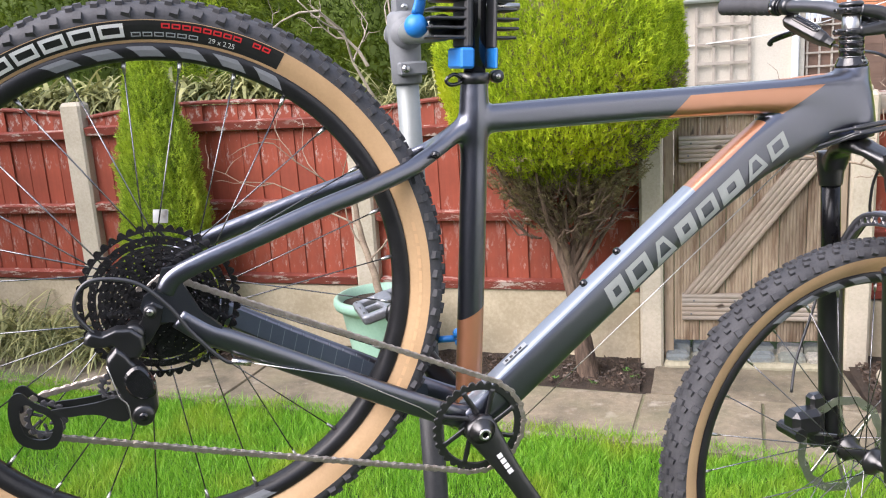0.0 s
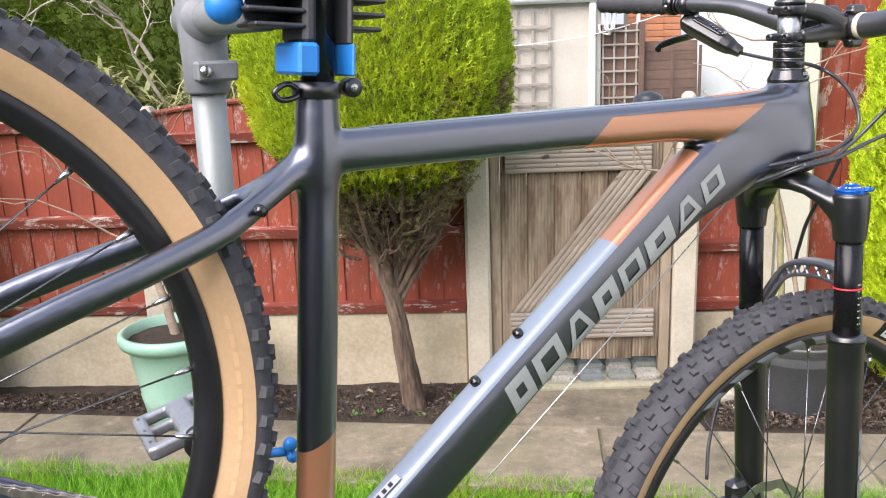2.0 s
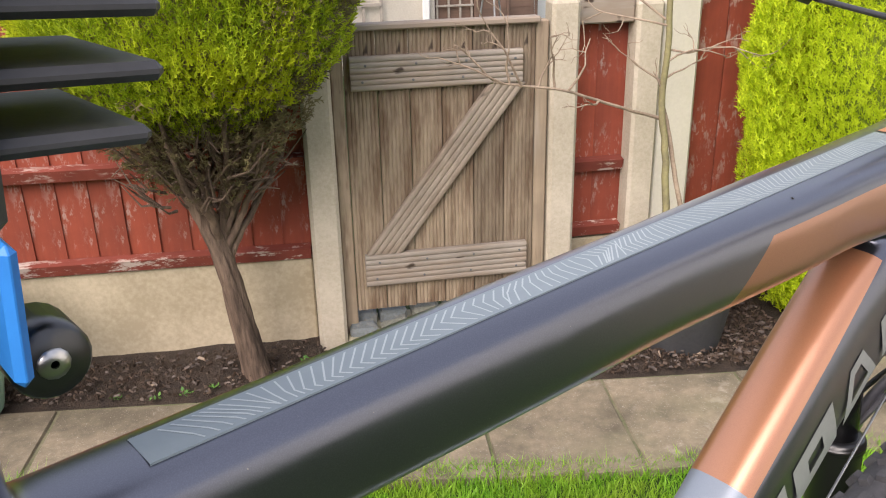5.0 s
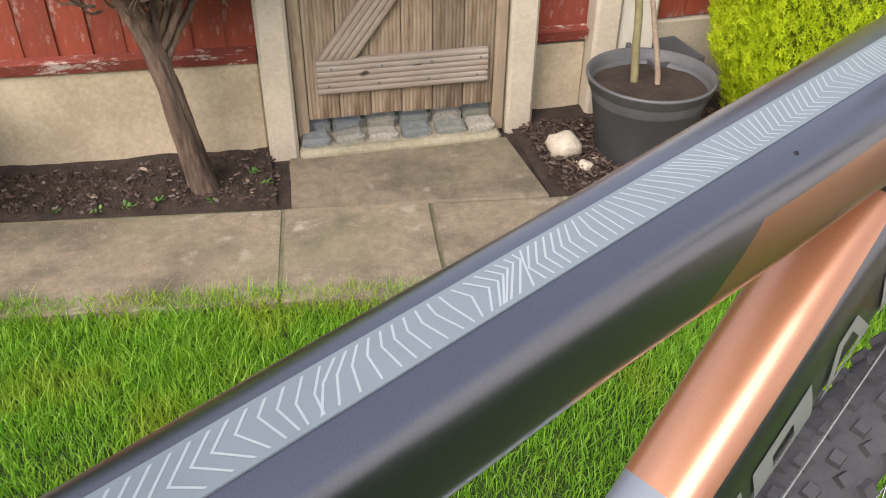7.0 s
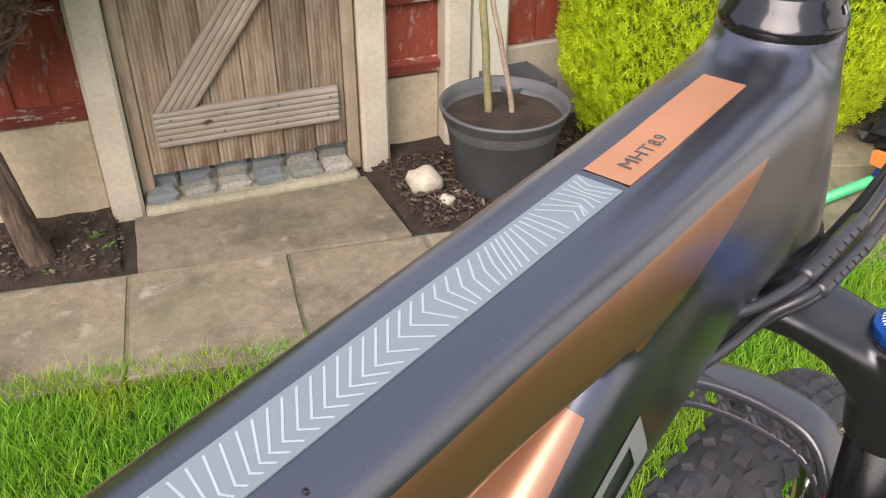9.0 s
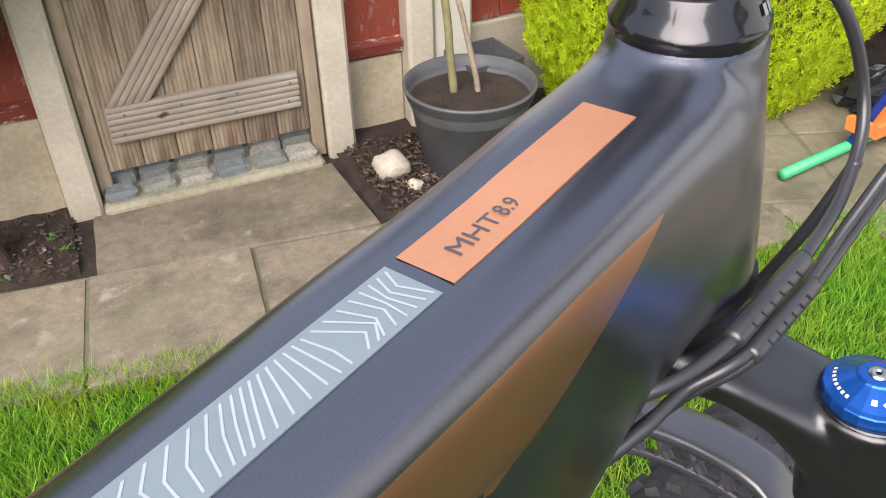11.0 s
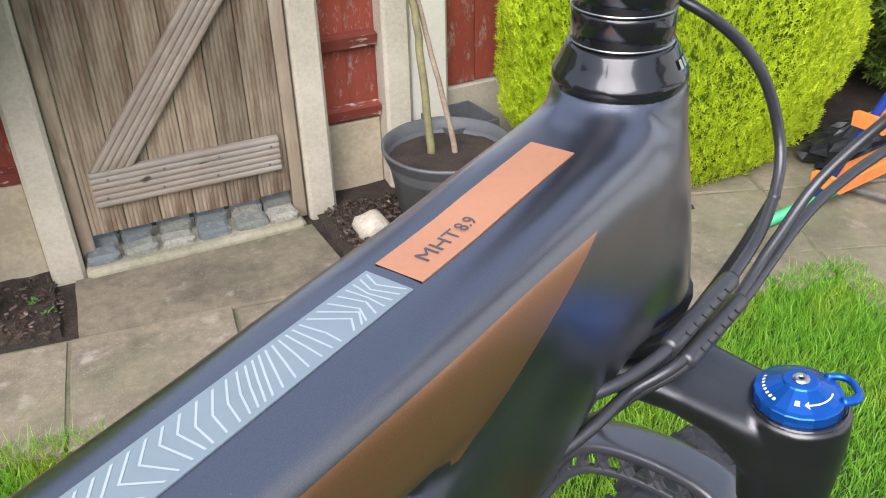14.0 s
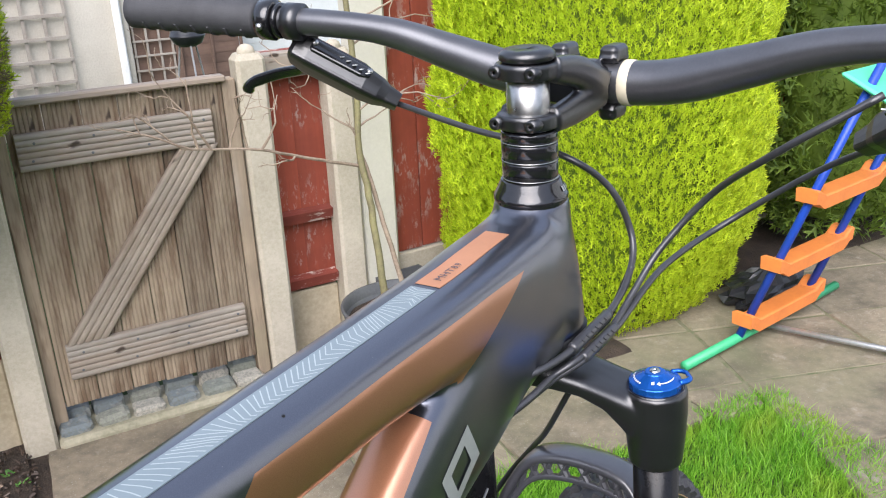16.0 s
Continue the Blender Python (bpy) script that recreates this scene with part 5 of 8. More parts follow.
FORK = DOWN @ Matrix.Translation((0.660, 0, 1.42)) @ pose(0, 0, 0, 0, 0, -1.8) @ pose(0, 0, 0, -3.0, 0, 0) @ Matrix.Translation((-0.660, 0, -1.42))      # fork and wheel lean in the clamp


def bpart(name, shape, material, label="", parent=None, smooth=True, extra=None, steer=None):
    base = steer or DOWN
    m = base @ extra if extra is not None and parent is None else base if parent is None else extra
    return part(name, shape, material, parent or bike, label, at=m, smooth=smooth)


def blended(parent, tubes, more, spots, looks, voxel=0.0021):
    """Welds tubes into one skin with soft fillets at the joints, then hands each stretch of skin to its tube."""
    ob = new("weld", mesh_of("weld", *join(*[t[0] for t in tubes.values()], *more)))
    md = ob.modifiers.new("skin", "REMESH")
    md.mode, md.voxel_size = "VOXEL", voxel
    me = bpy.data.meshes.new_from_object(ob.evaluated_get(bpy.context.evaluated_depsgraph_get()))
    bpy.data.objects.remove(ob)
    n = len(me.vertices)
    co = np.empty(n * 3)
    me.vertices.foreach_get("co", co)
    co = co.reshape(n, 3)
    ed = np.empty(len(me.edges) * 2, dtype=np.int64)
    me.edges.foreach_get("vertices", ed)
    ed = ed.reshape(-1, 2)
    quads = np.array([tuple(p.vertices) if len(p.vertices) == 4 else (*p.vertices, p.vertices[-1]) for p in me.polygons])
    weight = np.zeros(n)
    for c, size, top in spots:
        d = (co - np.array(c)) / np.array(size)
        w = np.exp(-1.2 * (d[:, 0] ** 2 + d[:, 2] ** 2)) * np.clip((top - co[:, 2]) / 0.012, 0, 1)
        weight = np.maximum(weight, w)
    count = np.bincount(ed.ravel(), minlength=n).astype(float)
    for k in range(70):
        f = 0.5 if k < 6 else 0.5 * weight
        acc = np.empty((n, 3))
        for j in range(3):
            acc[:, j] = np.bincount(ed[:, 0], co[ed[:, 1], j], n) + np.bincount(ed[:, 1], co[ed[:, 0], j], n)
        co += (acc / count[:, None] - co) * (f if np.isscalar(f) else f[:, None])
    p = co[quads]
    fn = np.cross(p[:, 2] - p[:, 0], p[:, 3] - p[:, 1])
    vn = np.zeros((n, 3))
    for j in range(4):
        for i in range(3):
            vn[:, i] += np.bincount(quads[:, j], fn[:, i], n)
    vn /= np.maximum(np.linalg.norm(vn, axis=1), 1e-12)[:, None]
    mid = p.mean(axis=1)
    names, score = list(tubes), []
    for t in tubes.values():
        pts = np.array([tuple(q) for q in t[1]])
        fine = np.concatenate([pts[:-1] + (pts[1:] - pts[:-1]) * k / 4 for k in range(4)] + [pts[-1:]])
        best = np.full(len(mid), 9.0)
        for q in fine:
            best = np.minimum(best, ((mid - q) ** 2).sum(axis=1))
        score.append(np.sqrt(best) - t[2])
    crest = co[(np.abs(co[:, 1]) < 0.006) & (co[:, 0] > 0.02) & (co[:, 0] < 0.63) & (co[:, 2] > 1.40)]
    owner = np.argmin(np.array(score), axis=0)
    for k, name in enumerate(names):
        mine = quads[owner == k]
        used, back = np.unique(mine, return_inverse=True)
        faces = [tuple(dict.fromkeys(q)) for q in back.reshape(-1, 4).tolist()]
        paint, label = looks[name]
        sk = mesh_of(name, co[used].tolist(), faces, paint, True)
        sk.normals_split_custom_set_from_vertices(vn[used].tolist())
        part("seat_stay" if "stay" in name else name, sk, None, parent, label)
    at = lambda u: float(np.percentile(crest[np.abs(crest[:, 0] - u) < 0.006, 2], 70))
    return [(0.04 + 0.02 * k, at(0.04 + 0.02 * k)) for k in range(29)]


def welded(shape, voxel, passes=5):
    """One smooth skin round overlapping shapes, for forged pieces."""
    ob = new("weld", mesh_of("weld", *shape))
    md = ob.modifiers.new("skin", "REMESH")
    md.mode, md.voxel_size = "VOXEL", voxel
    sm = ob.modifiers.new("soften", "SMOOTH")
    sm.factor, sm.iterations = 0.5, passes
    me = bpy.data.meshes.new_from_object(ob.evaluated_get(bpy.context.evaluated_depsgraph_get()))
    bpy.data.objects.remove(ob)
    me.polygons.foreach_set("use_smooth", [True] * len(me.polygons))
    return me


def build_frame():
    fr = new("frame")
    fr.parent, fr.matrix_basis = bike, DOWN
    fr["label"] = "satin graphite frame with copper panels"
    side = (0, 1, 0)
    tubes = {}          # name: (shape, axis points, radius for telling whose surface is whose)
    rows = [(0.0, 0.0190, 0.021, 1.4065), (0.05, 0.0190, 0.0205, 1.407), (0.25, 0.0215, 0.0215, 1.4065), (0.42, 0.0255, 0.0235, 1.4045), (0.52, 0.0285, 0.027, 1.4015), (0.60, 0.0310, 0.0335, 1.398), (0.655, 0.0315, 0.038, 1.397)]
    us = [-0.004 + 0.659 * i / 44 for i in range(45)]
    tab = [lerp_table(rows, u) for u in us]
    axis = [(u, 0, t[2]) for u, t in zip(us, tab)]
    tubes["top_tube"] = (sweep(axis, [(t[0], t[1]) for t in tab], 40, 3.4, side), axis, 0.026)
    rows = [(0.0, 0.022, 0.029), (0.1, 0.0205, 0.032), (0.45, 0.0205, 0.0325), (0.75, 0.0220, 0.033), (0.9, 0.0265, 0.038), (1.0, 0.0315, 0.046)]
    drift = lambda z: -0.052 * (1.42 - z)          # sideways lean of the tube
    pts, rad = [], []
    for i in range(41):
        t = i / 40
        p = (DT_S - DT_D * 0.05).lerp(Vector((0.635, 0, 1.395)), t)
        bow = DT_S + DT_D * ((p - DT_S).dot(DT_D))
        bend = max(0.0, (t - 0.72) / 0.28) ** 2
        q = bow + (Vector((0.640, 0, 1.392)) - (DT_S + DT_D * ((Vector((0.640, 0, 1.392)) - DT_S).dot(DT_D)))) * bend
        deep = 0.0105 * min(1.0, max(0.0, (t - 0.5) / 0.35)) ** 1.5
        aw, bh = lerp_table(rows, t)
        q = q - DT_N * deep
        pts.append(Vector((q.x, drift(q.z), q.z)))
        rad.append((aw, bh + deep))
    tubes["down_tube"] = (sweep(pts, rad, 40, 3.4, side), pts, 0.033)
    st = smooth_path([(0.012, 0, 1.468), (0.003, 0, 1.33), (-0.008, 0, 1.19), (-0.020, 0, 1.05), (-0.027, 0, 0.97)], 8)
    tubes["seat_tube"] = (sweep(st, [0.0198 + 0.003 * max(0, 1 - abs(p.z - 1.405) / 0.05) for p in st], 32), st, 0.021)
    ax = lambda z: 0.652 + (1.44 - z) * 0.055
    ht = [(1.441, 0.0250), (1.436, 0.0262), (1.42, 0.0275), (1.40, 0.0310), (1.37, 0.0345), (1.345, 0.0362), (1.334, 0.0355)]
    axis = [(ax(z), 0, z) for z, _ in ht]
    tubes["head_tube"] = (sweep(axis, [r for _, r in ht], 36), axis, 0.036)
    for s, name in ((-1, "seat_stay"), (1, "seat_stay_left")):
        p = smooth_path([(0.0, s * 0.006, 1.402), (-0.040, s * 0.0145, 1.379), (-0.070, s * 0.0245, 1.364), (-0.105, s * 0.037, 1.349), (-0.167, s * 0.0485, 1.330), (-0.233, s * 0.056, 1.312), (-0.318, s * 0.064, 1.285), (-0.395, s * 0.070, 1.261), (-0.424, s * 0.071, 1.248), (-0.437, s * 0.071, 1.230)], 5)
        tubes[name] = (sweep(p, [(0.0100, 0.0125)] * len(p), 20, 2.4, side), p, 0.012)
    mono = [(0.004, 0, 1.406), (-0.025, 0, 1.389), (-0.048, 0, 1.3755), (-0.066, 0, 1.3655)]
    g = [(0.480, 1.381, 0.016, 0.006), (0.51, 1.380, 0.020, 0.012), (0.55, 1.378, 0.024, 0.022), (0.61, 1.377, 0.028, 0.034)]
    axis = [(u, 0, z) for u, z, _, _ in g]
    tubes["gusset"] = (sweep(axis, [(p, q) for _, _, p, q in g], 24, 2.6, side), axis, 0.016)
    more = [sweep(mono, [(0.015, 0.017), (0.015, 0.013), (0.017, 0.0115), (0.012, 0.007)], 20, 2.6, side)]
    spots = [((0.615, 0, 1.385), (0.075, 1, 0.055), 1.434), ((-0.03, 0, 1.385), (0.065, 1, 0.05), 1.445)]
    rows_top = blended(fr, tubes, more, spots, {"gusset": (GUSSET_PAINT, ""), "top_tube": (TT_PAINT, "graphite top tube with a copper band"), "down_tube": (DT_PAINT, "graphite down tube with ice-grey and copper upper face"), "seat_tube": (ST_PAINT, "graphite seat tube with a copper foot"), "head_tube": (PAINT, ""), "seat_stay": (PAINT, ""), "seat_stay_left": (PAINT, "")})
    part("bottom_bracket_shell", [moved(lathe([(0.016, -0.043), (0.026, -0.043), (0.027, -0.03), (0.027, 0.03), (0.026, 0.043), (0.016, 0.043)], 28, "y"), Matrix.Translation((BB[0], 0, BB[1])))][0], PAINT, fr, smooth=True)
    for s in (-1, 1):
        p = smooth_path([(-0.030, s * 0.030, 0.968), (-0.08, s * 0.042, 0.992), (-0.16, s * 0.052, 1.037), (-0.27, s * 0.060, 1.100), (-0.36, s * 0.069, 1.153), (-0.392, s * 0.071, 1.170), (-0.424, s * 0.071, 1.196)], 6)
        n = len(p) - 1
        part("chain_stay", sweep(p, [(0.009, 0.0178 - 0.004 * (i / n) if s < 0 else 0.024 - 0.0095 * (i / n)) for i in range(n + 1)], 20, 2.6, side), PAINT, fr, smooth=True)
        if s > 0:          # patterned guard on the inner face of the far stay
            v, f, lines, lf = [], [], [], []
            for i, q in enumerate(p[6:25]):
                for h in (-0.0165, 0.0165):
                    v.append((q.x, q.y - 0.0098, q.z + h * 0.93))
                if i:
                    f.append((2 * i - 2, 2 * i, 2 * i + 1, 2 * i - 1))
                if 5 < i < 16:
                    for half in (-0.005, 0.004):
                        k = len(lines)
                        lines += [(q.x + half, q.y - 0.0101, q.z - 0.014), (q.x + half + 0.001, q.y - 0.0101, q.z - 0.014), (q.x + half + 0.009, q.y - 0.0101, q.z + 0.013), (q.x + half + 0.008, q.y - 0.0101, q.z + 0.013)]
                        lf.append((k, k + 1, k + 2, k + 3))
            part("stay_guard", (v, f), surf("blue_grey_guard", (0.075, 0.095, 0.125), (0.06, 0.08, 0.105), 30, 300, (0.4, 0.5), 0.05), fr, "blue-grey patterned chain stay guard")
            part("guard_pattern", (lines, lf), STRIP, fr, "fine pale slanted lines")
        outline = [(-0.436, 1.262), (-0.415, 1.264), (-0.413, 1.24), (-0.395, 1.20), (-0.372, 1.178), (-0.378, 1.156), (-0.405, 1.163), (-0.43, 1.192), (-0.462, 1.197), (-0.468, 1.215), (-0.462, 1.230), (-0.446, 1.238)]
        m = len(outline)
        v = [(u, y, z) for y in (s * 0.066, s * 0.076) for u, z in outline]
        f = [tuple(range(m)), tuple(range(m, 2 * m))[::-1]] + [(i, (i + 1) % m, m + (i + 1) % m, m + i) for i in range(m)]
        part("dropout", (v, f), PAINT, fr)
    # bottle-cage bolts
    for l in (0.2030, 0.2745):
        b = moved(lathe([(0.001, 0.0065), (0.0035, 0.0065), (0.0035, 0.0052), (0.0055, 0.005), (0.006, 0.002), (0.006, -0.004)], 16), Matrix.Translation(DT_S + DT_D * l + DT_N * 0.0335 + Vector((0, drift(DT_S.z + DT_D.z * l), 0))) @ DT_N.to_track_quat("Z", "Y").to_matrix().to_4x4())
        part("bottle_bolt", b, GLOSSBLACK, fr, "black hex bottle-cage bolt", smooth=True)
    b = moved(lathe([(0.001, 0.008), (0.005, 0.008), (0.0055, 0.0), (0.0055, -0.004)], 14), Matrix.Translation((-0.062, -0.034, 1.3665)) @ pose(0, 0, 0, 90, 0, 0))
    part("stay_bolt", b, GLOSSBLACK, fr, "small black frame bolt", smooth=True)
    part("port_plug", moved(lathe([(0.0004, 0.0005), (0.0008, 0.0004), (0.0010, -0.002)], 10), Matrix.Translation((0.372, -0.0155, 1.4262))), BLACKMARK, fr)

    # the printed strip on the top tube
    z_of = lambda u: lerp_table(rows_top, u)[0]
    def ribbon(u0, u1, half, lift, k=24):
        v, f = [], []
        for i in range(k + 1):
            u = u0 + (u1 - u0) * i / k
            for w, dz in ((-half(u), -0.003), (-half(u), 0.0), (0.0, 0.0), (half(u), 0.0), (half(u), -0.003)):
                v.append((u, w - 0.0008, z_of(u) + lift + dz))
            if i:
                b = 5 * i
                f += [(b - 5 + j, b + j, b + j + 1, b - 4 + j) for j in range(4)]
        return v, f
    hw = lambda u: 0.0071 + 0.0012 * (u / 0.6)
    part("top_strip", ribbon(0.062, 0.5085, hw, 0.0002), STRIP, fr, "ice-grey strip with fine white chevron lines")
    part("model_panel", ribbon(0.5125, 0.599, hw, 0.0002, 6), ORANGE, fr, "copper panel with dark lettering")
    # from the upper edge of the strip: length along it, run to the knee, the knee's place across, run to the lower edge (mm)
    wave = [(205, -6.7, 0.2, -12.5), (222, -2.7, 0.3, -3.1), (235, -1.0, 0.3, 0.4), (246, 3.6, 0.1, -2.2), (262, 0.8, 0.6, -10.5), (270, -7.0, -0.1, -6.8),
            (282, -5.5, 0.0, -6.0), (295, -0.8, 0.0, -1.6), (310, 4.0, -0.3, 5.6), (324, 6.9, -0.45, 8.6), (332, 9.4, -0.6, 10.8), (341, 4.9, 0.0, 9.6), (351, 0.6, 0.0, 1.6),
            (369, -5.1, -0.7, -3.6), (385, -8.5, -0.5, -5.6), (414, -9.9, -0.4, -5.0), (428, -7.0, 0.1, -1.2), (438, -4.1, 0.4, -3.0), (450, -5.9, 0.0, -7.7), (465, -4.4, 0.0, -8.6),
            (479, 0.3, -0.15, 0.4), (484, 7.0, -0.46, 3.2), (492, 2.7, -0.26, -0.3), (506, -2.4, 0.2, 0.4)]
    gaps = [(205, 3.2), (240, 4.0), (268, 3.0), (292, 2.9), (318, 3.8), (331, 2.5), (342, 4.8), (365, 4.2), (420, 4.3), (445, 4.8), (464, 2.2), (478, 2.5), (486, 4.2), (500, 3.0), (509, 2.6)]
    v, f = [], []
    u = 0.070
    while u < 0.5095:
        key = 1000 * (u if u > 0.205 else u + 0.25)
        knee, across, right = lerp_table(wave, key)
        h = 0.82 * hw(u)
        line = [(u, h), (u + knee / 1000, across * h), (u + right / 1000, -h)]
        t = 0.00030
        for (p, q), (c, d) in zip(line, line[1:]):
            n = len(v)
            slant = math.hypot(c - p, d - q) / max(abs(d - q), 0.0008)
            for uu, ww in ((p - t * slant, q), (p + t * slant, q), (c + t * slant, d), (c - t * slant, d)):
                k = min(max(uu, 0.063), 0.508)
                v.append((k, ww - 0.0008, z_of(k) + 0.00032))
            f.append((n, n + 1, n + 2, n + 3))
        u += lerp_table(gaps, key)[0] / 1000
    part("chevron_pattern", (v, f), CHEVRON, fr, "white zigzag line pattern")
    for body, size, wide, at_u in (("MHT", 0.0072, 1.22, 0.5205), ("8.9", 0.0066, 0.95, 0.5394)):
        me = text_mesh(body, size, 0.00002)
        for vert in me.vertices:
            vert.co.x *= wide
        part("model_lettering", me, DARKPRINT, fr, "dark blue-grey model lettering", at=pose(at_u, -0.0046, z_of(at_u + 0.008) + 0.00035, 0, -0.6, 0))
    # the maker's mark on the down tube: eight plain slanted blocks a side
    for s in (-1, 1):
        v, f = [], []
        u = 0.2110
        for k, wd in enumerate((0.038, 0.046, 0.045, 0.039, 0.042, 0.050, 0.045, 0.039)):
            a = DT_S + DT_D * u
            fall = 0.0175 * (u - 0.211) / 0.385
            h0, h1 = -0.0220 - fall * 0.5, 0.0143 - fall
            n = len(v)
            pinch = 0.013 if k in (2, 6) else 0.0
            for t, h in ((0.0, h0), (wd - 0.002, h0), (wd + 0.004 - pinch, h1), (0.007 + pinch, h1)):
                p = a + DT_D * t + DT_N * h
                v.append((p.x, 0.0, p.z))
            mid = [Vector(q) for q in v[n:n + 4]]
            c = sum(mid, Vector()) / 4
            for q in mid:
                v.append(tuple(c + (q - c) * (0.36 if k in (0, 3, 5) else 0.52)))
            f += [(n, n + 1, n + 5, n + 4), (n + 1, n + 2, n + 6, n + 5), (n + 2, n + 3, n + 7, n + 6), (n + 3, n, n + 4, n + 7)]
            u += wd + 0.0055
        fine_v, fine_f = [], []
        for q in f:
            p = [Vector(v[i]) for i in q]
            m = 4
            b = len(fine_v)
            for i in range(m + 1):
                for j in range(m + 1):
                    s0 = p[0].lerp(p[1], i / m).lerp(p[3].lerp(p[2], i / m), j / m)
                    rel = s0 - DT_S
                    t = (rel.dot(DT_D) + 0.05) / 0.7793
                    deep = 0.0105 * min(1.0, max(0.0, (t - 0.5) / 0.35)) ** 1.5
                    a, bb = lerp_table(rows, t)
                    h = rel.dot(DT_N) + deep
                    w = a * max(0.0, 1 - min(1, abs(h) / (bb + deep)) ** 3.4) ** (1 / 3.4) + 0.0007
                    fine_v.append((s0.x, drift(s0.z) + s * w, s0.z))
            for i in range(m):
                for j in range(m):
                    fine_f.append((b + i * (m + 1) + j, b + (i + 1) * (m + 1) + j, b + (i + 1) * (m + 1) + j + 1, b + i * (m + 1) + j + 1))
        part("maker_mark", (fine_v, fine_f), SILVERMARK, fr, "row of plain silver-grey slanted shapes")
    a = DT_S + DT_D * 0.030 + Vector((0, drift(DT_S.z + 0.02), 0))
    v = [tuple(a + DT_D * t + DT_N * 0.0334 + Vector((0, w, 0))) for t, w in ((0, -0.012), (0.045, -0.012), (0.045, 0.0), (0, 0.0))]
    part("small_label", (v, [(0, 1, 2, 3)]), PALEMARK, fr, "small pale label")
    v, f = [], []
    for k in range(4):
        n = len(v)
        v += [tuple(a + DT_D * t + DT_N * 0.0337 + Vector((0, w, 0))) for t, w in ((0.004 + 0.009 * k, -0.010), (0.009 + 0.009 * k, -0.010), (0.009 + 0.009 * k, -0.003), (0.004 + 0.009 * k, -0.003))]
        f.append((n, n + 1, n + 2, n + 3))
    part("label_bars", (v, f), BLACKMARK, fr)


def sidewall_patch(a0, a1, r0, r1, side, lift, k=40):
    """A curved patch on a tyre's sidewall; angles in degrees, anticlockwise seen from the bike's right."""
    v, f = [], []
    for i in range(k + 1):
        a = radians(a0 + (a1 - a0) * i / k)
        for j in range(5):
            r = r0 + (r1 - r0) * j / 4
            v.append((r * math.cos(a), side * (wall_w(r) + lift), r * math.sin(a)))
        if i:
            b = 5 * i
            f += [(b - 5 + j, b + j, b + j + 1, b - 4 + j) for j in range(4)]
    return v, f


TYRE_ROWS = [(0.316, 0.011), (0.322, 0.0135), (0.330, 0.0205), (0.340, 0.0260), (0.349, 0.0287), (0.3535, 0.0287), (0.358, 0.0282), (0.364, 0.0240), (0.3685, 0.0165), (0.3712, 0.008), (0.372, 0.0)]
wall_w = lambda r: next(a[1] + (b[1] - a[1]) * (r - a[0]) / (b[0] - a[0]) for a, b in zip(TYRE_ROWS, TYRE_ROWS[1:]) if r <= b[0])


def bent_text(body, size, a0, r0, side, lift=0.0012):
    me = text_mesh(body, size, 0.0)
    for vert in me.vertices:
        x, y = vert.co.x, vert.co.y
        r = r0 + y
        a = radians(a0) - side * -1 * x / r
        vert.co = (r * math.cos(a), side * (wall_w(min(r, 0.371)) + lift), r * math.sin(a))
    return me


def tread_blocks(seed):
    """Rubber knobs round the tyre: paired centre, mid and shoulder blocks, as one joined tread."""
    r = random.Random(seed)
    verts, faces = [], []
    n = 82
    for i in range(n):
        base = 2 * math.pi * i / n
        for w, off, lx, lw, tilt, rr, hgt in ((0.0065, 0.0, 0.0085, 0.0048, 12, 0.3705, 0.0055), (-0.0065, 0.5, 0.0085, 0.0048, -12, 0.3705, 0.0055), (0.0155, 0.3, 0.0075, 0.0042, 28, 0.3675, 0.006), (-0.0155, 0.8, 0.0075, 0.0042, -28, 0.3675, 0.006), (0.0262, 0.05, 0.009, 0.0062, 58, 0.3580, 0.0060), (-0.0262, 0.55, 0.009, 0.0062, -58, 0.3580, 0.0060)):
            a = base + off * 2 * math.pi / n
            m = Matrix.Rotation(-a, 4, "Y") @ Matrix.Translation((rr, w, 0)) @ Matrix.Rotation(radians(tilt), 4, "Z") @ Matrix.Rotation(radians(r.uniform(-4, 4) + (14 if w > 0 else -14) * (abs(w) > 0.01)), 4, "X")
            k = len(verts)
            for h, s in ((-0.003, 1.12), (hgt, 0.86)):
                for y, z in ((-lw, -lx / 1.0), (lw, -lx), (lw, lx), (-lw, lx)):
                    verts.append(m @ Vector((h * 1.0, y * s * 0.95, z * s * 0.60)))
            faces += [(k + 4, k + 5, k + 6, k + 7), (k, k + 1, k + 5, k + 4), (k + 1, k + 2, k + 6, k + 5), (k + 2, k + 3, k + 7, k + 6), (k + 3, k, k + 4, k + 7)]
    return verts, faces


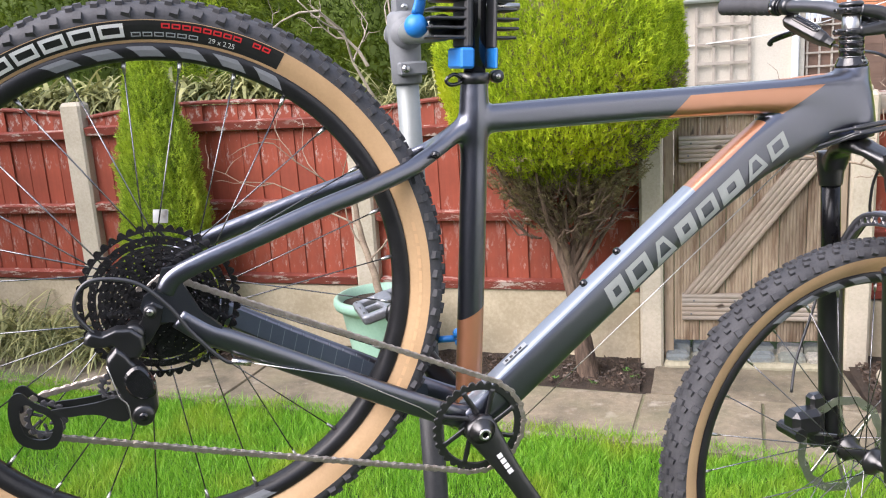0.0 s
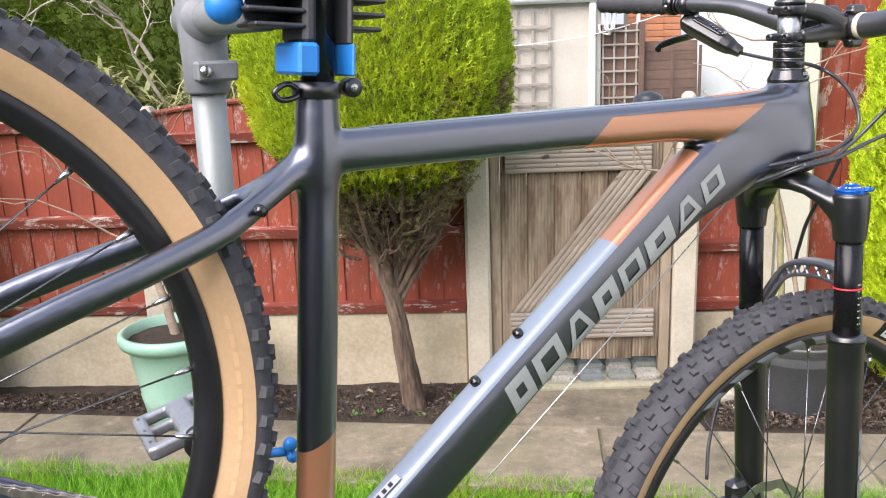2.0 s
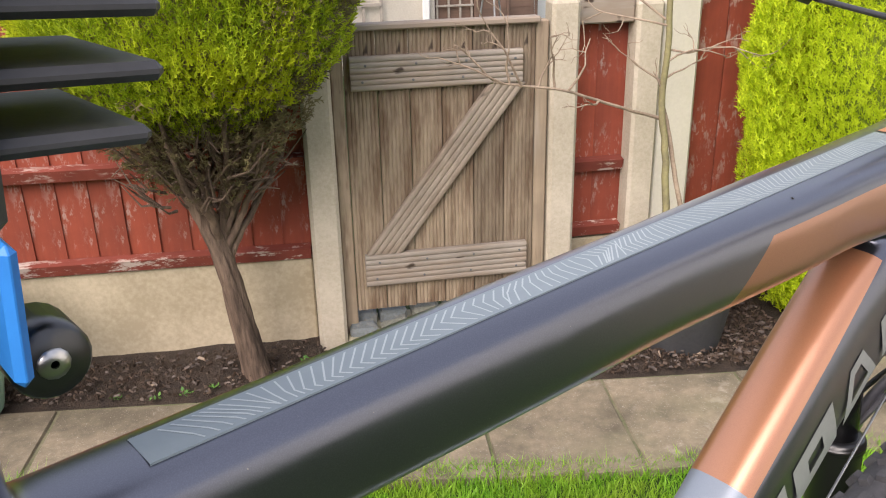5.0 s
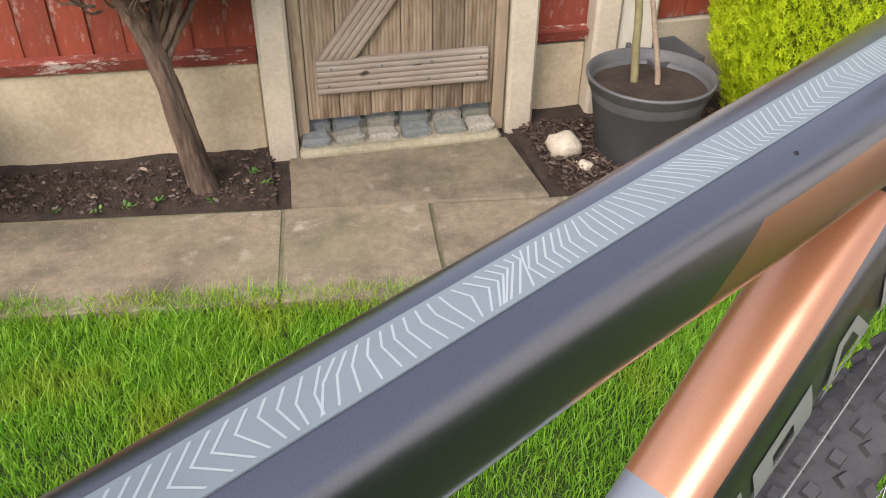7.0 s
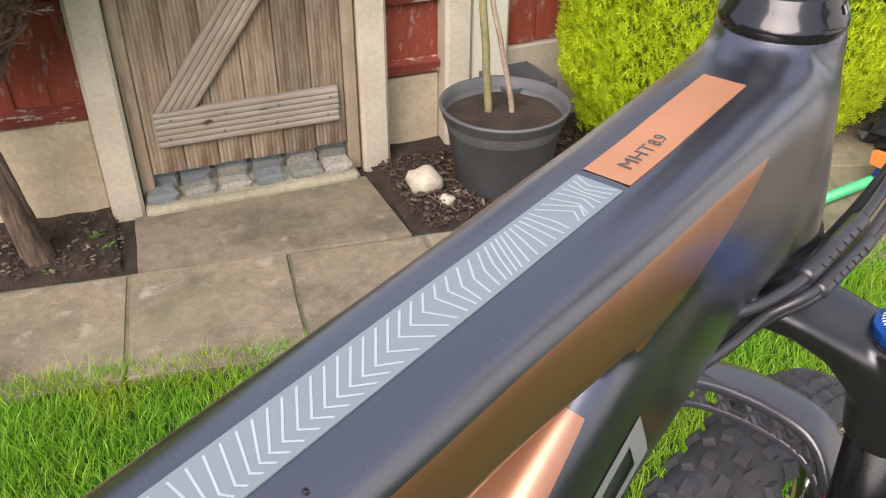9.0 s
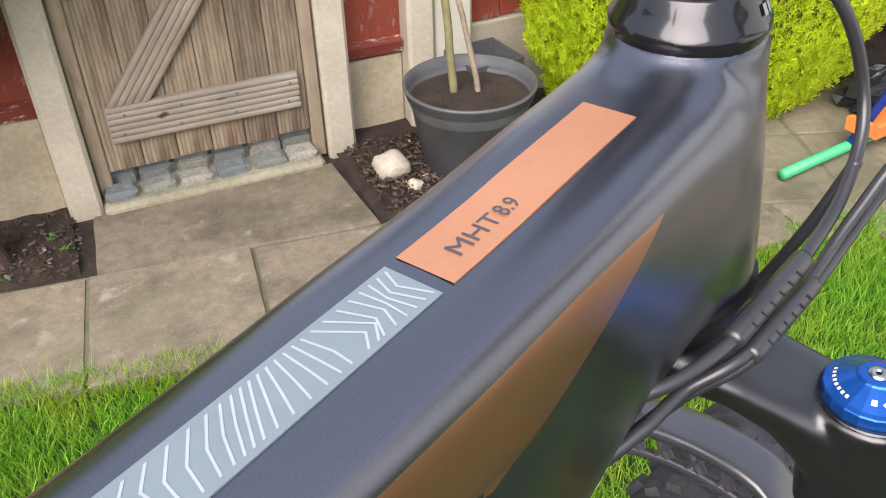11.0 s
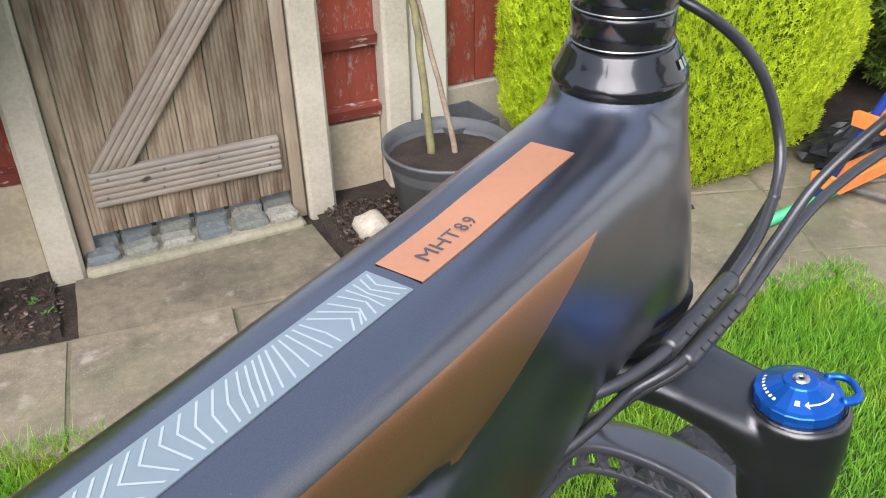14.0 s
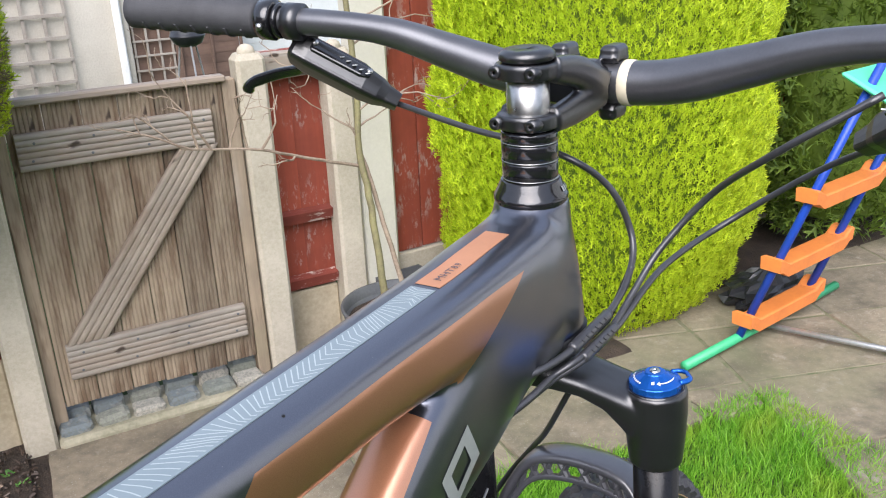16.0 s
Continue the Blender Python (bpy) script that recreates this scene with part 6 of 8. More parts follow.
def build_wheel(name, axle, label_angles, spin, hub_r, seed):
    wh = new(name)
    wh.parent, wh.matrix_basis = bike, (FORK if axle is FRONT else DOWN) @ Matrix.Translation((axle[0], 0, axle[1])) @ Matrix.Scale(1.024, 4)
    tan = [q for q in TYRE_ROWS if q[0] <= 0.349]
    tread = [q for q in TYRE_ROWS if q[0] >= 0.349]
    part("tyre", lathe([(r, w) for r, w in tread] + [(r, -w) for r, w in tread[-2::-1]], 120, "y"), RUBBER, wh, "black rubber tyre casing", smooth=True)
    part("tread", tread_blocks(seed), RUBBER, wh, "chunky dusty black tread knobs")
    for s in (-1, 1):
        part("sidewall", lathe([(r, s * w) for r, w in tan], 120, "y"), TAN, wh, "tan tyre sidewall", smooth=True)
    rim = [(0.3185, 0.0125), (0.3225, 0.0150), (0.3215, 0.0162), (0.3130, 0.0158), (0.3055, 0.0125), (0.3015, 0.006), (0.3010, 0.0)]
    part("rim", lathe(rim + [(r, -w) for r, w in rim[-2::-1]], 120, "y"), RIMBLACK, wh, "black alloy rim", smooth=True)
    for s in (-1, 1):
        v, f = [], []
        for i in range(7):
            a = radians(5.6 * i / 6)
            lean = radians(1.4)
            for r, w, sh in ((0.3058, 0.0133, -lean), (0.3130, 0.0164, 0.0), (0.3180, 0.0168, lean)):
                v.append((r * math.cos(a + sh), s * w, r * math.sin(a + sh)))
        mark = mesh_of("rim_mark", v, [(3 * i + j, 3 * i + j + 1, 3 * i + j + 4, 3 * i + j + 3) for i in range(6) for j in range(2)], RIMMARK)
        for a0 in (29, 209) if axle is REAR else (44, 224):
            for k in range(6):
                part("rim_mark", mark, RIMMARK, wh, at=Matrix.Rotation(-radians(a0 + 28 + k * 9.2), 4, "Y"))
    hub = [(0.004, -0.062), (0.009, -0.062), (0.010, -0.045), (hub_r, -0.034), (hub_r + 0.004, -0.031), (hub_r, -0.027), (0.014, -0.018), (0.0125, 0.0), (0.014, 0.018), (hub_r, 0.027), (hub_r + 0.004, 0.031), (hub_r, 0.034), (0.010, 0.045), (0.009, 0.062), (0.004, 0.062)]
    part("hub", lathe(hub, 32, "y"), SATINBLACK, wh, "black hub shell with flanges", smooth=True)
    me_s, me_n = {}, {}
    for k in range(28):
        s = 1 if k % 2 else -1
        q = 1 if (k // 2) % 2 else -1
        if (s, q) not in me_s:
            a = radians(62 * q)
            p0, p1 = Vector((hub_r * math.cos(a), s * 0.030, hub_r * math.sin(a))), Vector((0.3015, s * 0.003, 0))
            d = (p1 - p0).normalized()
            me_s[s, q] = mesh_of("spoke", *rod(p0, p1 - d * 0.012, 0.0010, 6), SPOKE, True)
            me_n[s, q] = mesh_of("nipple", *sweep([p1 - d * 0.016, p1 - d * 0.008, p1], [0.0016, 0.0026, 0.0028], 8), STEEL, True)
        m = Matrix.Rotation(-2 * math.pi * k / 28 - spin, 4, "Y")
        part("spoke", me_s[s, q], None, wh, at=m)
        part("nipple", me_n[s, q], None, wh, at=m)
    a0 = label_angles
    for s in (-1,):
        part("sidewall_band", sidewall_patch(a0, a0 - 62, 0.3260, 0.3480, s, 0.0005), BLACKMARK, wh, "black printed band on the sidewall")
        def hollow(a, b, r0, r1, edge, lift):
            da = math.degrees(edge / r0)
            return join(sidewall_patch(a, b, r0, r0 + edge, s, lift, 5), sidewall_patch(a, b, r1 - edge, r1, s, lift, 5), sidewall_patch(a, a - da, r0 + edge, r1 - edge, s, lift, 2), sidewall_patch(b + da, b, r0 + edge, r1 - edge, s, lift, 2))
        for k in range(5):
            part("white_block", hollow(a0 - 2 - k * 5.7, a0 - 6.9 - k * 5.7, 0.3292, 0.3452, 0.0042, 0.0010), WHITEMARK, wh, "plain white hollow shape on the band")
        for k in range(11):
            if k != 8:
                part("red_block", hollow(a0 - 37 - k * 2.05, a0 - 38.7 - k * 2.05, 0.3390, 0.3452, 0.0018, 0.0010), REDMARK, wh, "plain red hollow shape on the band")
        for k in range(6):
            part("grey_block", hollow(a0 - 31 - k * 2.3, a0 - 32.9 - k * 2.3, 0.3292, 0.3345, 0.0012, 0.0010), PALEMARK, wh, "plain grey hollow shape on the band")
        part("size_lettering", bent_text("29 x 2.25", 0.0086, a0 - 46.5, 0.3290, s), WHITEMARK, wh, "white tyre size lettering")
        part("fine_print", join(*[sidewall_patch(a0 - 110 - 3 * k, a0 - 112.2 - 3 * k, 0.334, 0.338, s, 0.0005, 3) for k in range(14)]), surf("embossed_sidewall_print", (0.62, 0.395, 0.21), (0.57, 0.36, 0.185)), wh, "faint embossed print bars")
    return wh


def toothed(r, teeth, depth, thick, inner, w):
    """A flat sprocket with teeth; inner: the radius of its opening."""
    v, f = [], []
    n = teeth * 4
    for i in range(n):
        a = 2 * math.pi * i / n
        k = (r - depth, r - depth * 0.15, r, r - depth * 0.3)[i % 4]
        for rr, y in ((k, w - thick / 2), (k, w + thick / 2), (inner, w + thick / 2), (inner, w - thick / 2)):
            v.append((rr * math.cos(a), y, rr * math.sin(a)))
    for i in range(n):
        j = (i + 1) % n
        for q in range(4):
            f.append((4 * i + q, 4 * j + q, 4 * j + (q + 1) % 4, 4 * i + (q + 1) % 4))
    return v, f


def arms(r0, r1, count, width, w, thick, twist=0.0):
    out = []
    for k in range(count):
        a = 2 * math.pi * k / count
        b = a + twist
        p, q = Vector((r0 * math.cos(a), w, r0 * math.sin(a))), Vector((r1 * math.cos(b), w, r1 * math.sin(b)))
        out.append(sweep([p, q], (thick / 2, width / 2), 8, 4.0, side=(0, 1, 0)))
    return join(*out)


def plate(outline, y0, y1, bevel):
    """A plate of the given (u, z) outline between two depths, its front edge chamfered."""
    m = len(outline)
    cu, cz = sum(p[0] for p in outline) / m, sum(p[1] for p in outline) / m
    size = sum(math.hypot(p[0] - cu, p[1] - cz) for p in outline) / m
    k = 1 - bevel / size
    v = [(cu + (u - cu) * k, y0, cz + (z - cz) * k) for u, z in outline] + [(u, y0 + bevel, z) for u, z in outline] + [(u, y1, z) for u, z in outline]
    f = [tuple(range(m)), tuple(range(2 * m, 3 * m))[::-1]]
    for r in (0, m):
        f += [(r + i, r + m + i, r + m + (i + 1) % m, r + (i + 1) % m) for i in range(m)]
    return v, f


def rounded(outline, passes=2):
    """Cuts the corners of a closed (u, z) outline."""
    for _ in range(passes):
        out = []
        for a, b in zip(outline, outline[1:] + outline[:1]):
            out += [(a[0] * 0.75 + b[0] * 0.25, a[1] * 0.75 + b[1] * 0.25), (a[0] * 0.25 + b[0] * 0.75, a[1] * 0.25 + b[1] * 0.75)]
        outline = out
    return outline


def build_drivetrain():
    ca = new("cassette")
    ca.parent, ca.matrix_basis = bike, DOWN @ Matrix.Translation((REAR[0] - 0.010, 0, REAR[1]))
    radii = [0.1035, 0.0875, 0.0750, 0.0665, 0.0585, 0.0515, 0.0455, 0.0400, 0.0350, 0.0305, 0.0265, 0.0235]
    for k, r in enumerate(radii):
        w = -0.030 - 0.0037 * k
        nxt = radii[k + 1] if k < 11 else 0.016
        v = toothed(r, max(11, round(r * 485)), 0.0062, 0.0019, r - 0.0098 if k < 9 else max(0.012, nxt - 0.0075), w)
        if k < 9:
            v = join(v, toothed(nxt + 0.001, 40, 0.001, 0.0019, nxt - 0.004, w), arms(nxt - 0.003, r - 0.0085, 14 if k < 3 else 10, 0.0038, w, 0.0018, 0.12 + 0.02 * k))
        part("sprocket", v, SPROCKET, ca)
        # small steel pins, added as the bright glints of the tooth edges
        pins = [rod(((r - 0.0078) * math.cos(a), w - 0.0022, (r - 0.0078) * math.sin(a)), ((r - 0.0078) * math.cos(a), w, (r - 0.0078) * math.sin(a)), 0.0011, 6) for a in [2 * math.pi * (q + 0.3 * k) / 12 for q in range(12)]]
        part("pin_ring", join(*pins), STEEL, ca)
    part("lock_ring", lathe([(0.006, -0.074), (0.018, -0.074), (0.020, -0.070), (0.020, -0.03)], 28, "y"), SATINBLACK, ca, smooth=True)
    cr = new("crankset")
    cr.parent, cr.matrix_basis = bike, DOWN @ Matrix.Translation((BB[0], 0, BB[1]))
    ring = join(toothed(0.0705, 32, 0.0055, 0.003, 0.0565, -0.052), arms(0.02, 0.058, 8, 0.008, -0.053, 0.004, 0.35))
    part("chainring", welded(ring, 0.0011, 1), SATINBLACK, cr, "black narrow-wide chainring")
    part("spindle", lathe([(0.004, -0.084), (0.0105, -0.084), (0.012, -0.080), (0.020, -0.074), (0.020, -0.05), (0.014, -0.045), (0.014, 0.05), (0.020, 0.074), (0.010, 0.084), (0.004, 0.084)], 28, "y"), SATINBLACK, cr, smooth=True)
    part("crank_bolt", lathe([(0.0045, -0.0845), (0.0050, -0.0862), (0.0085, -0.0862), (0.0092, -0.084)], 20, "y"), STEEL, cr, "bright hex crank bolt", smooth=True)
    d = Vector((0.485, 0, -0.875)).normalized()
    for s in (-1, 1):
        q = d if s < 0 else -d
        pts, rad = [], []
        for i in range(15):
            t = i / 14
            pts.append(Vector((0, s * (0.066 + 0.020 * t), 0)) + q * (0.17 * t))
            rad.append((0.0095 - 0.002 * t, 0.0245 - 0.0095 * math.sin(min(1, t * 1.5) * math.pi / 2) + (0.003 if t > 0.9 else 0)))
        pts = [pts[0] - q * 0.02, pts[0] - q * 0.012] + pts + [pts[-1] + q * 0.010, pts[-1] + q * 0.015]
        rad = [(0.005, 0.013), (0.009, 0.0225)] + rad + [(0.007, 0.011), (0.004, 0.005)]
        part("crank_arm", sweep(pts, rad, 24, 3.0, side=(0, 1, 0)), SATINBLACK, cr, "satin black crank arm", smooth=True)
    n = Vector((d.z, 0, -d.x))
    v, f = [], []
    for k in range(4):
        b = len(v)
        for t, h in ((0.040 + 0.0095 * k, -0.004), (0.0475 + 0.0095 * k, -0.004), (0.0475 + 0.0095 * k, 0.004), (0.040 + 0.0095 * k, 0.004)):
            p = d * t + n * h
            v.append((p.x, -0.0815 - 0.012 * (t - 0.04) / 0.1, p.z))
        f.append((b, b + 1, b + 2, b + 3))
    part("crank_mark", (v, f), WHITEMARK, cr, "four plain white blocks on the crank arm")
    # flat pedal on the far arm
    pd = new("pedal")
    pd.parent, pd.matrix_basis = bike, DOWN @ Matrix.Translation((BB[0] - d.x * 0.17, 0.092, BB[1] - d.z * 0.17)) @ pose(0, 0, 0, 0, -14, 0)
    part("axle", lathe([(0.004, -0.006), (0.008, -0.006), (0.008, 0.006), (0.0075, 0.09), (0.004, 0.092)], 16, "y"), STEEL, pd, smooth=True)
    cage = [box(-0.050, 0.006, -0.008, -0.036, 0.098, 0.008, 0.003), box(0.036, 0.006, -0.008, 0.050, 0.098, 0.008, 0.003), box(-0.046, 0.004, -0.008, 0.046, 0.018, 0.008, 0.003), box(-0.046, 0.088, -0.007, 0.046, 0.100, 0.007, 0.003), box(-0.013, 0.006, -0.009, 0.013, 0.098, 0.009, 0.004), box(-0.044, 0.052, -0.006, 0.044, 0.060, 0.006, 0.002)]
    part("pedal_body", welded(join(*cage), 0.0016, 4), surf("grey_alloy_pedal", (0.36, 0.37, 0.39), (0.26, 0.27, 0.285), 20, 200, (0.35, 0.5), 0.1, 0.5), pd, "grey alloy platform cage")
    pins = [moved(lathe([(0.0015, 0.0), (0.0015, 0.004), (0.0005, 0.0042)], 6), Matrix.Translation((x, y, 0.007))) for x in (-0.043, 0.043) for y in (0.02, 0.05, 0.085)]
    part("pin_row", join(*pins), STEEL, pd)

    # chain: alternating plates along the run
    cx, cz = BB
    top0, top1 = Vector((REAR[0] + 0.026, 0, REAR[1] + 0.028)), Vector((cx + 0.030, 0, cz + 0.066))
    up, low = Vector((-0.513, 0, 1.117)), Vector((-0.597, 0, 1.088))
    path = [top0, top1]
    for k in range(1, 9):
        a = radians(65 - 20.5 * k)
        path.append(Vector((cx + 0.0705 * math.cos(a), 0, cz + 0.0705 * math.sin(a))))
    path.append(Vector((cx - 0.022, 0, cz - 0.0675)))
    path.append(low + Vector((0.002, 0, -0.030)))
    for k in range(1, 7):
        a = radians(-85 - 30 * k)
        path.append(low + Vector((0.028 * math.cos(a), 0, 0.028 * math.sin(a))))
    path += [up + Vector((0.006, 0, 0.012)), up + Vector((0.026, 0, 0.004)), up + Vector((0.03, 0, 0.03)), Vector((REAR[0] - 0.036, 0, REAR[1] - 0.01)), Vector((REAR[0] - 0.032, 0, REAR[1] + 0.02)), Vector((REAR[0] - 0.005, 0, REAR[1] + 0.0385)), top0]
    wy = lambda p: -0.052 - 0.004 * max(0.0, min(1.0, (cx - p.x) / 0.4))
    links, carry, k = [], 0.0, 0
    for a, b in zip(path, path[1:]):
        l = (b - a).length
        t = carry
        while t < l:
            p = a.lerp(b, t / l)
            d = (b - a) / l
            y = wy(p)
            for s in (-1, 1):
                o = s * (0.0030 if k % 2 else 0.0021)
                q = p + d * 0.0127
                links.append(sweep([(p.x - d.x * .003, y + o, p.z - d.z * .003), (p.x + d.x * .0005, y + o, p.z + d.z * .0005), (p.lerp(q, .5).x, y + o, p.lerp(q, .5).z), (q.x - d.x * .0005, y + o, q.z - d.z * .0005), (q.x + d.x * .003, y + o, q.z + d.z * .003)], [(0.0006, 0.002), (0.0006, 0.0042), (0.0006, 0.003), (0.0006, 0.0042), (0.0006, 0.002)], 8, 4.0, side=(0, 1, 0)))
            links.append(rod((p.x, y - 0.0038, p.z), (p.x, y + 0.0038, p.z), 0.0034, 8))
            t += 0.0127
            k += 1
        carry = t - l
    bpart("chain", join(*links), CHAINSTEEL, "dull brownish steel chain", smooth=False)

    rd = new("rear_derailleur")
    rd.parent, rd.matrix_basis = bike, DOWN
    rd["label"] = "black long-cage rear derailleur"
    Y = -0.088
    def knob(u, z, r, y0, y1, mat, name, lab=""):
        part(name, moved(lathe([(0.001, y0), (r * 0.8, y0), (r, y0 + 0.002), (r, y1), (0.001, y1)], 22, "y"), Matrix.Translation((u, 0, z))), mat, rd, lab, smooth=True)
    knob(-0.456, 1.212, 0.0085, Y, Y + 0.02, SATINBLACK, "hanger_bolt", "black hanger bolt with hex socket")
    knob(-0.456, 1.212, 0.0045, Y - 0.001, Y, STEEL, "bolt_socket")
    knob(-0.478, 1.187, 0.0125, Y - 0.006, Y + 0.022, SATINBLACK, "upper_pivot")
    knob(-0.478, 1.187, 0.0060, Y - 0.008, Y - 0.004, GLOSSBLACK, "pivot_bolt")
    knuckle = [(-0.534, 1.194), (-0.528, 1.199), (-0.515, 1.193), (-0.498, 1.199), (-0.479, 1.197), (-0.467, 1.186), (-0.466, 1.170), (-0.475, 1.159), (-0.486, 1.159), (-0.495, 1.169), (-0.503, 1.180), (-0.514, 1.178), (-0.528, 1.180), (-0.537, 1.186)]
    part("mounting_knuckle", welded(plate(knuckle, Y - 0.012, Y + 0.012, 0.003), 0.0012, 7), SATINBLACK, rd)
    part("hanger_plate", plate([(-0.452, 1.222), (-0.440, 1.214), (-0.446, 1.192), (-0.462, 1.170), (-0.476, 1.164), (-0.486, 1.172), (-0.484, 1.186), (-0.468, 1.200), (-0.462, 1.216)], Y + 0.008, Y + 0.016, 0.002), SATINBLACK, rd)
    body = [(-0.513, 1.164), (-0.500, 1.178), (-0.491, 1.169), (-0.484, 1.158), (-0.471, 1.143), (-0.461, 1.121), (-0.461, 1.092), (-0.470, 1.076), (-0.483, 1.071), (-0.493, 1.078), (-0.497, 1.091), (-0.501, 1.112), (-0.509, 1.134), (-0.515, 1.145)]
    part("linkage", welded(plate(body, Y - 0.018, Y + 0.010, 0.004), 0.0013, 7), SATINBLACK, rd, "broad black parallelogram body")
    part("outer_link", plate(rounded([(-0.499, 1.139), (-0.480, 1.156), (-0.466, 1.144), (-0.457, 1.114), (-0.475, 1.107), (-0.491, 1.115)]), Y - 0.0245, Y - 0.015, 0.003), GLOSSBLACK, rd, "gloss black outer link")
    v, f = [], []
    for k in range(4):
        b = len(v)
        for p, q in ((0.0, 0.0), (0.0060, 0.0018), (0.0072, -0.0030), (0.0012, -0.0048)):
            v.append((-0.4835 + 0.0015 * k + p, Y - 0.0240, 1.1375 - 0.0058 * k + q))
        f.append((b, b + 1, b + 2, b + 3))
    part("body_mark", (v, f), PALEMARK, rd, "four plain pale blocks")
    knob(-0.479, 1.087, 0.0135, Y - 0.022, Y + 0.02, SATINBLACK, "lower_pivot", "round cage clutch housing")
    knob(-0.479, 1.086, 0.006, Y - 0.024, Y - 0.020, GLOSSBLACK, "clutch_bolt")
    part("cable_tail", sweep(smooth_path([(-0.513, Y - 0.016, 1.156), (-0.504, Y - 0.022, 1.118), (-0.495, Y - 0.023, 1.104), (-0.494, Y - 0.024, 1.068)], 4), 0.0010, 6), STEEL, rd, "bare cable tail", smooth=True)
    for yy in (Y + 0.003, Y + 0.030):
        arm = plate(rounded([(-0.600, 1.106), (-0.540, 1.104), (-0.506, 1.110), (-0.492, 1.094), (-0.498, 1.074), (-0.514, 1.076), (-0.535, 1.092), (-0.584, 1.092)]), yy - 0.0014, yy + 0.0014, 0.0006)
        outline = rounded([(-0.634, 1.126), (-0.618, 1.136), (-0.606, 1.118), (-0.588, 1.108), (-0.574, 1.088), (-0.581, 1.063), (-0.594, 1.052), (-0.626, 1.062), (-0.636, 1.086)])
        m = len(outline)
        v = [(u, yy + d, z) for d in (-0.0014, 0.0014) for u, z in outline] + [(-0.604 + (u + 0.604) * 0.62, yy + d, 1.090 + (z - 1.090) * 0.62) for d in (-0.0014, 0.0014) for u, z in outline]
        f = [(i, (i + 1) % m, 2 * m + (i + 1) % m, 2 * m + i) for i in range(m)] + [(m + i, 3 * m + i, 3 * m + (i + 1) % m, m + (i + 1) % m) for i in range(m)] + [(i, m + i, m + (i + 1) % m, (i + 1) % m) for i in range(m)] + [(2 * m + i, 2 * m + (i + 1) % m, 3 * m + (i + 1) % m, 3 * m + i) for i in range(m)]
        part("cage_plate", join(arm, (v, f)), SATINBLACK, rd)
    for (u, z), r in (((-0.597, 1.088), 0.026), ((-0.513, 1.117), 0.020)):
        j = join(toothed(r, 14, 0.005, 0.004, r - 0.008, 0), arms(0.006, r - 0.006, 6, 0.004, 0, 0.003, 0.5), lathe([(0.003, -0.005), (0.008, -0.005), (0.008, 0.005), (0.003, 0.005)], 16, "y"))
        part("jockey_wheel", welded(j, 0.0009, 1), GRIPRUBBER, rd, at=Matrix.Translation((u, Y + 0.019, z)))
    bpart("shift_housing", sweep(smooth_path([(-0.522, -0.088, 1.192), (-0.540, -0.090, 1.222), (-0.535, -0.090, 1.248), (-0.514, -0.089, 1.262), (-0.468, -0.088, 1.252), (-0.434, -0.088, 1.218), (-0.408, -0.087, 1.176), (-0.374, -0.083, 1.134), (-0.356, -0.078, 1.128)], 8), 0.0026, 10), HOSE, "black gear cable housing loop")
    bpart("housing_ferrule", rod((-0.366, -0.080, 1.131), (-0.342, -0.0765, 1.123), 0.0042, 12), STEEL, "silver cable ferrule")
    bpart("gear_cable", sweep([(-0.344, -0.0765, 1.124), (-0.22, -0.068, 1.080), (-0.115, -0.060, 1.012), (-0.06, -0.040, 0.960)], 0.0009, 6), STEEL, "thin bare gear cable")
    bpart("down_tube_cable", sweep([(0.512, -0.036, 1.305), (0.28, -0.034, 1.126), (0.04, -0.030, 0.945)], 0.0008, 6), STEEL, "thin bare cable under the down tube")
    tag = box(-0.007, -0.0008, -0.010, 0.012, 0.0008, 0.008, 0.0005)
    bpart("spoke_tag", tag, WHITEMARK, "small white paper tag on a spoke", extra=Matrix.Translation((-0.434, -0.012, 1.320)) @ pose(0, 0, 0, 0, 8, 6))


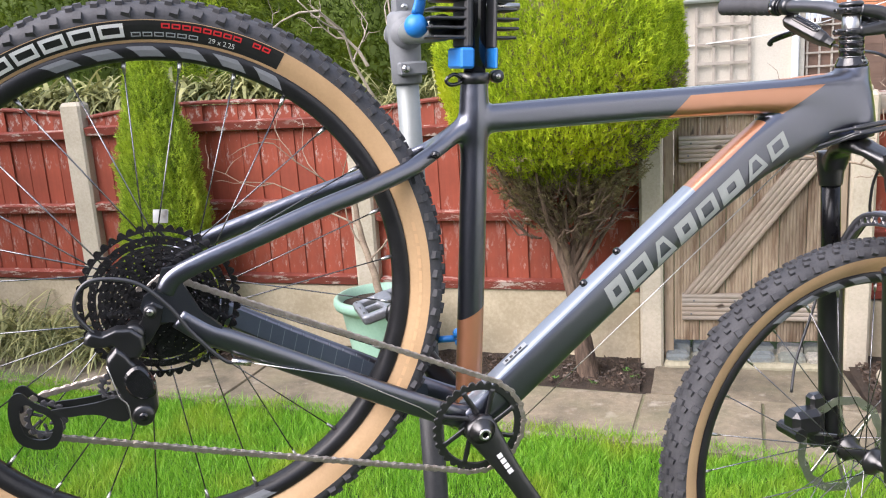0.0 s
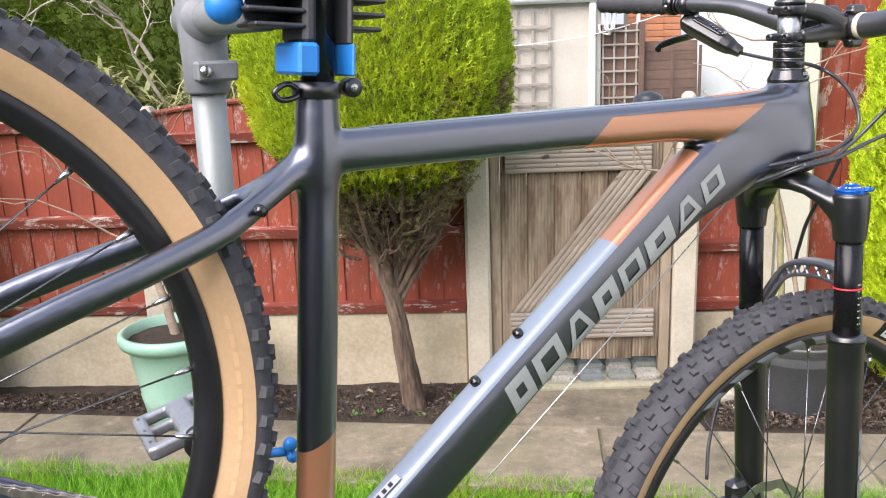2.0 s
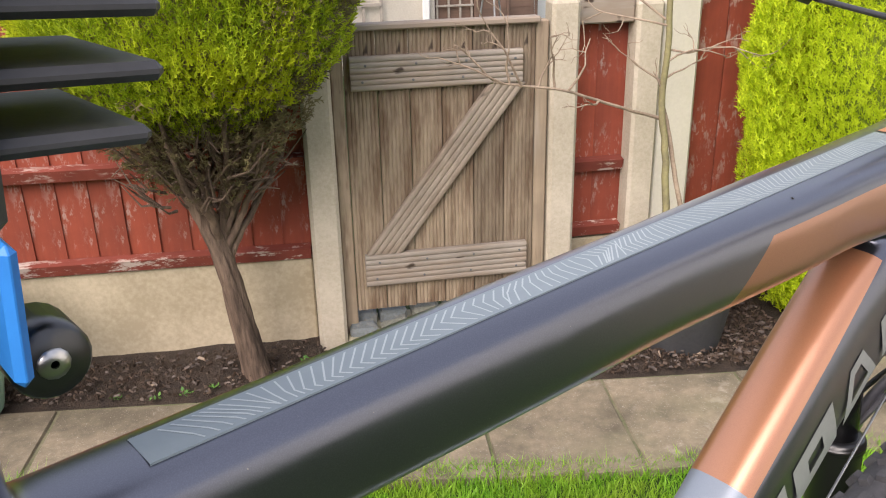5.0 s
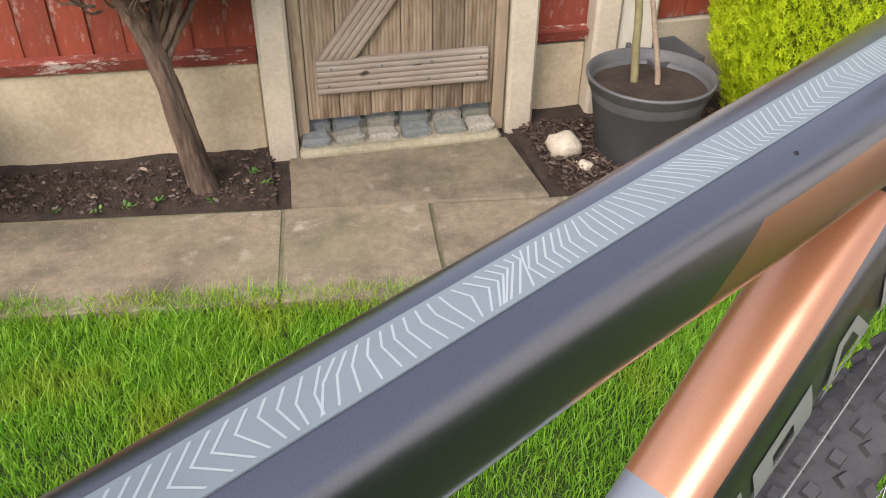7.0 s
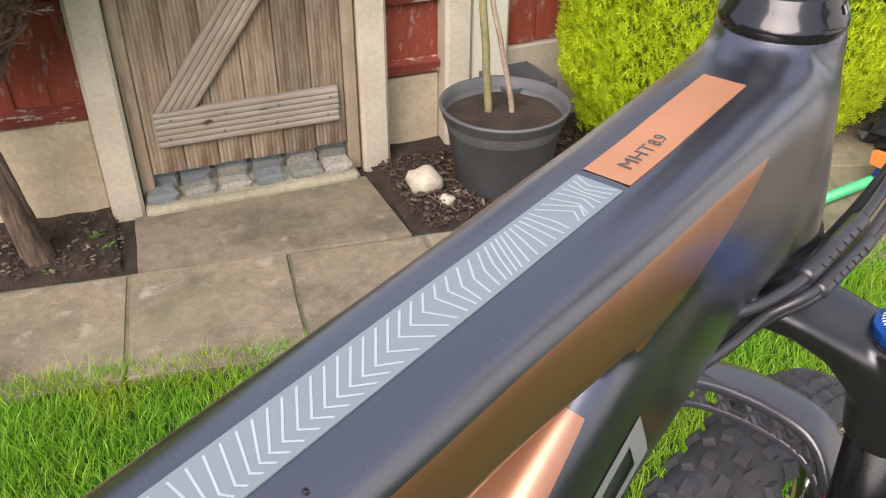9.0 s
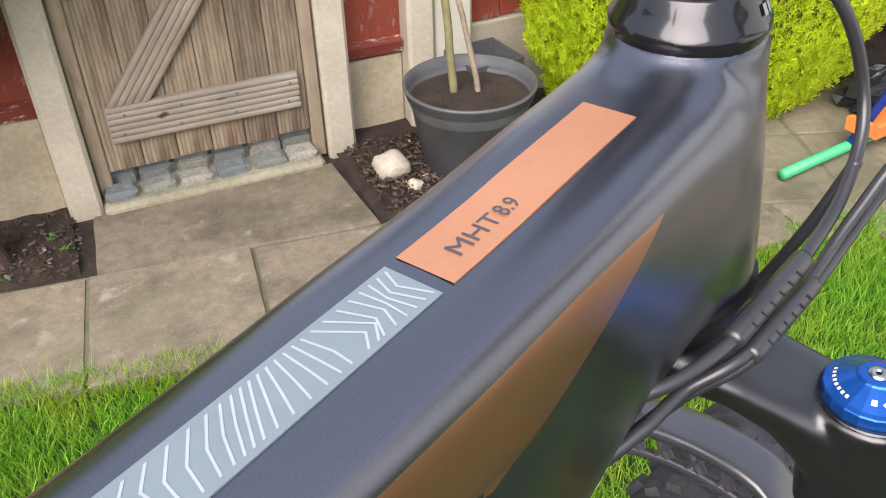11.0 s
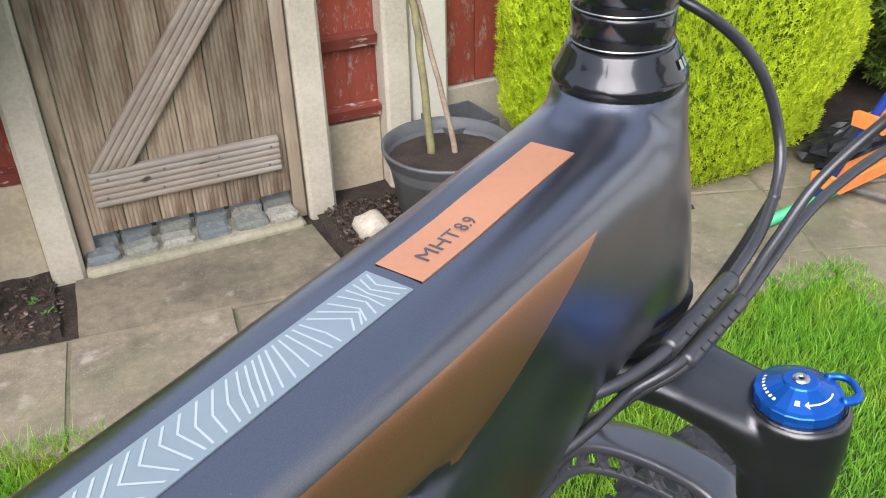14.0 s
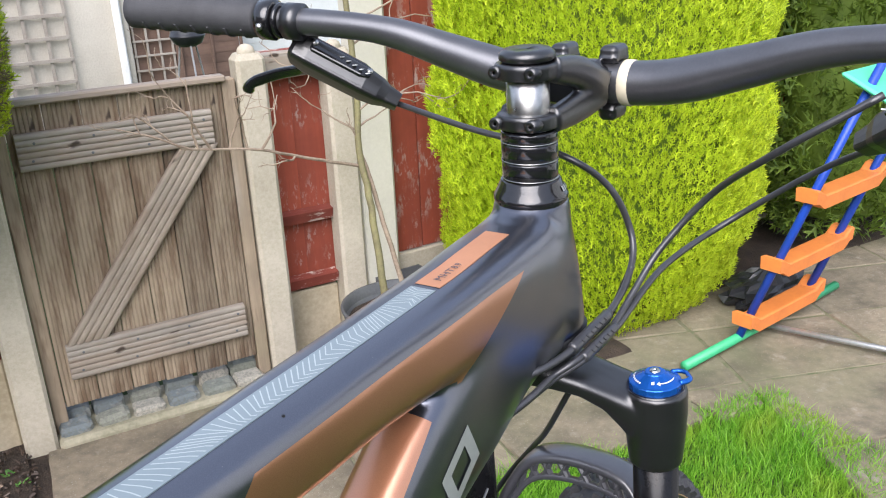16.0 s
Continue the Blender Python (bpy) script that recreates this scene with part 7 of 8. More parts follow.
def build_fork():
    fk = new("suspension_fork")
    fk.parent, fk.matrix_basis = bike, FORK
    fk["label"] = "black suspension fork with blue lockout dial"
    leg_u = lambda z: 0.677
    LW = 0.079
    # forged crown: across, centre forwards, height, half width, half depth
    rows = [(0.0, 0.6585, 1.3135, 0.0300, 0.0125), (0.018, 0.6590, 1.3105, 0.0265, 0.0100), (0.034, 0.6620, 1.3050, 0.0225, 0.0082), (0.050, 0.6680, 1.2955, 0.0212, 0.0100),
            (0.064, 0.6740, 1.2840, 0.0215, 0.0155), (0.076, 0.6770, 1.2740, 0.0200, 0.0210)]
    line = [(u, s * w, z, a, b) for s in (-1, 1) for w, u, z, a, b in (rows[::-1] if s < 0 else rows[1:])]
    forged = [sweep([(u, w, z) for u, w, z, _, _ in line], [(a, b) for _, _, _, a, b in line], 24, 3.2, side=(1, 0, 0))]
    for s in (-1, 1):
        t = [(1.2990, 0.0195), (1.2985, 0.0222), (1.2960, 0.0230), (1.28, 0.0230), (1.262, 0.0216), (1.248, 0.0202), (1.238, 0.0192)]
        forged.append(sweep([(leg_u(z), s * LW, z) for z, _ in t], [r for _, r in t], 32))
    part("crown", welded(join(*forged), 0.0015, 7), SATINBLACK, fk, "forged black fork crown flowing into its leg sockets")
    part("steerer_race", sweep([(0.6575, 0, 1.342), (0.659, 0, 1.325)], [0.034, 0.03], 24), SATINBLACK, fk, smooth=True)
    for s in (-1, 1):
        part("stanchion", rod((leg_u(1.25), s * LW, 1.25), (leg_u(1.09), s * LW, 1.09), 0.0165, 28), STANCHION, fk, "gloss black stanchion", smooth=True)
        t = [(1.118, 0.0195), (1.116, 0.0235), (1.106, 0.0240), (1.102, 0.0222), (1.05, 0.0222), (0.95, 0.0215), (0.86, 0.0205), (0.82, 0.021), (0.785, 0.021), (0.765, 0.014)]
        part("lower_leg", sweep([(leg_u(z), s * LW, z) for z, _ in t], [r for _, r in t], 26), SATINBLACK, fk, "black fork lower leg", smooth=True)
        part("wiper_ring", sweep([(leg_u(1.113), s * LW, 1.1135), (leg_u(1.109), s * LW, 1.1085)], [0.0243, 0.0243], 26), SPROCKET if s < 0 else SATINBLACK, fk, smooth=True)
        part("dropout", box(FRONT[0] - 0.018, s * LW - 0.018, FRONT[1] - 0.024, FRONT[0] + 0.022, s * LW + 0.012, FRONT[1] + 0.02, 0.008), SATINBLACK, fk)
    part("axle", lathe([(0.002, -0.1), (0.009, -0.1), (0.0075, -0.09), (0.0075, 0.09), (0.009, 0.1), (0.002, 0.1)], 20, "y"), SATINBLACK, fk, at=Matrix.Translation((FRONT[0], 0, FRONT[1])), smooth=True)
    # brace over the tyre with its ribbed rear face
    def arch(back, drop, r):
        half = [(0.686, 0.0790, 1.086, 0.3), (0.697, 0.0742, 1.122, 0.6), (0.711, 0.0600, 1.160, 1.0), (0.720, 0.0440, 1.182, 1.0), (0.7235, 0.018, 1.1895, 1.0)]
        q = smooth_path([(u - back, -w, z - drop * k) for u, w, z, k in half] + [(u - back, w, z - drop * k) for u, w, z, k in half[::-1]], 4)
        return q, sweep(q, r, 14, 3.0, side=(1, 0, 0))
    q1, s1 = arch(0.0, 0.0, (0.0140, 0.0050))
    q2, s2 = arch(0.011, 0.017, (0.0028, 0.0028))
    part("brace_arch", s1, LOWERS, fk, "black fork brace arch", smooth=True)
    part("brace_lip", s2, LOWERS, fk, smooth=True)
    ribs = []
    for i in range(5, len(q1) - 5):
        a, b = q1[i], q2[i + (1 if i % 2 else -1)]
        ribs.append(sweep([a + Vector((-0.010, 0, -0.002)), b], (0.0018, 0.0030), 8))
    part("brace_ribs", join(*ribs), LOWERS, fk, "zigzag stiffening ribs")
    top = Matrix.Translation((leg_u(1.30), -LW, 1.2985))
    part("dial_seat", moved(lathe([(0.0180, 0.0002), (0.0200, 0.0010), (0.0208, 0.0008), (0.0212, -0.0006)], 40), top), GLOSSBLACK, fk, "gloss black ring under the dial", smooth=True)
    dial = [(0.0008, 0.0122), (0.0066, 0.0122), (0.0072, 0.0119), (0.0078, 0.0112), (0.0165, 0.0062), (0.0182, 0.0056), (0.0186, 0.0050), (0.0186, 0.0006), (0.0176, 0.0)]
    part("lockout_dial", moved(lathe(dial, 20), top), BLUE, fk, "blue anodised lockout dial with a faceted cone", smooth=False)
    tip = Vector((0.61, -0.79, 0.0))
    across = Vector((0.79, 0.61, 0.0))
    ring = [Vector((0, 0, 0.0052)) + tip * a + across * b for a, b in ((0.0150, 0.0085), (0.0210, 0.0078), (0.0242, 0.0045), (0.0246, 0.0), (0.0240, -0.0045), (0.0205, -0.0078), (0.0150, -0.0085))]
    part("dial_tab", moved(sweep(smooth_path(ring, 4), (0.0016, 0.0021), 10, 2.6), top), BLUE, fk, "open blue finger loop", smooth=True)
    part("dial_screw", moved(lathe([(0.0012, 0.0124), (0.0016, 0.0131), (0.0034, 0.0131), (0.0038, 0.0120)], 16), top), STEEL, fk, smooth=True)
    # white curved arrow, padlock and a row of small print on the cone
    on_cone = lambda a, r: (r * math.cos(radians(a)), r * math.sin(radians(a)), 0.0112 - 0.0050 * (r - 0.0078) / 0.0087 + 0.00035)
    marks = []
    for k in range(12):
        marks.append([(212 + 5.5 * k, 0.0128), (217.5 + 5.5 * k, 0.0128), (217.5 + 5.5 * k, 0.0134), (212 + 5.5 * k, 0.0134)])
    marks.append([(205, 0.0131), (214, 0.0116), (212, 0.0131), (214, 0.0146)])
    marks.append([(188, 0.0118), (197, 0.0118), (197, 0.0138), (188, 0.0138)])
    marks += [[(88 + 9 * k, 0.0140), (93 + 9 * k, 0.0140), (93 + 9 * k, 0.0152), (88 + 9 * k, 0.0152)] for k in range(8)]
    v = [on_cone(a, r) for m in marks for a, r in m]
    part("dial_mark", moved((v, [tuple(range(4 * i, 4 * i + 4)) for i in range(len(marks))]), top), WHITEMARK, fk, "fine white arrow and print bars")
    part("travel_ring", moved(lathe([(0.0166, -0.0012), (0.0184, 0.0), (0.0166, 0.0012)], 28), Matrix.Translation((leg_u(1.178), -LW, 1.178))), REDMARK, fk, "red rubber travel ring", smooth=True)
    v, f = [], []
    for k in range(7):
        z = 1.185 - 0.0085 * k
        for a0, a1 in ((262, 276),) if k % 2 else ((262, 284),):
            b = len(v)
            for a, zz in ((a0, z), (a1, z), (a1, z - 0.0018), (a0, z - 0.0018)):
                v.append((leg_u(z) + 0.0167 * math.cos(radians(a)), -LW + 0.0167 * math.sin(radians(a)), zz))
            f.append((b, b + 1, b + 2, b + 3))
    part("sag_scale", (v, f), PALEMARK, fk, "pale sag scale bars on the stanchion")
    v, f = [], []
    for k in range(3):
        z = 0.99 - 0.035 * k
        b = len(v)
        for a, zz in ((255, z), (285, z), (285, z - 0.028), (255, z - 0.028)):
            v.append((leg_u(z) + 0.0224 * math.cos(radians(a + 20)), -LW + 0.0224 * math.sin(radians(a + 20)), zz))
        f.append((b, b + 1, b + 2, b + 3))
    part("leg_mark", (v, f), GREYMARK, fk, "faint grey blocks on the lower leg")
    # disc brake on the far side
    rot = new("brake_rotor")
    rot.parent, rot.matrix_basis = bike, FORK @ Matrix.Translation((FRONT[0], 0.050, FRONT[1]))
    v, f = [], []
    n = 96
    for i in range(n):
        a = 2 * math.pi * i / n
        for r, y in ((0.090 + 0.0012 * math.sin(12 * a), -0.0009), (0.090 + 0.0012 * math.sin(12 * a), 0.0009), (0.075 + 0.002 * math.sin(12 * a), 0.0009), (0.075 + 0.002 * math.sin(12 * a), -0.0009)):
            v.append((r * math.cos(a), y, r * math.sin(a)))
    f = [(4 * i + q, 4 * ((i + 1) % n) + q, 4 * ((i + 1) % n) + (q + 1) % 4, 4 * i + (q + 1) % 4) for i in range(n) for q in range(4)]
    part("braking_ring", (v, f), STEEL, rot, "bright steel braking ring")
    part("rotor_arms", arms(0.02, 0.077, 6, 0.006, 0, 0.0018, 0.6), STEEL, rot)
    bpart("front_caliper", join(box(FRONT[0] - 0.105, 0.035, FRONT[1] + 0.030, FRONT[0] - 0.045, 0.078, FRONT[1] + 0.078, 0.010), box(FRONT[0] - 0.06, 0.05, FRONT[1] + 0.0, FRONT[0] - 0.03, 0.075, FRONT[1] + 0.10, 0.006), rod((FRONT[0] - 0.098, 0.03, FRONT[1] + 0.04), (FRONT[0] - 0.098, 0.085, FRONT[1] + 0.04), 0.012)), SATINBLACK, "black disc brake caliper", smooth=False, steer=FORK)


def build_cockpit():
    ax = lambda z: 0.652 + (1.44 - z) * 0.055
    hs = [(1.432, 0.0240), (1.4395, 0.0248), (1.4415, 0.0256), (1.4440, 0.0254), (1.4450, 0.0246), (1.4500, 0.0222), (1.4540, 0.0204), (1.4550, 0.0198)]
    bpart("headset_cover", sweep([(ax(z), 0, z) for z, _ in hs], [r for _, r in hs], 40), GLOSSBLACK, "gloss black conical headset cover")
    v, f = [], []
    for k in range(6):
        b = len(v)
        for a, z, r in ((-92 + 9 * k, 1.4465, 0.0242), (-86 + 9 * k, 1.4465, 0.0242), (-86 + 9 * k, 1.4498, 0.0226), (-92 + 9 * k, 1.4498, 0.0226)):
            v.append((ax(z) + r * math.cos(radians(a)), r * math.sin(radians(a)), z + 0.0008))
        f.append((b, b + 1, b + 2, b + 3))
    bpart("headset_mark", (v, f), SILVERMARK, "white printed blocks on the headset", smooth=False)
    z = 1.4555
    for h in (0.0122, 0.0122, 0.0075):
        bpart("spacer", sweep([(ax(z), 0, z), (ax(z), 0, z + 0.0008), (ax(z + h), 0, z + h - 0.0008), (ax(z + h), 0, z + h)], [0.0182, 0.0190, 0.0190, 0.0182], 32), GLOSSBLACK, "gloss black spacer")
        # thin bright ring that draws the glint along the black chamfer
        bpart("spacer_edge", sweep([(ax(z), 0, z - 0.0003), (ax(z), 0, z + 0.0003)], [0.0193, 0.0193], 32), STEEL, "thin steel ring for the glint on the spacer's bevel")
        z += h + 0.0004
    bpart("steerer", rod((ax(1.46), 0, 1.46), (ax(1.535), 0, 1.535), 0.0143, 28), STEEL, "silver steerer tube")
    bpart("top_cap", sweep([(ax(1.5335), 0, 1.5335), (ax(1.535), 0, 1.535), (ax(1.5385), 0, 1.5385), (ax(1.541), 0, 1.541), (ax(1.5405), 0, 1.5405)], [0.0165, 0.0182, 0.0182, 0.0150, 0.001], 30), SATINBLACK, "black headset top cap")
    bar_c = Vector((0.742, 0, 1.505))
    stem = []
    for z0, z1 in ((1.4895, 1.4995), (1.522, 1.5325)):
        stem.append(sweep([(ax(z0), 0, z0), (ax(z0), 0, z0 + 0.001), (ax(z1), 0, z1 - 0.001), (ax(z1), 0, z1)], [0.0195, 0.0208, 0.0208, 0.0195], 28))
    for s in (-1, 1):
        for zz in (1.4945, 1.5275):
            stem.append(sweep(smooth_path([(0.652, s * 0.0165, zz), (0.685, s * 0.0185, zz * 0.7 + 1.505 * 0.3), (0.718, s * 0.0205, 1.505)], 4), [(0.0065, 0.0085 + 0.0007 * i) for i in range(9)], 14, 2.6, side=(0, 1, 0)))
    stem.append(sweep([(0.690, 0, 1.506), (0.715, 0, 1.505), (0.73, 0, 1.505)], [(0.020, 0.008), (0.0225, 0.015), (0.024, 0.018)], 20, 3.0, side=(0, 1, 0)))
    for s in (-1, 1):
        stem.append(moved(lathe([(0.0162, -0.0075), (0.0215, -0.0075), (0.0225, -0.006), (0.0225, 0.006), (0.0215, 0.0075), (0.0162, 0.0075)], 26, "y"), Matrix.Translation((bar_c.x, s * 0.0195, bar_c.z))))
    for s in (-1, 1):
        for q in (-1, 1):
            z0, z1 = sorted((bar_c.z + q * 0.014, bar_c.z + q * 0.027))
            stem.append(box(bar_c.x - 0.011, s * 0.0195 - 0.0072, z0, bar_c.x + 0.013, s * 0.0195 + 0.0072, z1, 0.003))
    bpart("stem", welded(join(*stem), 0.0011, 4), SATINBLACK, "black forged stem with open sides", steer=BARS)
    for s in (-1, 1):
        for zz in (1.4945, 1.5275):
            bpart("stem_bolt", moved(lathe([(0.0012, 0.0095), (0.0022, 0.010), (0.0042, 0.010), (0.0045, 0.0), (0.0045, -0.006)], 12, "x"), Matrix.Translation((0.6375, s * 0.013, zz)) @ pose(0, 0, 0, 0, 0, 180)), SATINBLACK, steer=BARS)
    half = [(0.742, 0.0, 1.505), (0.742, 0.035, 1.505), (0.741, 0.07, 1.509), (0.735, 0.115, 1.5215), (0.725, 0.165, 1.5365), (0.713, 0.215, 1.5435), (0.694, 0.30, 1.549), (0.669, 0.414, 1.557)]
    pts = smooth_path([(u, -w, z) for u, w, z in half[::-1]] + half[1:], 6)
    rad = [0.0159 - 0.0048 * min(1, max(0, (abs(p.y) - 0.085) / 0.10)) for p in pts]
    bpart("handlebar", sweep(pts, rad, 28), BAR, "matt graphite riser handlebar", steer=BARS)
    bpart("bar_ring", moved(lathe([(0.0158, -0.004), (0.0166, -0.003), (0.0166, 0.003), (0.0158, 0.004)], 26, "y"), Matrix.Translation((0.742, -0.0325, 1.505))), surf("cream_paper", (0.62, 0.56, 0.42), (0.55, 0.49, 0.36)), "cream paper ring beside the stem", steer=BARS)
    dirg = (Vector(half[-1]) - Vector(half[-2])).normalized()
    for s in (-1, 1):
        end = Vector((half[-1][0], s * half[-1][1], half[-1][2]))
        d = Vector((dirg.x, s * dirg.y, dirg.z))
        gp = new("grip")
        gp.parent, gp.matrix_basis = bike, BARS
        a = end - d * 0.132
        core = [(0.0, 0.0145), (0.003, 0.0158), (0.126, 0.0162), (0.132, 0.0168), (0.1335, 0.0150), (0.1345, 0.006)]
        part("sleeve", sweep([a + d * t for t, _ in core], [r for _, r in core], 28), GRIPRUBBER, gp, "black knurled rubber grip", smooth=True)
        ridges = []
        side = d.cross(Vector((0, 0, 1))).normalized()
        for k in range(7):
            t = a + d * (0.012 + 0.017 * k)
            up = Vector((0, 0, 1))
            arc = [t + (side * math.cos(q) + up * math.sin(q)) * 0.0162 for q in [radians(-150 + 20 * i) for i in range(7)]]
            ridges.append(sweep(arc, 0.0012, 6))
        part("ridges", join(*ridges), GRIPRUBBER, gp)
        for t0, t1, r in ((-0.016, -0.002, 0.0172), (-0.022, -0.0175, 0.0150)):
            part("lock_collar", sweep([a + d * t0, a + d * (t0 + 0.001), a + d * (t1 - 0.001), a + d * t1], [r * 0.92, r, r, r * 0.92], 24), GLOSSBLACK, gp, "black lock collar", smooth=True)
        part("collar_screw", rod(a + d * -0.009 + side * -0.0165 + Vector((0, 0, -0.004)), a + d * -0.009 + side * -0.0195 + Vector((0, 0, -0.004)), 0.003, 10), STEEL, gp, smooth=True)
        # brake lever: clamp, master cylinder body, blade, hose
        lv = new("brake_lever")
        lv.parent, lv.matrix_basis = bike, BARS
        lv["label"] = "black hydraulic brake lever"
        c = a - d * 0.034
        part("clamp", sweep([c - d * 0.007, c + d * 0.007], [0.0155, 0.0155], 22), SATINBLACK, lv, smooth=True)
        p0, p1 = Vector((0.712, s * 0.262, 1.522)), Vector((0.757, s * 0.187, 1.4715))
        ax_l = (p1 - p0).normalized()
        rows_l = [(-0.004, 0.0080, 0.009), (0.0, 0.0115, 0.013), (0.012, 0.0130, 0.0155), (0.066, 0.0125, 0.0150), (0.080, 0.0110, 0.0125), (0.088, 0.0085, 0.0095), (0.100, 0.0070, 0.0075)]
        part("reservoir", sweep([p0 + ax_l * t for t, _, _ in rows_l], [(m, k) for _, m, k in rows_l], 24, 5.0, side=(0.6, 0, 0.8)), SATINBLACK, lv, "tapered black master cylinder", smooth=False)
        part("bracket", sweep(smooth_path([c, c + Vector((0.014, 0, -0.006)), p0 + ax_l * 0.006], 4), [(0.009, 0.010)] * 9, 14, 3.0), SATINBLACK, lv, smooth=True)
        face = Vector((-0.45, 0, 0.9))
        face = (face - ax_l * face.dot(ax_l)).normalized()
        cap = [(0.012, 0.0060), (0.014, 0.0085), (0.060, 0.0085), (0.068, 0.0055)]
        part("reservoir_cap", sweep([p0 + ax_l * t + face * 0.0135 for t, _ in cap], [(k, 0.0030) for _, k in cap], 16, 4.0, side=tuple(ax_l.cross(face))), GLOSSBLACK, lv, "gloss black reservoir cap", smooth=False)
        for t in (0.014, 0.066):
            q = p0 + ax_l * t + face * 0.0150
            part("cap_screw", rod(q, q + face * 0.0030, 0.0026, 10), STEEL, lv, smooth=True)
        b = smooth_path([Vector((0.726, s * 0.248, 1.507)), Vector((0.738, s * 0.266, 1.501)), Vector((0.744, s * 0.290, 1.497)), Vector((0.742, s * 0.318, 1.492)), Vector((0.734, s * 0.343, 1.484)), Vector((0.735, s * 0.352, 1.476))], 4)
        part("blade", sweep(b, [(0.0035, 0.006)] * (len(b) - 5) + [(0.004, 0.005), (0.0045, 0.005), (0.005, 0.0055), (0.0055, 0.006), (0.0045, 0.005)], 14, 2.5), GLOSSBLACK, lv, "curved black lever blade", smooth=True)
        part("pivot_bolt", rod((0.726, s * 0.246, 1.498), (0.728, s * 0.246, 1.515), 0.0055, 12), STEEL, lv, smooth=True)
        bars = []
        for k in range(5):
            o = Vector((0.732 + 0.0015 * k, s * (0.222 - 0.0055 * k), 1.5085 - 0.0035 * k))
            bars.append(box(-0.0018, -0.0016, 0, 0.0018, 0.0016, 0.0004, 0.0001))
            bars[-1] = moved(bars[-1], Matrix.Translation(o + Vector((-0.006, 0, 0.006))))
        part("lever_mark", join(*bars), WHITEMARK, lv, "small white print bars")
    # hoses and cables
    runs = [
        ("rear_brake_hose", [(0.766, 0.181, 1.471), (0.738, 0.095, 1.462), (0.716, 0.010, 1.455), (0.733, -0.026, 1.428), (0.738, -0.044, 1.388), (0.712, -0.050, 1.364), (0.6775, -0.048, 1.3505), (0.650, -0.045, 1.3475), (0.625, -0.042, 1.345), (0.600, -0.033, 1.341), (0.580, -0.018, 1.337)], 0.0026),
        ("gear_housing", [(0.690, -0.205, 1.515), (0.690, -0.150, 1.476), (0.742, -0.100, 1.428), (0.732, -0.068, 1.385), (0.705, -0.057, 1.358), (0.676, -0.0525, 1.3435), (0.630, -0.0470, 1.3385), (0.610, -0.0345, 1.3300), (0.590, -0.0290, 1.3245), (0.572, -0.0220, 1.3190), (0.550, -0.0140, 1.3125), (0.522, -0.0090, 1.3050)], 0.0025),
        ("dropper_housing", [(0.740, -0.240, 1.490), (0.800, -0.170, 1.442), (0.808, -0.100, 1.387), (0.748, -0.066, 1.364), (0.678, -0.0545, 1.3410), (0.632, -0.0485, 1.3360), (0.611, -0.0345, 1.3270), (0.590, -0.0255, 1.3200), (0.570, -0.0160, 1.3125), (0.550, -0.0060, 1.3050)], 0.0025),
        ("front_brake_hose", [(0.722, -0.050, 1.372), (0.713, -0.040, 1.340), (0.711, -0.024, 1.300), (0.706, -0.002, 1.250), (0.720, 0.020, 1.207), (0.739, 0.043, 1.172), (0.736, 0.070, 1.130), (0.706, 0.1035, 1.06), (0.670, 0.100, 0.98), (0.630, 0.084, 0.91), (0.608, 0.066, 0.86)], 0.0026)]
    for name, p, r in runs:
        bpart(name, sweep(smooth_path(p, 8), r, 10), HOSE, "black cable housing curving past the head tube")
    for a, b in (((0.6785, -0.0482, 1.3508), (0.625, -0.0420, 1.3450)), ((0.677, -0.0536, 1.3423), (0.630, -0.0478, 1.3372))):
        a, b = Vector(a), Vector(b)
        sleeve = bpart("cable_sleeve", sweep([a, a.lerp(b, 0.04), a.lerp(b, 0.96), b], [0.0034, 0.0042, 0.0042, 0.0035], 16), HOSE, "black rubber cable sleeve")
        d, out = (b - a).normalized(), Vector((-0.45, -0.75, 0.48))
        out = (out - d * out.dot(d)).normalized()
        up = d.cross(out)
        bars = [sweep([a.lerp(b, t) + out * 0.0042 - up * 0.0013, a.lerp(b, t + 0.03) + out * 0.0042 + up * 0.0013], (0.0005, 0.0004), 6) for t in (0.2, 0.32, 0.44, 0.56, 0.68, 0.80)]
        part("sleeve_print", join(*bars), BLACKMARK, sleeve, "raised black print bars")
    bpart("cable_ferrule", rod((0.526, -0.009, 1.3062), (0.506, -0.008, 1.3000), 0.0034, 12), STEEL, "silver cable end sleeve")
    # seat post and its clamp
    bpart("seat_post", sweep([(0.0105, 0, 1.44), (0.0195, 0, 1.57), (0.0305, 0, 1.74)], [0.0155, 0.0155, 0.0155], 28), GLOSSBLACK, "black seat post gripped by the stand")
    sc = new("seat_clamp")
    sc.parent, sc.matrix_basis = bike, DOWN @ Matrix.Translation((0.008, 0, 0))
    part("collar", sweep([(0.0025, 0, 1.457), (0.0026, 0, 1.4585), (0.0036, 0, 1.4715), (0.0037, 0, 1.473)], [0.0205, 0.0225, 0.0225, 0.0205], 30), SATINBLACK, sc, "black seat clamp collar", smooth=True)
    part("clamp_nut", moved(lathe([(0.001, -0.008), (0.008, -0.008), (0.0092, -0.006), (0.0092, 0.008), (0.001, 0.008)], 20, "y"), Matrix.Translation((0.036, -0.004, 1.4655))), SATINBLACK, sc, smooth=True)
    part("clamp_bolt", moved(lathe([(0.001, -0.0088), (0.0035, -0.0088), (0.004, -0.0075)], 12, "y"), Matrix.Translation((0.036, -0.004, 1.4655))), STEEL, sc, smooth=True)
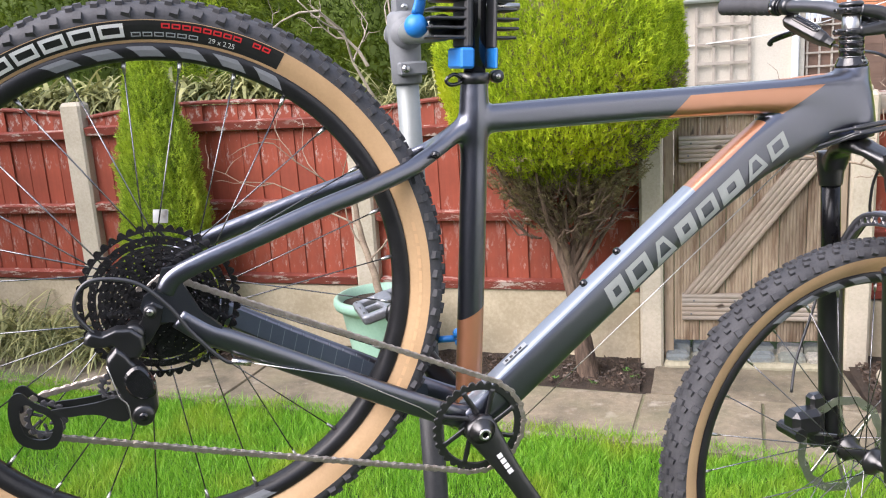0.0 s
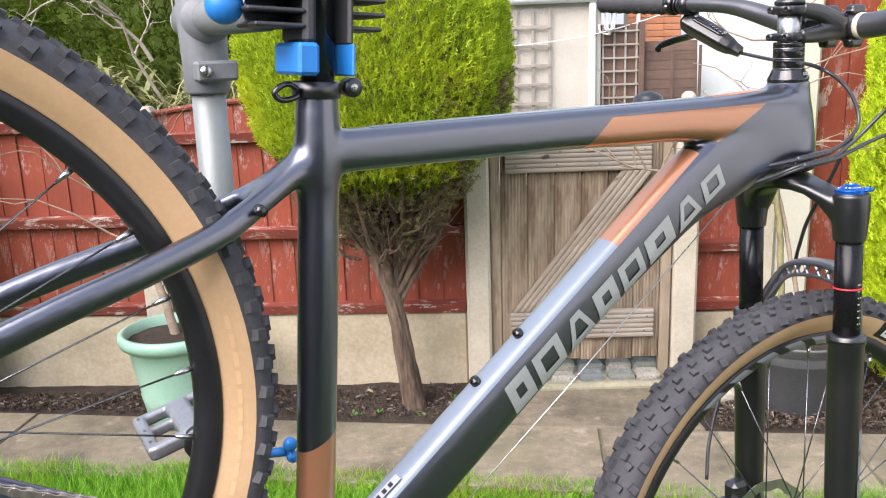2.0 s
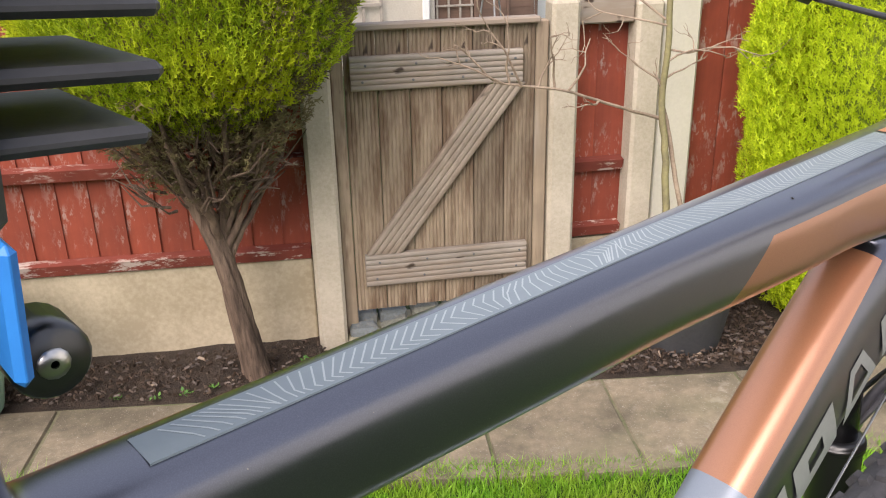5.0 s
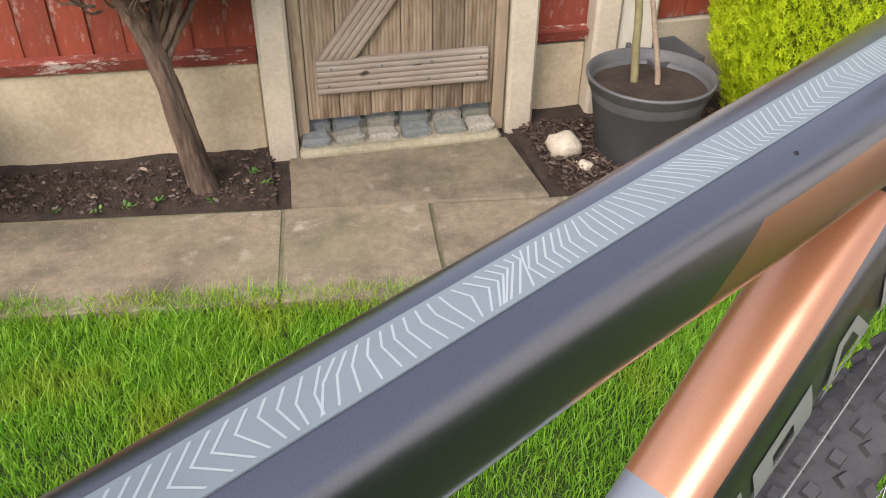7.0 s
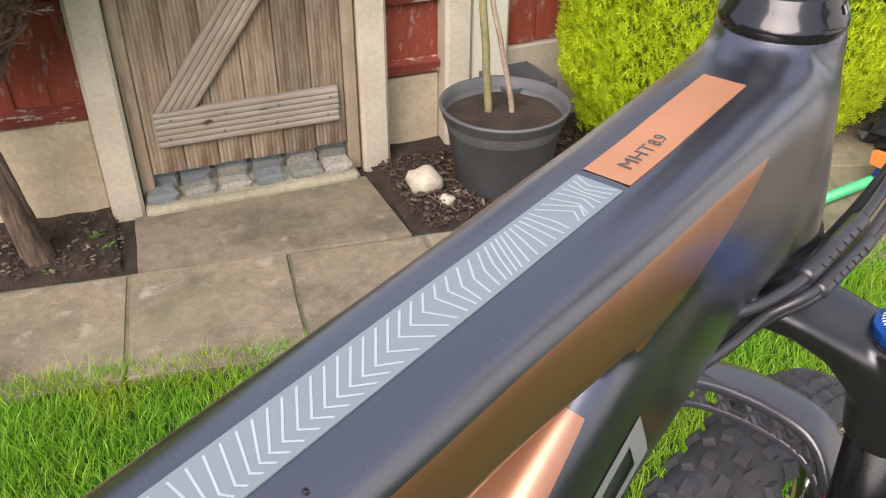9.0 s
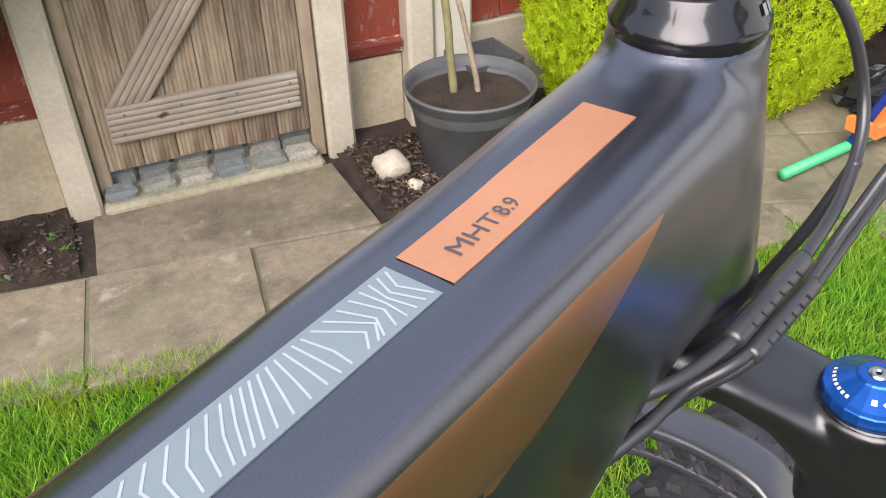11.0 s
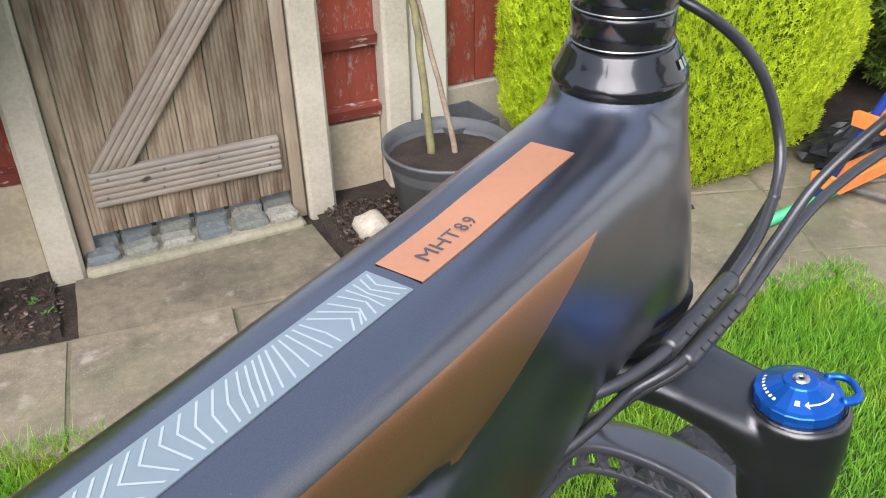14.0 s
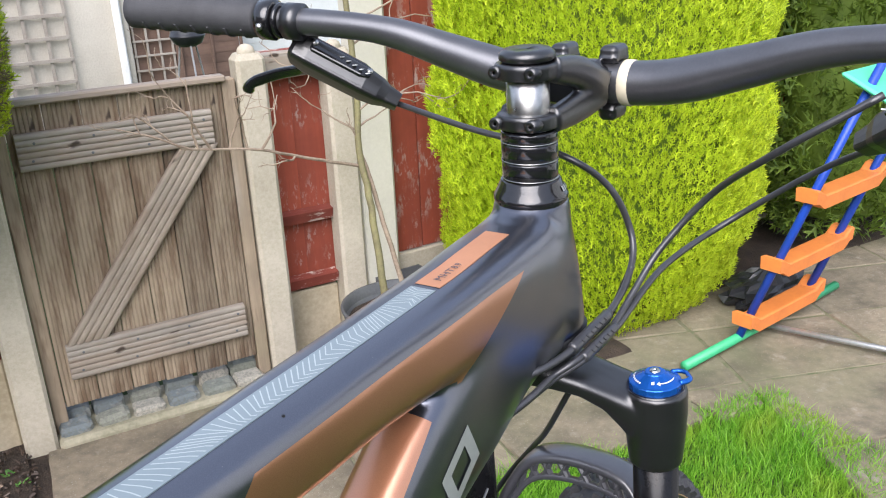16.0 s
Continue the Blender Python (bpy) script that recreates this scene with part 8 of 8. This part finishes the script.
    loop = [(-0.018, -0.012, 1.466), (-0.029, -0.015, 1.4725), (-0.039, -0.016, 1.469), (-0.042, -0.016, 1.464), (-0.037, -0.016, 1.459), (-0.027, -0.014, 1.459), (-0.018, -0.012, 1.462)]
    part("quick_release_loop", sweep(smooth_path(loop, 4), 0.0028, 8), GLOSSBLACK, sc, "black curved clamp lever", smooth=True)


build_frame()
build_wheel("rear_wheel", REAR, 121, 0.05, 0.026, 0)
build_wheel("front_wheel", FRONT, 66, 0.15, 0.020, 1)
build_drivetrain()
build_fork()
build_cockpit()


# ---- repair stand ----
def build_stand():
    cx, cy, yaw = -0.4504, 1.4114, 30.1
    e = thing("repair_stand", "silver and black bicycle repair stand with blue clamp pads", "repair stand", at=pose(cx, cy, -0.03, 0, 0, yaw))
    # own axes: x along the bike, y away from it; heights from the foot, 3 cm under the path's level
    part("lower_tube", rod((0, 0, 0), (0, 0, 1.10), 0.0215, 24), STANDBLACK, e, "black lower column", smooth=True)
    part("upper_tube", rod((0, 0, 1.05), (0, 0, 1.53), 0.0190, 28), STANDTUBE, e, "silver upper column", smooth=True)
    part("height_collar", rod((0, 0, 1.04), (0, 0, 1.11), 0.026, 24), STANDBLACK, e, smooth=True)
    part("height_lever", join(rod((0.02, -0.01, 1.04), (0.045, -0.03, 1.045), 0.006), ball(0.009, (0.05, -0.034, 1.055), 14), ball(0.008, (0.052, -0.034, 1.038), 14)), STANDBLUE, e, "small blue height lever", smooth=True)
    za = 1.567
    tj = [(1.486, 0.0230), (1.489, 0.0250), (1.52, 0.0255), (1.560, 0.0265), (1.595, 0.0262), (1.602, 0.020)]
    part("tee_socket", sweep([(0, 0, z) for z, _ in tj], [r for _, r in tj], 28), STANDGREY, e, "grey plastic tee socket", smooth=True)
    part("socket_bolt_block", box(-0.020, -0.038, 1.500, 0.026, -0.018, 1.522, 0.003), STANDGREY, e)
    part("socket_bolt", moved(lathe([(0.001, -0.003), (0.006, -0.003), (0.007, 0.004)], 14, "y"), Matrix.Translation((-0.010, -0.039, 1.511))), STEEL, e, smooth=True)
    part("top_bolt_block", box(-0.016, -0.016, 1.594, 0.020, 0.012, 1.622, 0.003), STANDGREY, e)
    part("top_bolt", moved(lathe([(0.001, -0.003), (0.005, -0.003), (0.006, 0.004)], 14, "y"), Matrix.Translation((0.0, -0.017, 1.608))), STEEL, e, smooth=True)
    gx, gy = 0.049, -0.233          # the gripped seat post
    aim = Vector((gx - 0.045, gy + 0.02, 0)).normalized()
    run = lambda t, z=za: aim * t + Vector((0, 0, z))
    part("arm_tube", rod(run(-0.03), run(0.215), 0.0185, 28), STANDTUBE, e, "short silver clamp arm", smooth=True)
    part("arm_end_cap", sweep([run(-0.062), run(-0.058), run(-0.028)], [0.012, 0.0200, 0.0205], 24), surf("pale_grey_cap", (0.5, 0.5, 0.48), (0.44, 0.44, 0.42), 9, 80), e, "pale grey end cap", smooth=True)
    part("arm_collar", rod(run(-0.030), run(0.034), 0.0258, 28), STANDGREY, e, smooth=True)
    kp = Vector((-0.039, -0.232, 1.571))
    part("clamp_knob", ball(0.0165, tuple(kp), 24), STANDBLUE, e, "round blue clamp knob", smooth=True)
    part("knob_lever", sweep(smooth_path([kp + Vector((0.002, 0, 0.014)), kp + Vector((0.008, 0, 0.032)), kp + Vector((0.008, 0, 0.046))], 4), [(0.012, 0.0055)] * 9, 12), STANDBLUE, e, "blue cam lever", smooth=True)
    jw = new("jaws")
    jw.parent = e
    jw.matrix_basis = Matrix.Translation((gx, gy, 0.03)) @ pose(0, 0, 0, 0, 4, 0) @ Matrix.Translation((-0.108, 0, 0))
    for s, depth in ((-1, 0.052), (1, 0.028)):
        x0, x1 = sorted((s * 0.0145, s * (0.027 if s < 0 else 0.020)))
        part("jaw_back", box(x0, -0.030, 1.501, x1, 0.030, 1.598, 0.004), STANDBLACK, jw, "black ribbed jaw")
        for k in range(6):
            z = 1.516 + 0.0125 * k
            xa, xb = sorted((s * (0.025 if s < 0 else 0.018), s * (0.026 + depth * (0.85 + 0.15 * math.sin(k)))))
            part("jaw_fin", box(xa, -0.026 if s > 0 else -0.030, z - 0.0020, xb, 0.028, z + 0.0020, 0.0015), STANDBLACK, jw)
        for z0 in (1.474, 1.588):
            x0, x1 = sorted((s * 0.0150, -0.035 if s < 0 else 0.0185))
            part("jaw_pad", box(x0, -0.038, z0, x1, 0.026, z0 + 0.028, 0.003), STANDBLUE, jw, "blue rubber jaw pad")
    part("jaw_bolt", rod((-0.02, 0.006, 1.560), (0.064, 0.006, 1.560), 0.005, 14), STEEL, jw, "steel clamp bolt", smooth=True)


build_stand()
